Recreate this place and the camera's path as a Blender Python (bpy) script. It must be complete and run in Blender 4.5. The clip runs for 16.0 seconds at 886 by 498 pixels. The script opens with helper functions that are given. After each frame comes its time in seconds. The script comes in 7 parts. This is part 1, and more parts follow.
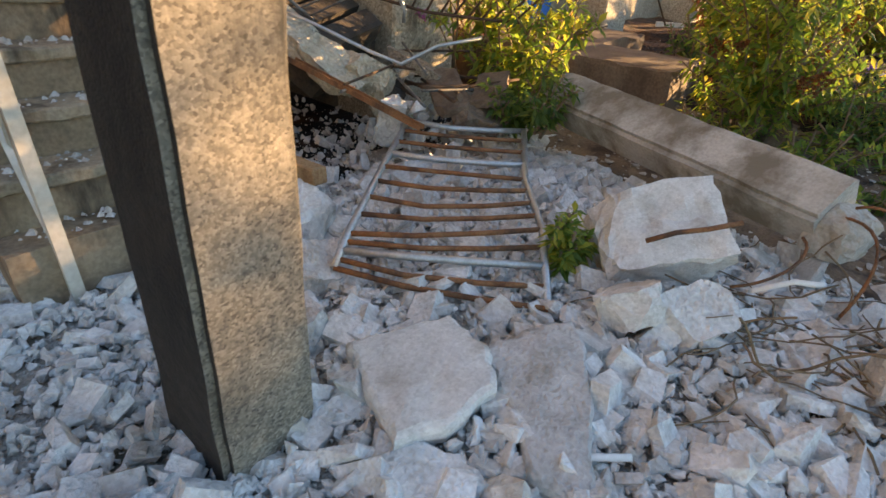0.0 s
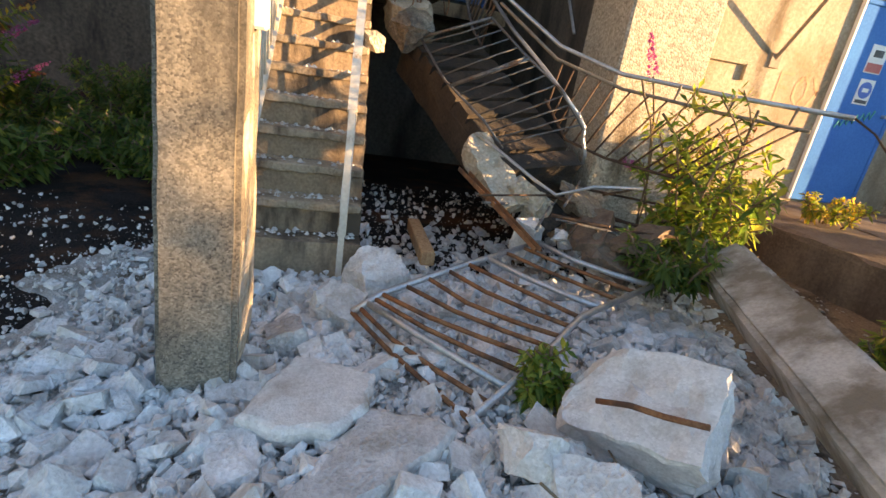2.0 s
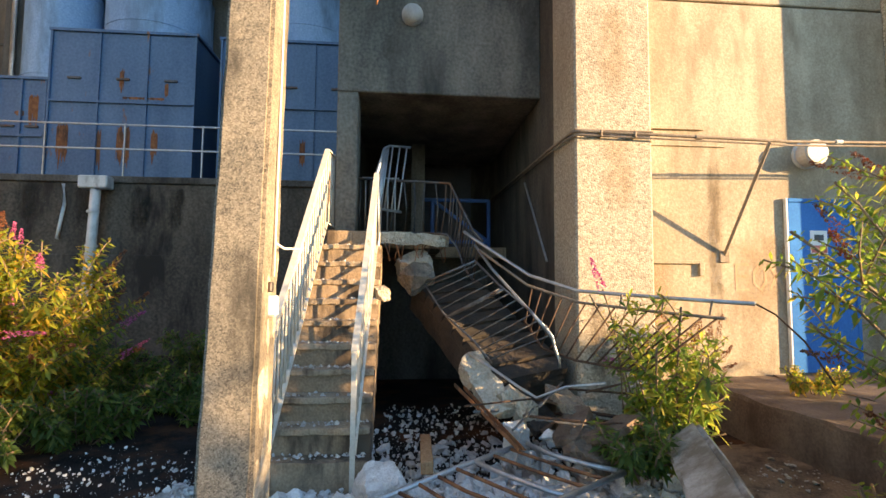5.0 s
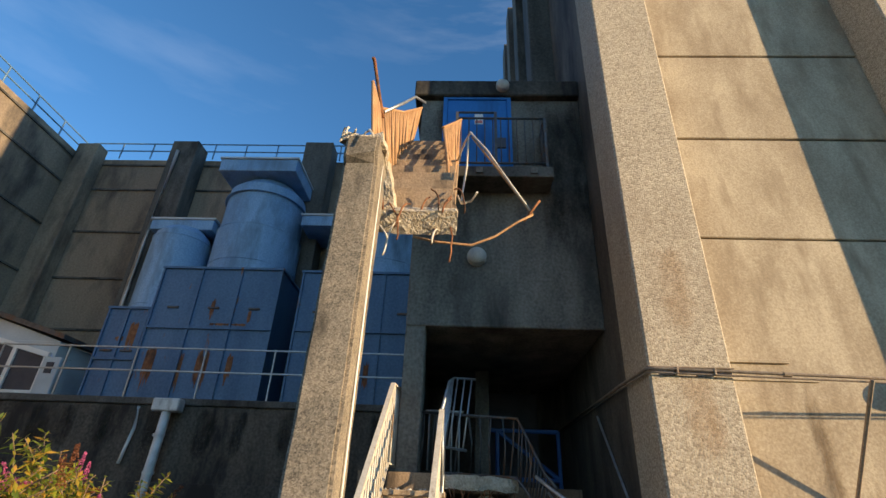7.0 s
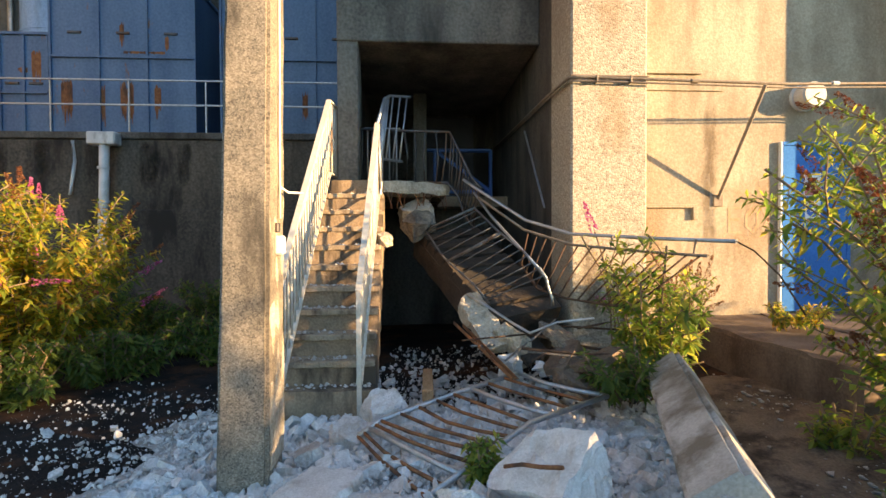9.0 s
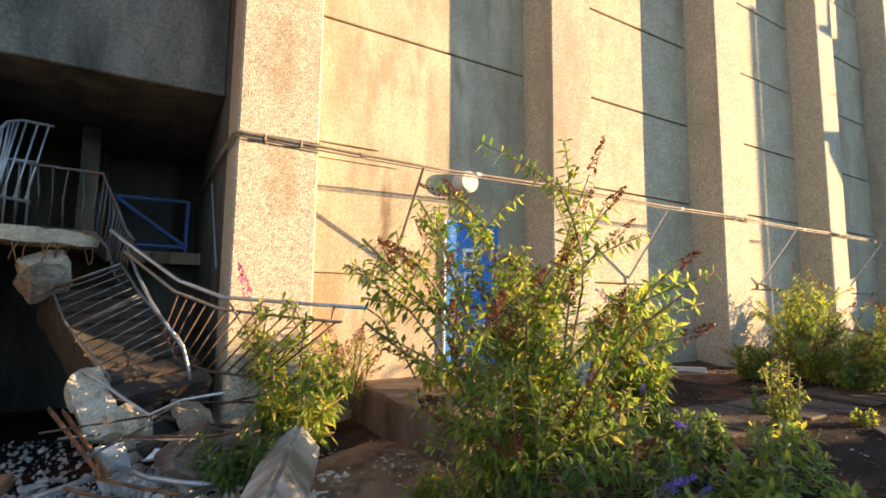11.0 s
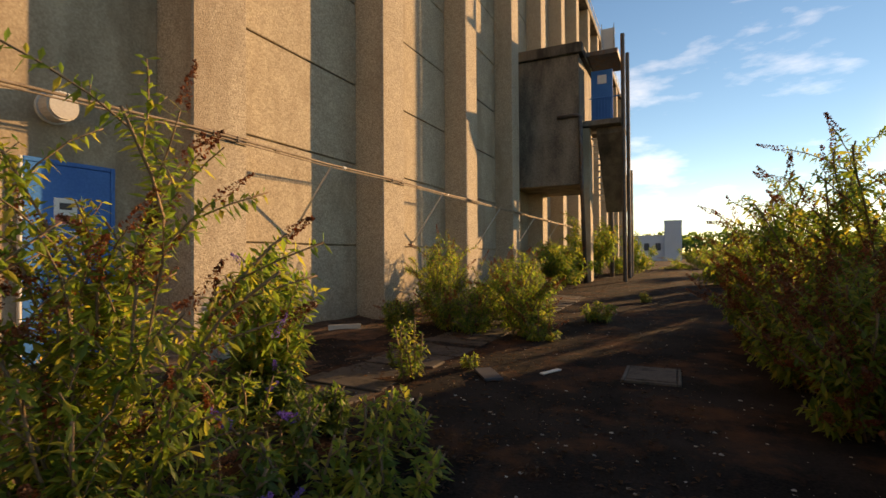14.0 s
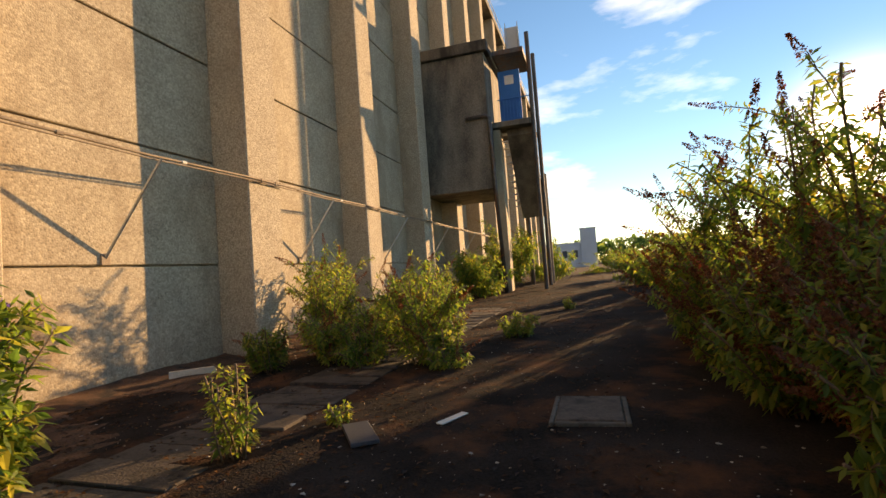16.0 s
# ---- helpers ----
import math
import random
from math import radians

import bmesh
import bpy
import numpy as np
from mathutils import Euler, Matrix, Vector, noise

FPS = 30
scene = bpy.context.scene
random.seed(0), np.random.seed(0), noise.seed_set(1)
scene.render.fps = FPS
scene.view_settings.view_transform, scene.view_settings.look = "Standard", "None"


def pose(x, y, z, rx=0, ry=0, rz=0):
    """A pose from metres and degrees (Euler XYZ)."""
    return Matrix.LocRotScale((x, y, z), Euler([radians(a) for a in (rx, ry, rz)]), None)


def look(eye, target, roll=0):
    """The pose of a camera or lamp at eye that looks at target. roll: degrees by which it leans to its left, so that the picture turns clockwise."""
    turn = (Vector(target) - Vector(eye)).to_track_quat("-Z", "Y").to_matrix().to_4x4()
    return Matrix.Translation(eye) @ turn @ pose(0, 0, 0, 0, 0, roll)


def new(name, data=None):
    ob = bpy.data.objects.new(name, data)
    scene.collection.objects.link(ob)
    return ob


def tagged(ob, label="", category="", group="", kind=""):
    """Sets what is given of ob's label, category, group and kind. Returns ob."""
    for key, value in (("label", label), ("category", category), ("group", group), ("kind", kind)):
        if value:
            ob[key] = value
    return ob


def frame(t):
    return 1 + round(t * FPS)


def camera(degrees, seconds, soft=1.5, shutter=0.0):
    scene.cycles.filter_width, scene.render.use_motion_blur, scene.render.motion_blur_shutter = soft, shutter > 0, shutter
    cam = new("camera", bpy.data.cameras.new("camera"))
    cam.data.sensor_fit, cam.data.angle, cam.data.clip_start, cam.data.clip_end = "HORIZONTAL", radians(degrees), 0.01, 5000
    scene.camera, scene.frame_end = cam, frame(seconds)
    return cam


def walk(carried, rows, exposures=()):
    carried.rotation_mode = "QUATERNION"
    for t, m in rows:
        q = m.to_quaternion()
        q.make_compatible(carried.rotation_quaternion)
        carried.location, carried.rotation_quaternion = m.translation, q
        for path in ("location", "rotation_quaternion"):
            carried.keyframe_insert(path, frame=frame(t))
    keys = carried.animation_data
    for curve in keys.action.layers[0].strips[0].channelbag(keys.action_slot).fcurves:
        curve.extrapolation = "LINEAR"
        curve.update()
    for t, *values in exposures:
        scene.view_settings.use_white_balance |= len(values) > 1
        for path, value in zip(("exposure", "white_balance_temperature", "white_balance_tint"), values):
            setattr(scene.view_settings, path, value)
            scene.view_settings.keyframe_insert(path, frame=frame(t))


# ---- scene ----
cam = camera(83.3, 16.0, shutter=0.12)
PATH = [
    (0, (0.656, 0.174, 1.41), (-0.383, 1.545, 0.39), 4.8),
    (0.5, (1.03, 0.467, 1.393), (-0.162, 1.826, 0.538), -0.7),
    (1, (1.223, 0.695, 1.436), (-0.207, 1.835, 0.625), 3.1),
    (1.5, (1.34, 0.981, 1.455), (-0.343, 1.783, 0.729), 3.8),
    (2, (1.591, 1.159, 1.491), (-0.237, 1.609, 0.816), 9.2),
    (2.5, (1.759, 1.335, 1.513), (-0.125, 1.488, 0.86), 3.6),
    (3, (1.933, 1.551, 1.569), (-0.037, 1.584, 1.221), -0.3),
    (3.2, (2.069, 1.627, 1.578), (0.088, 1.709, 1.313), -1.2),
    (5.3, (2.528, 1.604, 1.761), (0.549, 1.701, 2.027), 1.2),
    (5.5, (2.534, 1.575, 1.799), (0.575, 1.586, 2.202), 1.7),
    (6, (2.561, 1.547, 1.901), (0.669, 1.524, 2.548), 2.0),
    (6.5, (2.586, 1.512, 1.96), (0.785, 1.461, 2.827), 2.1),
    (7, (2.59, 1.521, 1.956), (0.825, 1.435, 2.894), 2.4),
    (7.5, (2.592, 1.552, 1.885), (0.712, 1.456, 2.562), 1.6),
    (8, (2.637, 1.548, 1.808), (0.666, 1.441, 2.13), 0.7),
    (8.2, (2.667, 1.543, 1.757), (0.678, 1.441, 1.939), 0.5),
    (10.3, (2.785, 2.285, 1.565), (0.864, 2.775, 1.3), -0.7),
    (10.5, (2.766, 2.392, 1.575), (0.9, 3.098, 1.435), -0.9),
    (11, (2.804, 2.738, 1.642), (1.088, 3.744, 1.853), 0.7),
    (11.5, (2.78, 2.972, 1.742), (1.252, 4.146, 2.278), -0.8),
    (12, (2.747, 3.126, 1.827), (1.39, 4.456, 2.452), -1.8),
    (12.5, (2.784, 3.205, 1.835), (1.59, 4.723, 2.352), -2.1),
    (13, (2.835, 3.242, 1.838), (1.791, 4.914, 2.177), -0.8),
    (13.5, (2.803, 3.359, 1.8), (1.791, 5.074, 1.986), -0.1),
    (14, (2.732, 3.587, 1.764), (1.879, 5.396, 1.793), -0.4),
    (14.5, (2.725, 4.007, 1.724), (1.993, 5.868, 1.735), -0.1),
    (15, (2.647, 4.43, 1.683), (2.005, 6.324, 1.705), -0.9),
    (15.5, (2.607, 4.878, 1.637), (2.034, 6.793, 1.668), -4.4),
    (16, (2.586, 5.355, 1.613), (2.014, 7.269, 1.706), -4.2),
]
walk(cam, [(t, look(eye, target, roll)) for t, eye, target, roll in PATH],
     exposures=((0, 2.1, 9800, 23), (0.5, 2.25, 9700, 21), (1, 2.25, 8900, 19), (1.5, 2.6, 9200, 22), (2, 2.1, 9200, 23), (3, 2.1, 8700, 23), (5.5, 1.8, 7600, 15), (6, 1.4, 7100, 14), (7, 0.9, 6800, 12), (8, 1.55, 7800, 15), (10.5, 2.02, 8500, 20), (11, 1.95, 7900, 18), (12.5, 0.5, 8900, 17), (14, 0.65, 10800, 26), (16, 1.0, 10000, 24)))

# world, sun and exposure
SUN = Vector((0.41, 0.90, 0.15)).normalized()
world = bpy.data.worlds.new("sky")
scene.world = world
world.use_nodes = True
wn, wl = world.node_tree.nodes, world.node_tree.links
wn.clear()
w_out = wn.new("ShaderNodeOutputWorld")
w_bg = wn.new("ShaderNodeBackground")
w_sky = wn.new("ShaderNodeTexSky")
w_sky.sky_type = "NISHITA"
w_sky.sun_disc = False
w_sky.sun_elevation = math.asin(SUN.z)
w_sky.sun_rotation = math.atan2(SUN.x, SUN.y)
w_sky.altitude, w_sky.air_density, w_sky.dust_density, w_sky.ozone_density = 400, 0.9, 0.0, 2.8
# thin wind-drawn cloud over the clear sky
w_tc = wn.new("ShaderNodeTexCoord")
w_map = wn.new("ShaderNodeMapping")
w_map.inputs["Scale"].default_value = (2.2, 1.0, 7.0)
w_map.inputs["Rotation"].default_value = (0.25, 0.15, 0.5)
w_noise = wn.new("ShaderNodeTexNoise")
w_noise.inputs["Scale"].default_value = 1.6
w_noise.inputs["Detail"].default_value = 7
w_noise.inputs["Roughness"].default_value = 0.55
w_ramp = wn.new("ShaderNodeValToRGB")
w_ramp.color_ramp.elements[0].position, w_ramp.color_ramp.elements[1].position = 0.52, 0.70
w_mul = wn.new("ShaderNodeMath")
w_mul.operation = "MULTIPLY"
w_mix = wn.new("ShaderNodeMixRGB")
w_bright = wn.new("ShaderNodeMixRGB")
w_bright.blend_type = "ADD"
w_bright.inputs[0].default_value = 1.0
w_bright.inputs[2].default_value = (3.4, 3.4, 3.2, 1)
wl.new(w_tc.outputs["Generated"], w_map.inputs[0])
wl.new(w_map.outputs[0], w_noise.inputs["Vector"])
wl.new(w_noise.outputs["Fac"], w_ramp.inputs[0])
wl.new(w_ramp.outputs[0], w_mul.inputs[0])
w_side = wn.new("ShaderNodeVectorMath")
w_side.operation = "DOT_PRODUCT"
w_side.inputs[1].default_value = SUN
wl.new(w_tc.outputs["Generated"], w_side.inputs[0])
w_more = wn.new("ShaderNodeMapRange")
w_more.inputs[1].default_value, w_more.inputs[2].default_value, w_more.inputs[3].default_value, w_more.inputs[4].default_value = -0.3, 0.7, 0.06, 0.85
wl.new(w_side.outputs["Value"], w_more.inputs[0])
wl.new(w_more.outputs[0], w_mul.inputs[1])
wl.new(w_mul.outputs[0], w_mix.inputs[0])
w_hue = wn.new("ShaderNodeHueSaturation")
w_hue.inputs["Saturation"].default_value, w_hue.inputs["Value"].default_value = 1.14, 1.10
wl.new(w_sky.outputs[0], w_hue.inputs["Color"])
wl.new(w_hue.outputs[0], w_mix.inputs[1])
wl.new(w_sky.outputs[0], w_bright.inputs[1])
wl.new(w_bright.outputs[0], w_mix.inputs[2])
w_dot = wn.new("ShaderNodeVectorMath")
w_dot.operation = "DOT_PRODUCT"
w_dot.inputs[1].default_value = SUN
wl.new(w_tc.outputs["Generated"], w_dot.inputs[0])
w_pow = wn.new("ShaderNodeMath")
w_pow.operation, w_pow.use_clamp = "POWER", True
w_pow.inputs[1].default_value = 420
wl.new(w_dot.outputs["Value"], w_pow.inputs[0])
w_tint = wn.new("ShaderNodeMixRGB")
w_tint.inputs[1].default_value, w_tint.inputs[2].default_value = (0, 0, 0, 1), (30, 26, 20, 1)
wl.new(w_pow.outputs[0], w_tint.inputs[0])
w_glow = wn.new("ShaderNodeMixRGB")
w_glow.blend_type = "ADD"
w_glow.inputs[0].default_value = 1.0
wl.new(w_mix.outputs[0], w_glow.inputs[1])
wl.new(w_tint.outputs[0], w_glow.inputs[2])
wl.new(w_glow.outputs[0], w_bg.inputs[0])
w_bg.inputs[1].default_value = 0.15
wl.new(w_bg.outputs[0], w_out.inputs[0])

sun_data = bpy.data.lights.new("sun", "SUN")
sun_data.energy, sun_data.angle, sun_data.color = 4.5, radians(0.6), (1.0, 0.76, 0.46)
sun_lamp = new("sun", sun_data)
sun_lamp.matrix_world = look(SUN * 60, (0, 0, 0))

# materials
def material(name, dark, light, rough=0.85, metal=0.0, scale=3.0, fine=60.0, bump=0.3, ramp=(0.35, 0.65),
             stain=None, stain_scale=0.6, stain_at=(0.5, 0.62), streak=(1, 1, 1), speck=None, per_object=0.0, bump_dist=0.01):
    """A worn surface: two colours mixed by broad and fine noise, stains of their own shape, and a fine relief."""
    m = bpy.data.materials.new(name)
    m.use_nodes = True
    n, l = m.node_tree.nodes, m.node_tree.links
    bsdf = n["Principled BSDF"]
    geo = n.new("ShaderNodeNewGeometry")
    mp = n.new("ShaderNodeMapping")
    mp.inputs["Scale"].default_value = streak
    l.new(geo.outputs["Position"], mp.inputs[0])
    broad = n.new("ShaderNodeTexNoise")
    broad.inputs["Scale"].default_value, broad.inputs["Detail"].default_value = scale, 6
    small = n.new("ShaderNodeTexNoise")
    small.inputs["Scale"].default_value, small.inputs["Detail"].default_value = fine, 3
    l.new(mp.outputs[0], broad.inputs["Vector"])
    l.new(geo.outputs["Position"], small.inputs["Vector"])
    add = n.new("ShaderNodeMath")
    add.operation = "MULTIPLY_ADD"
    add.inputs[1].default_value = 0.45
    l.new(small.outputs["Fac"], add.inputs[0])
    mul = n.new("ShaderNodeMath")
    mul.operation = "MULTIPLY"
    mul.inputs[1].default_value = 0.55
    l.new(broad.outputs["Fac"], mul.inputs[0])
    l.new(mul.outputs[0], add.inputs[2])
    cr = n.new("ShaderNodeValToRGB")
    cr.color_ramp.elements[0].position, cr.color_ramp.elements[1].position = ramp
    cr.color_ramp.elements[0].color, cr.color_ramp.elements[1].color = (*dark, 1), (*light, 1)
    l.new(add.outputs[0], cr.inputs[0])
    colour, height = cr.outputs[0], small.outputs["Fac"]
    if speck:
        vor = n.new("ShaderNodeTexVoronoi")
        vor.inputs["Scale"].default_value = speck[0]
        l.new(geo.outputs["Position"], vor.inputs["Vector"])
        vr = n.new("ShaderNodeValToRGB")
        vr.color_ramp.elements[0].color, vr.color_ramp.elements[1].color = (*speck[1], 1), (*speck[2], 1)
        l.new(vor.outputs["Color"], vr.inputs[0])
        mx = n.new("ShaderNodeMixRGB")
        mx.inputs[0].default_value = speck[3]
        l.new(colour, mx.inputs[1])
        l.new(vr.outputs[0], mx.inputs[2])
        colour = mx.outputs[0]
        inv = n.new("ShaderNodeMath")
        inv.operation = "SUBTRACT"
        inv.inputs[0].default_value = 1.0
        l.new(vor.outputs["Distance"], inv.inputs[1])
        height = inv.outputs[0]
    if stain:
        sm = n.new("ShaderNodeMapping")
        sm.inputs["Scale"].default_value = (1, 1, 0.3)
        l.new(geo.outputs["Position"], sm.inputs[0])
        sn = n.new("ShaderNodeTexNoise")
        sn.inputs["Scale"].default_value, sn.inputs["Detail"].default_value, sn.inputs["Roughness"].default_value = stain_scale, 8, 0.65
        l.new(sm.outputs[0], sn.inputs["Vector"])
        sr = n.new("ShaderNodeValToRGB")
        sr.color_ramp.elements[0].position, sr.color_ramp.elements[1].position = stain_at
        l.new(sn.outputs["Fac"], sr.inputs[0])
        mx = n.new("ShaderNodeMixRGB")
        l.new(sr.outputs[0], mx.inputs[0])
        l.new(colour, mx.inputs[1])
        mx.inputs[2].default_value = (*stain, 1)
        colour = mx.outputs[0]
    if per_object:
        oi = n.new("ShaderNodeObjectInfo")
        gi = n.new("ShaderNodeNewGeometry")
        am = n.new("ShaderNodeMath")
        am.operation = "ADD"
        l.new(oi.outputs["Random"], am.inputs[0])
        l.new(gi.outputs["Random Per Island"], am.inputs[1])
        hv = n.new("ShaderNodeHueSaturation")
        mr = n.new("ShaderNodeMapRange")
        mr.inputs[2].default_value = 2.0
        mr.inputs[3].default_value, mr.inputs[4].default_value = 1 - per_object, 1 + per_object
        l.new(am.outputs[0], mr.inputs[0])
        l.new(mr.outputs[0], hv.inputs["Value"])
        l.new(colour, hv.inputs["Color"])
        colour = hv.outputs[0]
    l.new(colour, bsdf.inputs["Base Color"])
    bp = n.new("ShaderNodeBump")
    bp.inputs["Strength"].default_value, bp.inputs["Distance"].default_value = bump, bump_dist
    l.new(height, bp.inputs["Height"])
    l.new(bp.outputs[0], bsdf.inputs["Normal"])
    bsdf.inputs["Roughness"].default_value, bsdf.inputs["Metallic"].default_value = rough, metal
    return m


CONCRETE = material("wall_concrete", (0.30, 0.235, 0.16), (0.49, 0.41, 0.295), scale=2.0, fine=38, bump=0.45, stain=(0.245, 0.185, 0.122), stain_scale=3.2, streak=(1, 1, 0.45), stain_at=(0.50, 0.74), ramp=(0.38, 0.62))
PEBBLE = material("pebbledash", (0.34, 0.28, 0.20), (0.50, 0.43, 0.32), scale=1.5, fine=30, bump=0.7, bump_dist=0.007,
                  speck=(55, (0.13, 0.10, 0.07), (0.66, 0.57, 0.44), 0.7), stain=(0.26, 0.2, 0.14), stain_scale=0.7, stain_at=(0.55, 0.75))
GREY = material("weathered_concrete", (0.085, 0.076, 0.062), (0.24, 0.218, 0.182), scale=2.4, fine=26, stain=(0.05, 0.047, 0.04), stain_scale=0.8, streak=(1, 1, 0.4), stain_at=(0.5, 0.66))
# stained concrete, dark enough to hold the shade of recessed parts in its colour
DARKWALL = material("shaded_stained_concrete", (0.045, 0.042, 0.036), (0.14, 0.13, 0.11), scale=2.2, fine=22, stain=(0.022, 0.021, 0.018), stain_scale=0.8, streak=(1, 1, 0.25))
BACKWALL = material("soot_streaked_concrete", (0.17, 0.13, 0.092), (0.30, 0.235, 0.165), scale=0.9, fine=14, stain=(0.06, 0.05, 0.04), stain_scale=0.9, streak=(1, 1, 0.16), stain_at=(0.48, 0.68))
PEBBLEWALL = material("aggregate_wall_panel", (0.30, 0.24, 0.17), (0.48, 0.41, 0.30), scale=2.0, fine=30, bump=0.6, bump_dist=0.006,
                       speck=(42, (0.12, 0.095, 0.065), (0.66, 0.57, 0.43), 0.5), stain=(0.22, 0.165, 0.11), stain_scale=0.8, stain_at=(0.5, 0.74))
COLUMN = material("aggregate_concrete", (0.066, 0.054, 0.040), (0.245, 0.196, 0.140), scale=5.0, fine=30, bump=0.3, bump_dist=0.002, ramp=(0.40, 0.60), speck=(130, (0.02, 0.017, 0.014), (0.52, 0.45, 0.35), 0.5),
                  stain=(0.045, 0.038, 0.029), stain_scale=2.2, stain_at=(0.53, 0.70))
# grimy concrete with the stair recess's shade put into its colour
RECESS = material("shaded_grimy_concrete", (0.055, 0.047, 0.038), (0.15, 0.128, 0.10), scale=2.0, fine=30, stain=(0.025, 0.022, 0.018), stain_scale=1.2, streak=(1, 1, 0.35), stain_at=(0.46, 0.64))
# column concrete with black stains and its away-from-sun shade in the colour
SHADEFACE = material("shade_blackened_concrete", (0.007, 0.0065, 0.006), (0.034, 0.029, 0.023), scale=3, fine=30, bump=0.7, bump_dist=0.004, speck=(110, (0.006, 0.005, 0.005), (0.22, 0.19, 0.15), 0.07), stain=(0.006, 0.006, 0.006), stain_scale=2.5)
# brown concrete darkened to put the fallen flight's shade into its colour
DARKBROWN = material("shaded_brown_concrete", (0.022, 0.017, 0.013), (0.075, 0.054, 0.038), scale=4, fine=40, bump=0.8, stain=(0.03, 0.024, 0.018), stain_scale=2.5)
TREAD = material("dusty_tread", (0.22, 0.16, 0.105), (0.46, 0.36, 0.25), scale=5, fine=50, bump=0.6, stain=(0.12, 0.08, 0.05), stain_scale=3.5)
ROUGHEDGE = material("spalled_concrete", (0.34, 0.28, 0.20), (0.62, 0.54, 0.42), scale=8, fine=40, bump=0.9, bump_dist=0.03)
BEAM = material("fallen_column_concrete", (0.36, 0.325, 0.275), (0.56, 0.52, 0.455), scale=4, fine=60, bump=0.7, stain=(0.20, 0.165, 0.12), stain_scale=1.8)
RUBBLE = material("broken_concrete", (0.47, 0.455, 0.425), (0.76, 0.75, 0.72), scale=9, fine=55, bump=1.0, bump_dist=0.015, per_object=0.3, stain=(0.40, 0.35, 0.29), stain_scale=4.0, stain_at=(0.52, 0.68))
SLABMAT = material("pale_slab_concrete", (0.50, 0.48, 0.44), (0.76, 0.74, 0.70), scale=9, fine=45, bump=0.35, bump_dist=0.008, speck=(110, (0.38, 0.35, 0.31), (0.80, 0.78, 0.74), 0.35), stain=(0.36, 0.31, 0.25), stain_scale=3.5, stain_at=(0.52, 0.66))
DUST = material("concrete_dust", (0.36, 0.335, 0.30), (0.62, 0.59, 0.54), scale=4, fine=90, bump=1.0, bump_dist=0.02, stain=(0.20, 0.16, 0.12), stain_scale=1.6)
SOIL = material("brown_soil", (0.11, 0.072, 0.048), (0.29, 0.205, 0.14), rough=1.0, scale=3, fine=60, bump=1.0, bump_dist=0.02, stain=(0.05, 0.032, 0.022), stain_scale=2.4)
LITTER = material("reddish_leaf_litter", (0.05, 0.026, 0.016), (0.19, 0.095, 0.05), rough=1.0, scale=5, fine=70, bump=1.0, bump_dist=0.03, stain=(0.03, 0.02, 0.014), stain_scale=3.0)
COVER = material("dusty_cover_slab", (0.045, 0.035, 0.028), (0.105, 0.082, 0.064), scale=3, fine=50, bump=0.6, per_object=0.3, stain=(0.02, 0.016, 0.013), stain_scale=4.0)
GROUND = material("dusty_ground", (0.010, 0.0086, 0.008), (0.042, 0.034, 0.030), rough=1.0, scale=1.8, fine=55, bump=1.0, bump_dist=0.012, stain=(0.115, 0.052, 0.027), stain_scale=1.3, stain_at=(0.50, 0.66))
GROUND.node_tree.nodes["Principled BSDF"].inputs["Specular IOR Level"].default_value = 0.08
STEP = material("stair_concrete", (0.19, 0.132, 0.085), (0.38, 0.275, 0.18), scale=4, fine=45, bump=0.5, stain=(0.085, 0.06, 0.04), stain_scale=2.5)
LEDGE = material("brown_stained_concrete", (0.095, 0.060, 0.040), (0.22, 0.155, 0.108), scale=2.5, fine=50, stain=(0.07, 0.042, 0.028), stain_scale=1.6)
GALV = material("galvanised_steel", (0.33, 0.35, 0.36), (0.55, 0.57, 0.57), rough=0.45, metal=0.75, scale=12, fine=80, bump=0.08)
OLDSTEEL = material("weathered_grey_steel", (0.08, 0.08, 0.078), (0.20, 0.20, 0.195), rough=0.6, metal=0.4, scale=12, fine=80, bump=0.1, stain=(0.12, 0.06, 0.03), stain_scale=6, stain_at=(0.54, 0.66))
PALEPAINT = material("flaking_pale_paint", (0.50, 0.45, 0.36), (0.68, 0.63, 0.54), rough=0.6, scale=6, fine=40, stain=(0.25, 0.15, 0.08), stain_scale=4, stain_at=(0.58, 0.64), bump=0.2)
DARKSTEEL = material("dark_steel", (0.05, 0.05, 0.055), (0.13, 0.13, 0.13), rough=0.55, metal=0.5, scale=8, fine=60, stain=(0.13, 0.07, 0.04), stain_scale=5, bump=0.1)
RUST = material("rust", (0.17, 0.06, 0.025), (0.36, 0.16, 0.07), rough=0.9, metal=0.15, scale=10, fine=90, bump=0.5, stain=(0.10, 0.05, 0.03), stain_scale=5)
OLDRUST = material("dark_rust", (0.045, 0.025, 0.016), (0.12, 0.066, 0.038), rough=0.85, metal=0.2, scale=9, fine=80, bump=0.3)
RUSTTAN = material("weathered_timber_rust", (0.28, 0.14, 0.06), (0.50, 0.30, 0.15), rough=0.85, scale=5, fine=70, streak=(6, 6, 0.6), bump=0.3, per_object=0.25)
BLUE = material("blue_door_paint", (0.025, 0.16, 0.45), (0.04, 0.22, 0.55), rough=0.8, scale=2, fine=40, bump=0.06, stain=(0.03, 0.12, 0.30), stain_scale=1.5, stain_at=(0.6, 0.75))
BLUE.node_tree.nodes["Principled BSDF"].inputs["Specular IOR Level"].default_value = 0.15
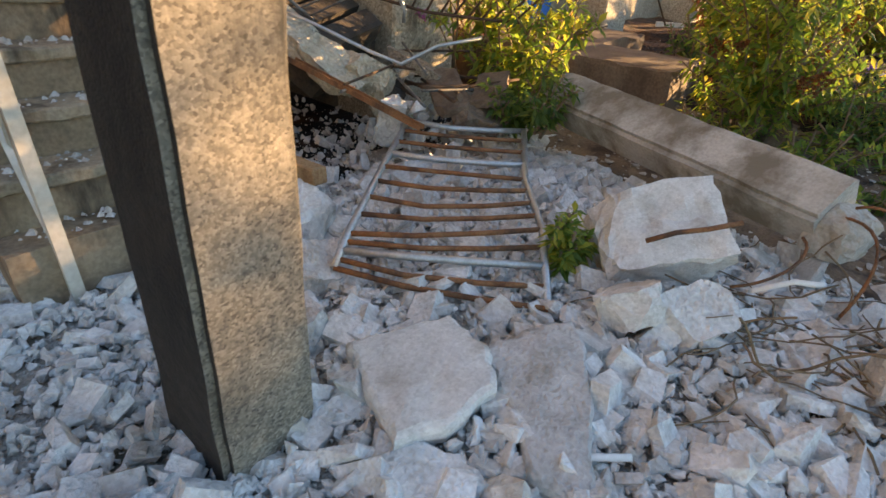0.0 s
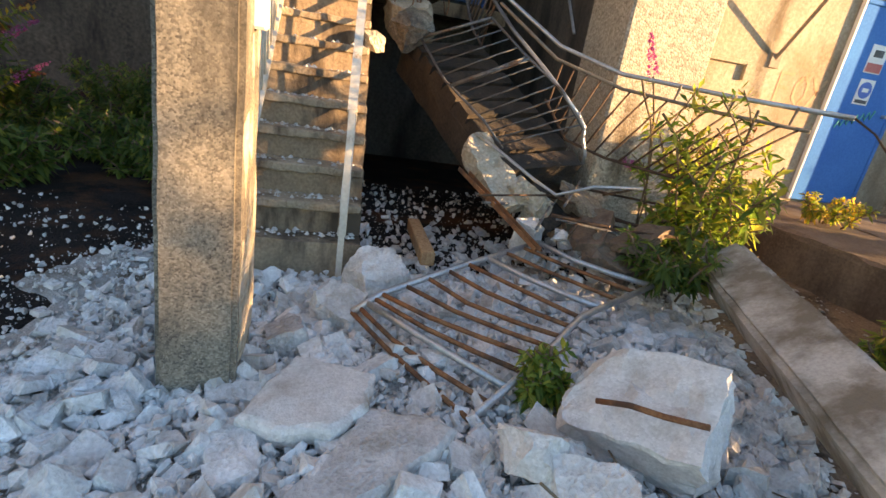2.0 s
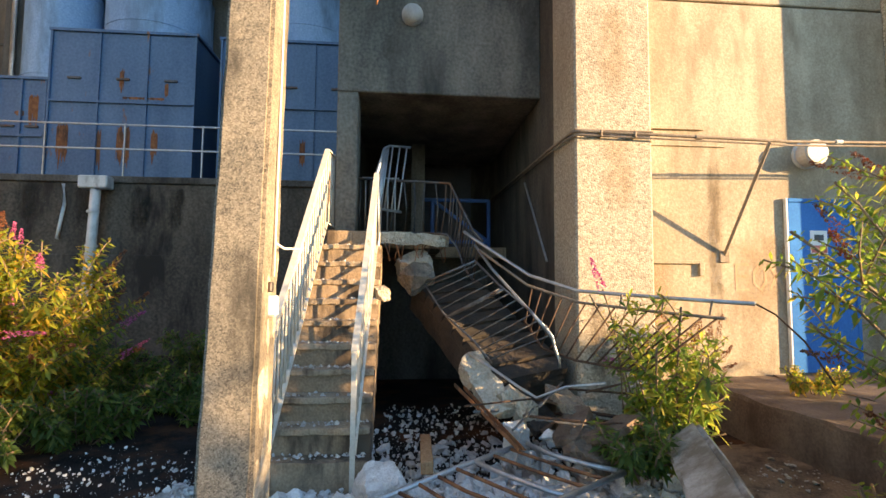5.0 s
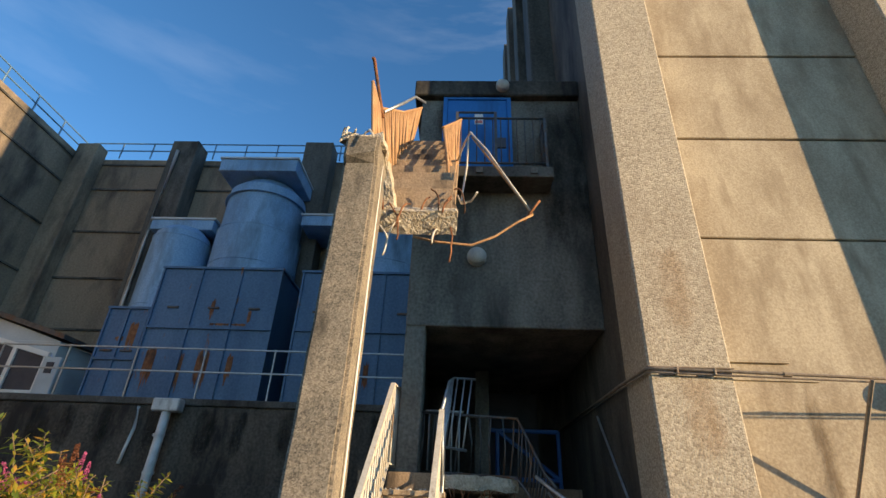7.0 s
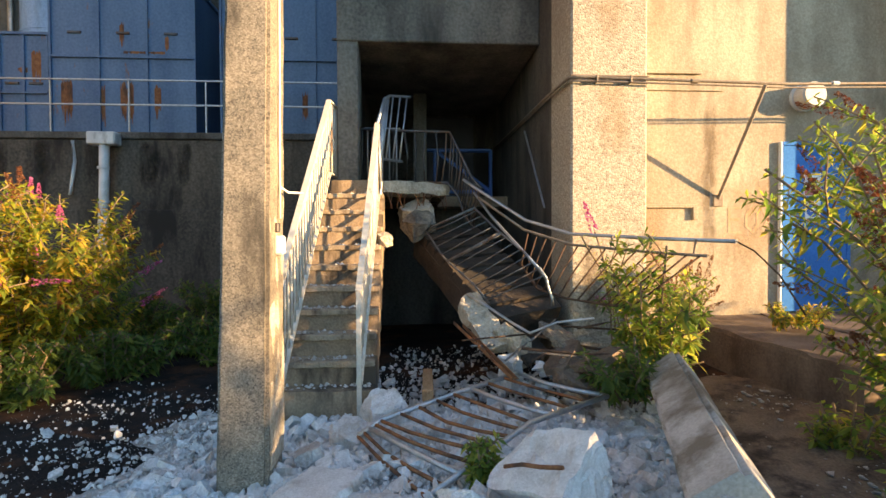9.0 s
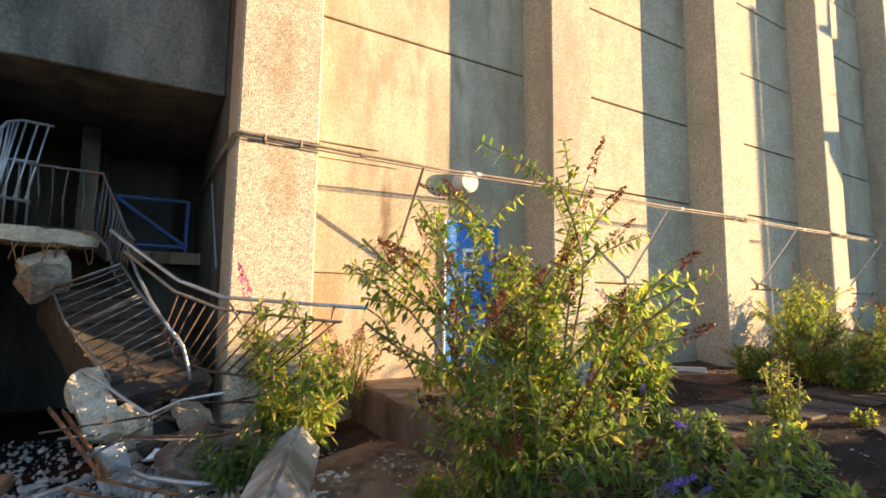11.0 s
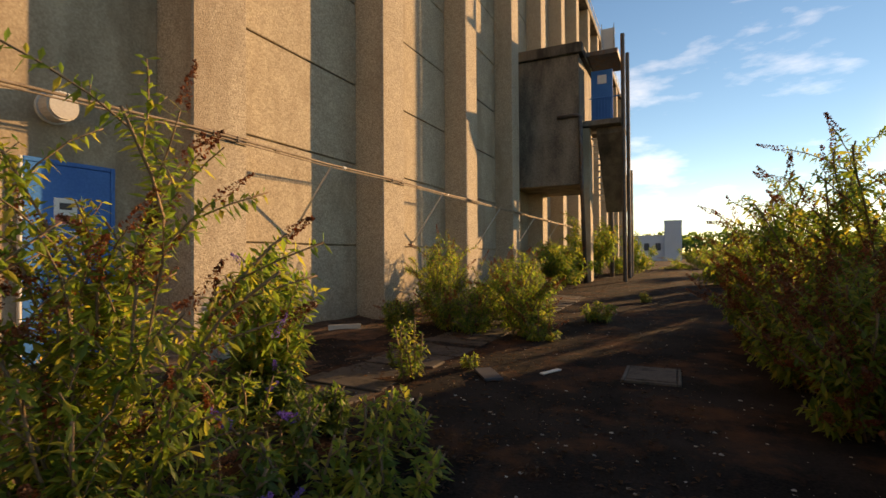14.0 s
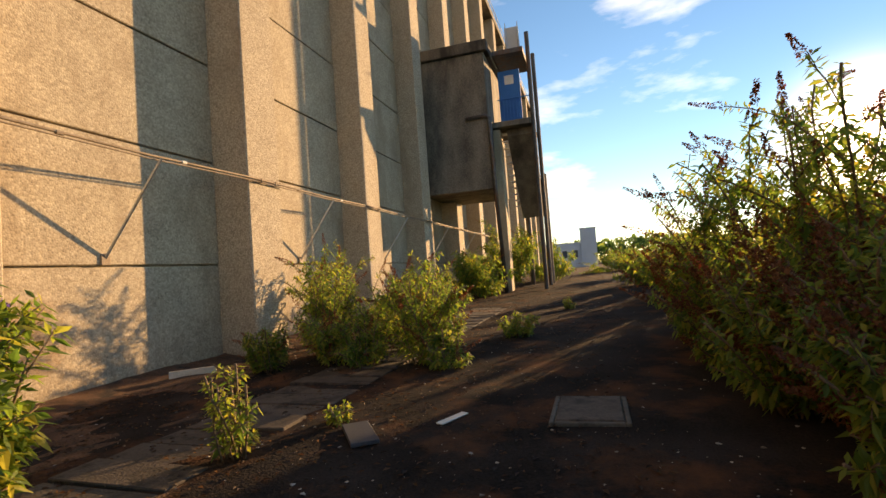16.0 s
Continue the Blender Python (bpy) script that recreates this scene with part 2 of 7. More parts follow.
TANKBLUE = material("faded_blue_paint", (0.12, 0.265, 0.45), (0.27, 0.455, 0.65), rough=0.55, scale=0.9, fine=20, streak=(1, 1, 0.3), bump=0.08, stain=(0.11, 0.20, 0.29), stain_scale=1.1, stain_at=(0.5, 0.66))
BOXBLUE = material("rusting_blue_sheet", (0.035, 0.105, 0.205), (0.085, 0.185, 0.31), rough=0.5, scale=1.6, fine=16, streak=(1, 1, 0.22), bump=0.08, stain=(0.20, 0.085, 0.035), stain_scale=2.2, stain_at=(0.63, 0.68))
WHITE = material("white_plastic", (0.70, 0.69, 0.64), (0.82, 0.81, 0.77), rough=0.4, scale=6, fine=60, bump=0.05, stain=(0.5, 0.46, 0.38), stain_scale=5, stain_at=(0.6, 0.8))
LAMPWHITE = material("dusty_lamp_glass", (0.40, 0.385, 0.35), (0.55, 0.535, 0.49), rough=0.45, scale=6, fine=60, bump=0.05, stain=(0.3, 0.27, 0.22), stain_scale=6, stain_at=(0.5, 0.7))
PIPEWHITE = material("weathered_white_pipe", (0.5, 0.5, 0.48), (0.75, 0.75, 0.72), rough=0.5, scale=4, fine=50, bump=0.1, stain=(0.3, 0.29, 0.26), stain_scale=3)
CABLE = material("brown_conduit", (0.17, 0.125, 0.085), (0.33, 0.255, 0.185), rough=0.7, metal=0.1, scale=8, fine=60, bump=0.2)
RED = material("pink_paint", (0.55, 0.13, 0.11), (0.66, 0.22, 0.18), rough=0.7, scale=5, fine=50, bump=0.05)
DARK = material("shadowed_paint", (0.03, 0.035, 0.05), (0.06, 0.065, 0.08), rough=0.6, scale=3, fine=40, bump=0.1)
GREENSPRAY = material("green_spray_paint", (0.02, 0.4, 0.3), (0.05, 0.5, 0.4), rough=0.6, bump=0.02)
ORANGESPRAY = material("faded_orange_spray", (0.52, 0.31, 0.185), (0.56, 0.42, 0.29), rough=0.8, scale=9, fine=50, bump=0.02)
SIGNBLUE = material("sign_blue", (0.02, 0.10, 0.42), (0.03, 0.12, 0.46), rough=0.4, bump=0.02)
FARWHITE = material("distant_render", (0.42, 0.45, 0.50), (0.5, 0.53, 0.58), rough=0.8, scale=0.4, fine=6, bump=0.02)
GREYMETAL = material("grey_cladding", (0.42, 0.46, 0.47), (0.56, 0.60, 0.61), rough=0.5, scale=2, fine=40, bump=0.05)
RETAIN = material("black_streaked_concrete", (0.035, 0.03, 0.024), (0.15, 0.128, 0.098), scale=2.6, fine=16, bump=0.6, stain=(0.016, 0.014, 0.012), stain_scale=1.3, streak=(1, 1, 0.3), stain_at=(0.46, 0.60))
GATEBLUE = material("dull_blue_paint", (0.018, 0.10, 0.36), (0.03, 0.14, 0.45), rough=0.5, scale=4, fine=40, bump=0.06)
RAILBLUE = material("blue_grey_rail_paint", (0.06, 0.13, 0.22), (0.12, 0.22, 0.33), rough=0.6, scale=6, fine=40, bump=0.05)
BRICK = material("brick", (0.26, 0.14, 0.085), (0.42, 0.26, 0.17), scale=6, fine=60, per_object=0.3)


def deposit_material(name, colour, cover, scale, stretch):
    """Dirt washed over a surface: patchy, thinning out to nothing at its sides."""
    m = bpy.data.materials.new(name)
    m.use_nodes = True
    n, l = m.node_tree.nodes, m.node_tree.links
    geo = n.new("ShaderNodeNewGeometry")
    mp = n.new("ShaderNodeMapping")
    mp.inputs["Scale"].default_value = (1, 1, stretch)
    l.new(geo.outputs["Position"], mp.inputs[0])
    tex = n.new("ShaderNodeTexNoise")
    tex.inputs["Scale"].default_value, tex.inputs["Detail"].default_value, tex.inputs["Roughness"].default_value = scale, 9, 0.7
    l.new(mp.outputs[0], tex.inputs["Vector"])
    att = n.new("ShaderNodeAttribute")
    att.attribute_name = "cover"
    add = n.new("ShaderNodeMath")
    add.operation = "ADD"
    l.new(tex.outputs["Fac"], add.inputs[0])
    l.new(att.outputs["Fac"], add.inputs[1])
    mr = n.new("ShaderNodeMapRange")
    mr.inputs[1].default_value, mr.inputs[2].default_value, mr.inputs[4].default_value = 0.86, 1.22, cover
    l.new(add.outputs[0], mr.inputs[0])
    bsdf = n["Principled BSDF"]
    bsdf.inputs["Base Color"].default_value, bsdf.inputs["Roughness"].default_value = (*colour, 1), 0.9
    clear = n.new("ShaderNodeBsdfTransparent")
    mix = n.new("ShaderNodeMixShader")
    l.new(mr.outputs[0], mix.inputs[0])
    l.new(clear.outputs[0], mix.inputs[1])
    l.new(bsdf.outputs[0], mix.inputs[2])
    l.new(mix.outputs[0], n["Material Output"].inputs["Surface"])
    return m


RUNOFF = deposit_material("brown_runoff", (0.16, 0.105, 0.062), 0.55, 8.0, 0.3)
SOOT = deposit_material("black_damp", (0.022, 0.02, 0.017), 0.7, 5.0, 0.3)
OCHRE = deposit_material("ochre_bloom", (0.40, 0.22, 0.09), 0.3, 5.0, 0.8)


def leaf_material(name, a, b, c):
    m = bpy.data.materials.new(name)
    m.use_nodes = True
    n, l = m.node_tree.nodes, m.node_tree.links
    bsdf = n["Principled BSDF"]
    gi = n.new("ShaderNodeNewGeometry")
    cr = n.new("ShaderNodeValToRGB")
    e = cr.color_ramp.elements
    e[0].position, e[0].color = 0.0, (*a, 1)
    e[1].position, e[1].color = 1.0, (*c, 1)
    mid = e.new(0.6)
    mid.color = (*b, 1)
    l.new(gi.outputs["Random Per Island"], cr.inputs[0])
    l.new(cr.outputs[0], bsdf.inputs["Base Color"])
    bsdf.inputs["Roughness"].default_value = 0.55
    tr = n.new("ShaderNodeBsdfTranslucent")
    thin = n.new("ShaderNodeHueSaturation")
    thin.inputs["Value"].default_value = 1.5
    l.new(cr.outputs[0], thin.inputs["Color"])
    l.new(thin.outputs[0], tr.inputs[0])
    mix = n.new("ShaderNodeMixShader")
    mix.inputs[0].default_value = 0.58
    out = n["Material Output"]
    l.new(bsdf.outputs[0], mix.inputs[1])
    l.new(tr.outputs[0], mix.inputs[2])
    l.new(mix.outputs[0], out.inputs["Surface"])
    return m


LEAF = leaf_material("buddleia_leaf", (0.075, 0.155, 0.03), (0.20, 0.285, 0.046), (0.42, 0.37, 0.07))
LEAFGOLD = leaf_material("yellowing_leaf", (0.10, 0.17, 0.03), (0.36, 0.38, 0.045), (0.66, 0.37, 0.07))
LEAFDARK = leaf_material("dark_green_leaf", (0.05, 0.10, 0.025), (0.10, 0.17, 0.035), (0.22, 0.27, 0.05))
STEM = material("woody_stem", (0.13, 0.085, 0.05), (0.26, 0.18, 0.11), scale=8, fine=60)
FLOWERPINK = leaf_material("pink_flower", (0.45, 0.09, 0.26), (0.58, 0.16, 0.36), (0.66, 0.26, 0.44))
FLOWERPURPLE = leaf_material("purple_flower", (0.16, 0.10, 0.40), (0.27, 0.17, 0.52), (0.38, 0.26, 0.60))
FLOWERBROWN = leaf_material("spent_flower", (0.14, 0.055, 0.03), (0.26, 0.10, 0.045), (0.36, 0.16, 0.075))
DEADLEAF = leaf_material("dead_leaf", (0.03, 0.016, 0.009), (0.07, 0.034, 0.018), (0.13, 0.07, 0.035))

# builders
def rnd(a, b):
    return random.uniform(a, b)


def box(bm, x0, x1, y0, y1, z0, z1, bevel=0.0, m=None):
    g = bmesh.ops.create_cube(bm, size=1.0)["verts"]
    for v in g:
        v.co = Vector((x0 + (v.co.x + 0.5) * (x1 - x0), y0 + (v.co.y + 0.5) * (y1 - y0), z0 + (v.co.z + 0.5) * (z1 - z0)))
    if bevel:
        edges = list({e for v in g for e in v.link_edges})
        r = bmesh.ops.bevel(bm, geom=edges, offset=bevel, segments=1, affect="EDGES")
        g = list({v for f in r["faces"] for v in f.verts} | {v for v in g if v.is_valid})
    if m is not None:
        bmesh.ops.transform(bm, matrix=m, verts=g)
    return g


def cyl(bm, a, b, r, r2=None, sides=8, caps=True):
    a, b = Vector(a), Vector(b)
    d = b - a
    g = bmesh.ops.create_cone(bm, cap_ends=caps, segments=sides, radius1=r, radius2=r if r2 is None else r2, depth=d.length)["verts"]
    bmesh.ops.transform(bm, matrix=Matrix.Translation((a + b) / 2) @ d.to_track_quat("Z", "Y").to_matrix().to_4x4(), verts=g)
    return g


def tube(bm, pts, r, sides=6):
    """A round bar bent through the given points."""
    pts = [Vector(p) for p in pts]
    rings = []
    for i, p in enumerate(pts):
        d = (pts[min(i + 1, len(pts) - 1)] - pts[max(i - 1, 0)]).normalized()
        q = d.to_track_quat("Z", "Y")
        rings.append([bm.verts.new(p + q @ Vector((r * math.cos(2 * math.pi * k / sides), r * math.sin(2 * math.pi * k / sides), 0))) for k in range(sides)])
    for a, b in zip(rings, rings[1:]):
        for k in range(sides):
            f = bm.faces.new((a[k], a[(k + 1) % sides], b[(k + 1) % sides], b[k]))
            f.smooth = True
    bm.faces.new(rings[0][::-1])
    bm.faces.new(rings[-1])


def mesh_of(name, bm, mat, smooth=False):
    me = bpy.data.meshes.new(name)
    bmesh.ops.recalc_face_normals(bm, faces=bm.faces)
    bm.to_mesh(me)
    bm.free()
    me.materials.append(mat)
    if smooth:
        me.polygons.foreach_set("use_smooth", [True] * len(me.polygons))
    return me


def part(name, bm, mat, parent=None, label="", smooth=False):
    ob = new(name, mesh_of(name, bm, mat, smooth))
    if parent is not None:
        ob.parent = parent
    if label:
        tagged(ob, label)
    return ob


DATUM = Vector((0, 0, 0))


def thing(name, label, category, group="", kind="", at=None):
    e = new(name)
    e.location = DATUM if at is None else at
    e.empty_display_size = 0.1
    return tagged(e, label, category, group, kind)


def boxes(name, rows, mat, parent=None, bevel=0.0, label=""):
    bm = bmesh.new()
    for r in rows:
        box(bm, *r, bevel=bevel)
    return part(name, bm, mat, parent, label)


def roughen(bm, amount, scale, seed=0):
    for v in bm.verts:
        v.co += noise.noise_vector(v.co * scale + Vector((seed, seed * 2.3, 0))) * amount


def angular_block(name, size, mat, parent, m, label="", seed=0, cuts=9, amount=0.010, reach_at=(0.62, 0.86)):
    """A broken block: a box split off along random planes, with a fine crumbled face."""
    rng = random.Random(seed)
    bm = bmesh.new()
    box(bm, -size[0] / 2, size[0] / 2, -size[1] / 2, size[1] / 2, -size[2] / 2, size[2] / 2)
    for _ in range(cuts):
        d = Vector((rng.choice((-1, 1)) * rng.uniform(0.2, 1), rng.choice((-1, 1)) * rng.uniform(0.2, 1), rng.choice((-1, 1)) * rng.uniform(0.1, 0.9))).normalized()
        reach = sum(abs(d[k]) * size[k] / 2 for k in range(3))
        r = bmesh.ops.bisect_plane(bm, geom=bm.verts[:] + bm.edges[:] + bm.faces[:], plane_co=d * reach * rng.uniform(*reach_at), plane_no=d, clear_outer=True)
        edges = [g for g in r["geom_cut"] if isinstance(g, bmesh.types.BMEdge)]
        if len(edges) > 2:
            bmesh.ops.edgeloop_fill(bm, edges=edges)
    bmesh.ops.triangulate(bm, faces=bm.faces[:])
    for _ in range(3):
        longest = [k for k in bm.edges if k.calc_length() > max(size) * 0.07]
        bmesh.ops.subdivide_edges(bm, edges=longest, cuts=1)
        bmesh.ops.triangulate(bm, faces=bm.faces[:])
    for v in bm.verts:
        v.co += noise.noise_vector(v.co * 11 + Vector((seed, 0, 0))) * amount + noise.noise_vector(v.co * 37 + Vector((0, seed, 0))) * amount * 0.6
    bmesh.ops.transform(bm, matrix=m, verts=bm.verts)
    return part(name, bm, mat, parent, label)


def broken_plate(name, outline, thick, z, tilt, mat, parent, seed):
    """A flat piece of slab with a broken outline and crumbled arrises."""
    rng = random.Random(seed)
    pts = []
    for p, q in zip(outline, outline[1:] + outline[:1]):
        p, q = Vector(p), Vector(q)
        n = max(2, int((q - p).length / 0.035))
        across = Vector((-(q - p).y, (q - p).x)).normalized()
        for i in range(n):
            pts.append(p.lerp(q, i / n) + across * (rng.uniform(-0.009, 0.009) if i else 0))
    c = sum(pts, Vector((0, 0))) / len(pts)
    bm = bmesh.new()
    rings = []
    for k, (f, dz) in enumerate(((0.55, 0.0), (0.9, -0.002), (0.975, -0.012), (1.0, -0.03), (0.98, -thick * 0.6), (0.93, -thick), (0.5, -thick))):
        ring = []
        for p in pts:
            q = c + (p - c) * (f + rng.uniform(-0.012, 0.012) * (k > 1))
            r = q - c
            ring.append(bm.verts.new((q.x, q.y, z + dz + tilt[0] * r.x + tilt[1] * r.y + 0.010 * noise.noise(Vector((q.x * 9, q.y * 9, seed + k * 0.1))))))
        rings.append(ring)
    m = len(pts)
    for a, b in zip(rings, rings[1:]):
        for i in range(m):
            bm.faces.new((a[i], a[(i + 1) % m], b[(i + 1) % m], b[i]))
    bm.faces.new(rings[0])
    bm.faces.new(rings[-1][::-1])
    return part(name, bm, mat, parent)


def deposit(name, x, y0, y1, z0, z1, mat, parent, label, one_sided=False):
    """A stained patch on a wall facing +x, covering most in its middle."""
    n, m = 8, 10
    verts, cover = [], []
    for j in range(m + 1):
        for i in range(n + 1):
            u, v = i / n, j / m
            verts.append((x, y0 + (y1 - y0) * u, z0 + (z1 - z0) * v))
            side = u * 1.6 if one_sided else 1 - abs(2 * u - 1)
            k = min(1, 1.2 * side) * min(1, 2.2 * v, 4 * (1 - v) + 0.5)
            cover.append(0.62 * k * k * (3 - 2 * k))
    me = bpy.data.meshes.new(name)
    me.from_pydata(verts, [], [(j * (n + 1) + i, j * (n + 1) + i + 1, (j + 1) * (n + 1) + i + 1, (j + 1) * (n + 1) + i) for j in range(m) for i in range(n)])
    me.attributes.new("cover", "FLOAT", "POINT").data.foreach_set("value", cover)
    me.materials.append(mat)
    ob = new(name, me)
    ob.parent = parent
    return tagged(ob, label)


def ground_z(x, y):
    def ease(a, b, t):
        t = min(max((t - a) / (b - a), 0), 1)
        return t * t * (3 - 2 * t)
    z = 0.45 * ease(3.2, 6.8, y) + 0.10 * ease(8, 14, y) + 0.3 * ease(14, 30, y)
    d = math.hypot((x - 0.4) / 2.2, (y - 2.4) / 2.0)
    z += 0.10 * max(0, 1 - d * d)
    return z + 0.02 * noise.noise(Vector((x * 0.8, y * 0.8, 1)))

# ground: one sheet to the horizon
def build_ground():
    xs = [-600, -200, -80, -40, -25] + [-18 + 0.75 * i for i in range(11)] + [-9.4 + 0.4 * i for i in range(44)] + [9, 11, 14, 18, 25, 40, 80, 200, 600]
    ys = [-600, -200, -80, -40, -25] + [-18 + 1.0 * i for i in range(14)] + [-3.8 + 0.4 * i for i in range(60)] + [21, 23, 26, 30, 35, 40, 50, 70, 120, 250, 600]
    xs, ys = sorted(set(xs)), sorted(set(ys))
    verts = [(x, y, ground_z(x, y)) for y in ys for x in xs]
    n = len(xs)
    faces = [(j * n + i, j * n + i + 1, (j + 1) * n + i + 1, (j + 1) * n + i) for j in range(len(ys) - 1) for i in range(n - 1)]
    me = bpy.data.meshes.new("ground")
    me.from_pydata(verts, [], faces)
    me.materials.append(GROUND)
    me.polygons.foreach_set("use_smooth", [True] * len(faces))
    return tagged(new("ground", me), "dark dusty asphalt yard strewn with grit", "ground", kind="structure")


build_ground()

# main hall
WALL_X, PIL_X, HALL_Y, HALL_TOP, PITCH = -3.15, -2.505, 3.41, 18.2, 4.275
PILASTERS = [HALL_Y + PITCH * k for k in range(14)]
hall = tagged(boxes("wall_hall", [(-11.5, WALL_X - 0.06, HALL_Y + 0.05, HALL_Y + PITCH * 13 + 0.8, -0.3, HALL_TOP)], CONCRETE),
              "tall hall wall of sun-bleached precast concrete panels", "wall", kind="structure")
JOINTS = [-0.3, 1.99, 3.63, 5.24, 6.90, 8.60, 10.25, 11.9, 13.55, 15.2, 16.85, HALL_TOP]
bay_mesh = {}
for j, (za, zb) in enumerate(zip(JOINTS, JOINTS[1:])):
    bm = bmesh.new()
    g = box(bm, WALL_X - 0.06, WALL_X, 0, PITCH - 0.84, za + 0.015, zb - 0.015, bevel=0.012)
    bay_mesh[j] = mesh_of("wall_panel", bm, CONCRETE)
    bay_mesh[j, 1] = bay_mesh[j].copy()
    bay_mesh[j, 1].materials[0] = PEBBLEWALL
bm = bmesh.new()
box(bm, WALL_X - 0.06, WALL_X, 0, PITCH - 0.84, -0.285, 5.225, bevel=0.012)
first_panel = mesh_of("wall_panel", bm, CONCRETE)
for k in range(13):
    for j in range(2 if k == 0 else 0, len(JOINTS) - 1):
        p = new("wall_panel", first_panel if (k, j) == (0, 2) else bay_mesh[(j, 1) if k else j])
        p.parent = hall
        p.location = (0.004 * ((k + j) % 3), PILASTERS[k] + 0.84, 0)
bm = bmesh.new()
box(bm, WALL_X - 0.35, PIL_X, 0, 0.84, -0.3, HALL_TOP, bevel=0.02)
pil_mesh = mesh_of("pilaster", bm, PEBBLE)
for k, y in enumerate(PILASTERS):
    p = new("pilaster", pil_mesh)
    p.location = (0, y, 0)
    tagged(p, "full-height pebbledash concrete pilaster on the hall wall", "pilaster", "hall pilasters", "structure")
# parapet and its rail
boxes("parapet", [(WALL_X - 0.5, PIL_X + 0.06, HALL_Y - 0.05, HALL_Y + PITCH * 13 + 0.9, HALL_TOP, HALL_TOP + 0.35)], GREY, bevel=0.02)
tagged(bpy.data.objects["parapet"], "weathered concrete parapet along the hall roof", "parapet", kind="structure")


def roof_rail(name, a, b, posts, label, mat=None, r=0.025, tall=1.05):
    e = thing(name, label, "railing")
    a, b = Vector(a), Vector(b)
    for dz in (tall * 0.5, tall):
        bm = bmesh.new()
        cyl(bm, a + Vector((0, 0, dz)), b + Vector((0, 0, dz)), r, sides=6)
        part("rail", bm, mat or GALV, e)
    for i in range(posts):
        p = a.lerp(b, i / (posts - 1))
        bm = bmesh.new()
        cyl(bm, p, p + Vector((0, 0, tall)), r, sides=6)
        part("post", bm, mat or GALV, e)
    return e


roof_rail("roof_railing", (PIL_X - 0.1, HALL_Y, HALL_TOP + 0.35), (PIL_X - 0.1, HALL_Y + PITCH * 13, HALL_TOP + 0.35), 40, "thin galvanised guard rail along the hall roof")
# ribs of the hall's end wall
for x in (-5.6, -7.6, -9.6, -11.2):
    ob = boxes("end_wall_rib", [(x - 0.35, x + 0.35, HALL_Y - 0.5, HALL_Y + 0.1, 8.0, HALL_TOP)], DARKWALL, bevel=0.02)
    tagged(ob, "dark weathered concrete rib on the hall end wall", "pilaster", "end wall ribs", "structure")

# stair tower over the recess
BX = -3.8
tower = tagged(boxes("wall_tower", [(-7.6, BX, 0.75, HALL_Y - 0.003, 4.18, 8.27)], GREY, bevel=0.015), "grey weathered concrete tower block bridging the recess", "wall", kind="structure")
tagged(boxes("tower_roof", [(-7.8, BX + 0.12, 0.62, HALL_Y - 0.004, 8.274, 8.62)], RETAIN, bevel=0.02), "black-stained overhanging concrete roof slab of the tower", "roof", kind="structure")
tagged(boxes("tower_pier", [(BX - 0.42, BX - 0.02, 0.75, 1.02, 0, 4.196)], GREY, bevel=0.015), "square grey concrete pier under the tower", "pier", kind="structure")
# the recess walls have their shade put into the concrete colour
tagged(boxes("wall_recess_back", [(-7.9, -7.604, 0.2, HALL_Y, 0, 4.196)], DARKWALL), "concrete back wall of the stair recess, darkened for its shade", "wall", kind="structure")
# side wall carried forward to -4.45 to keep sky light out
tagged(boxes("wall_recess_left", [(-7.6, -4.45, 0.72, 0.90, 0, 4.196)], DARKWALL), "concrete side wall of the stair recess, darkened for its shade", "wall", kind="structure")
# recess colour, shade included, carried up the whole end wall
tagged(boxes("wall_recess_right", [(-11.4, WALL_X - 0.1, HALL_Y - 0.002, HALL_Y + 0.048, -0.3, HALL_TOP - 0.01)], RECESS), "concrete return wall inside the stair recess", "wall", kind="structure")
tagged(boxes("landing", [(-7.6, -4.02, 1.0, 2.15, 2.18, 2.36), (-4.017, -3.62, 1.0, 1.36, 2.18, 2.36), (-7.6, -6.0, 2.153, HALL_Y - 0.003, 2.18, 2.36), (-4.6, -3.62, 0.35, 0.997, 2.18, 2.36)], STEP), "concrete stair landing with a broken edge", "landing", kind="structure")
# dark backing for the shaded void under the landing
tagged(boxes("wall_under_landing", [(-7.5, -6.6, 0.9, HALL_Y - 0.003, -0.2, 2.19)], DARKWALL), "dark wall behind the shaded void below the landing", "wall", kind="structure")

# raised yard with the tanks, and the buildings behind it
tagged(boxes("wall_retaining", [(-10.1, -9.8, -14.8, 0.9, -0.4, 4.05)], RETAIN, bevel=0.02), "black-streaked concrete retaining wall", "wall", kind="structure")
tagged(boxes("wall_retaining_coping", [(-10.16, -9.74, -14.8, 0.9, 4.054, 4.22)], DARKWALL, bevel=0.02), "stained coping on the retaining wall", "coping", kind="structure")
tagged(boxes("wall_retaining_base", [(-9.79, -9.70, -14.8, 0.9, -0.4, 2.35)], RETAIN, bevel=0.02), "stained lower lift of the retaining wall", "wall", kind="structure")
tagged(boxes("upper_yard", [(-14.0, -10.1, -14.8, 3.3, 3.7, 4.0)], GREY), "raised concrete yard behind the retaining wall", "floor", kind="structure")
back = tagged(boxes("wall_back", [(-14.6, -14.0, -15.4, 3.3, 0, 14.8)], BACKWALL, bevel=0.02), "soot-streaked concrete building wall behind the tanks", "wall", kind="structure")
tagged(boxes("wall_left_building", [(-14.6, 2.0, -15.4, -14.8, 0, 14.8)], BACKWALL, bevel=0.02), "streaked concrete side wall of the neighbouring building", "wall", kind="structure")
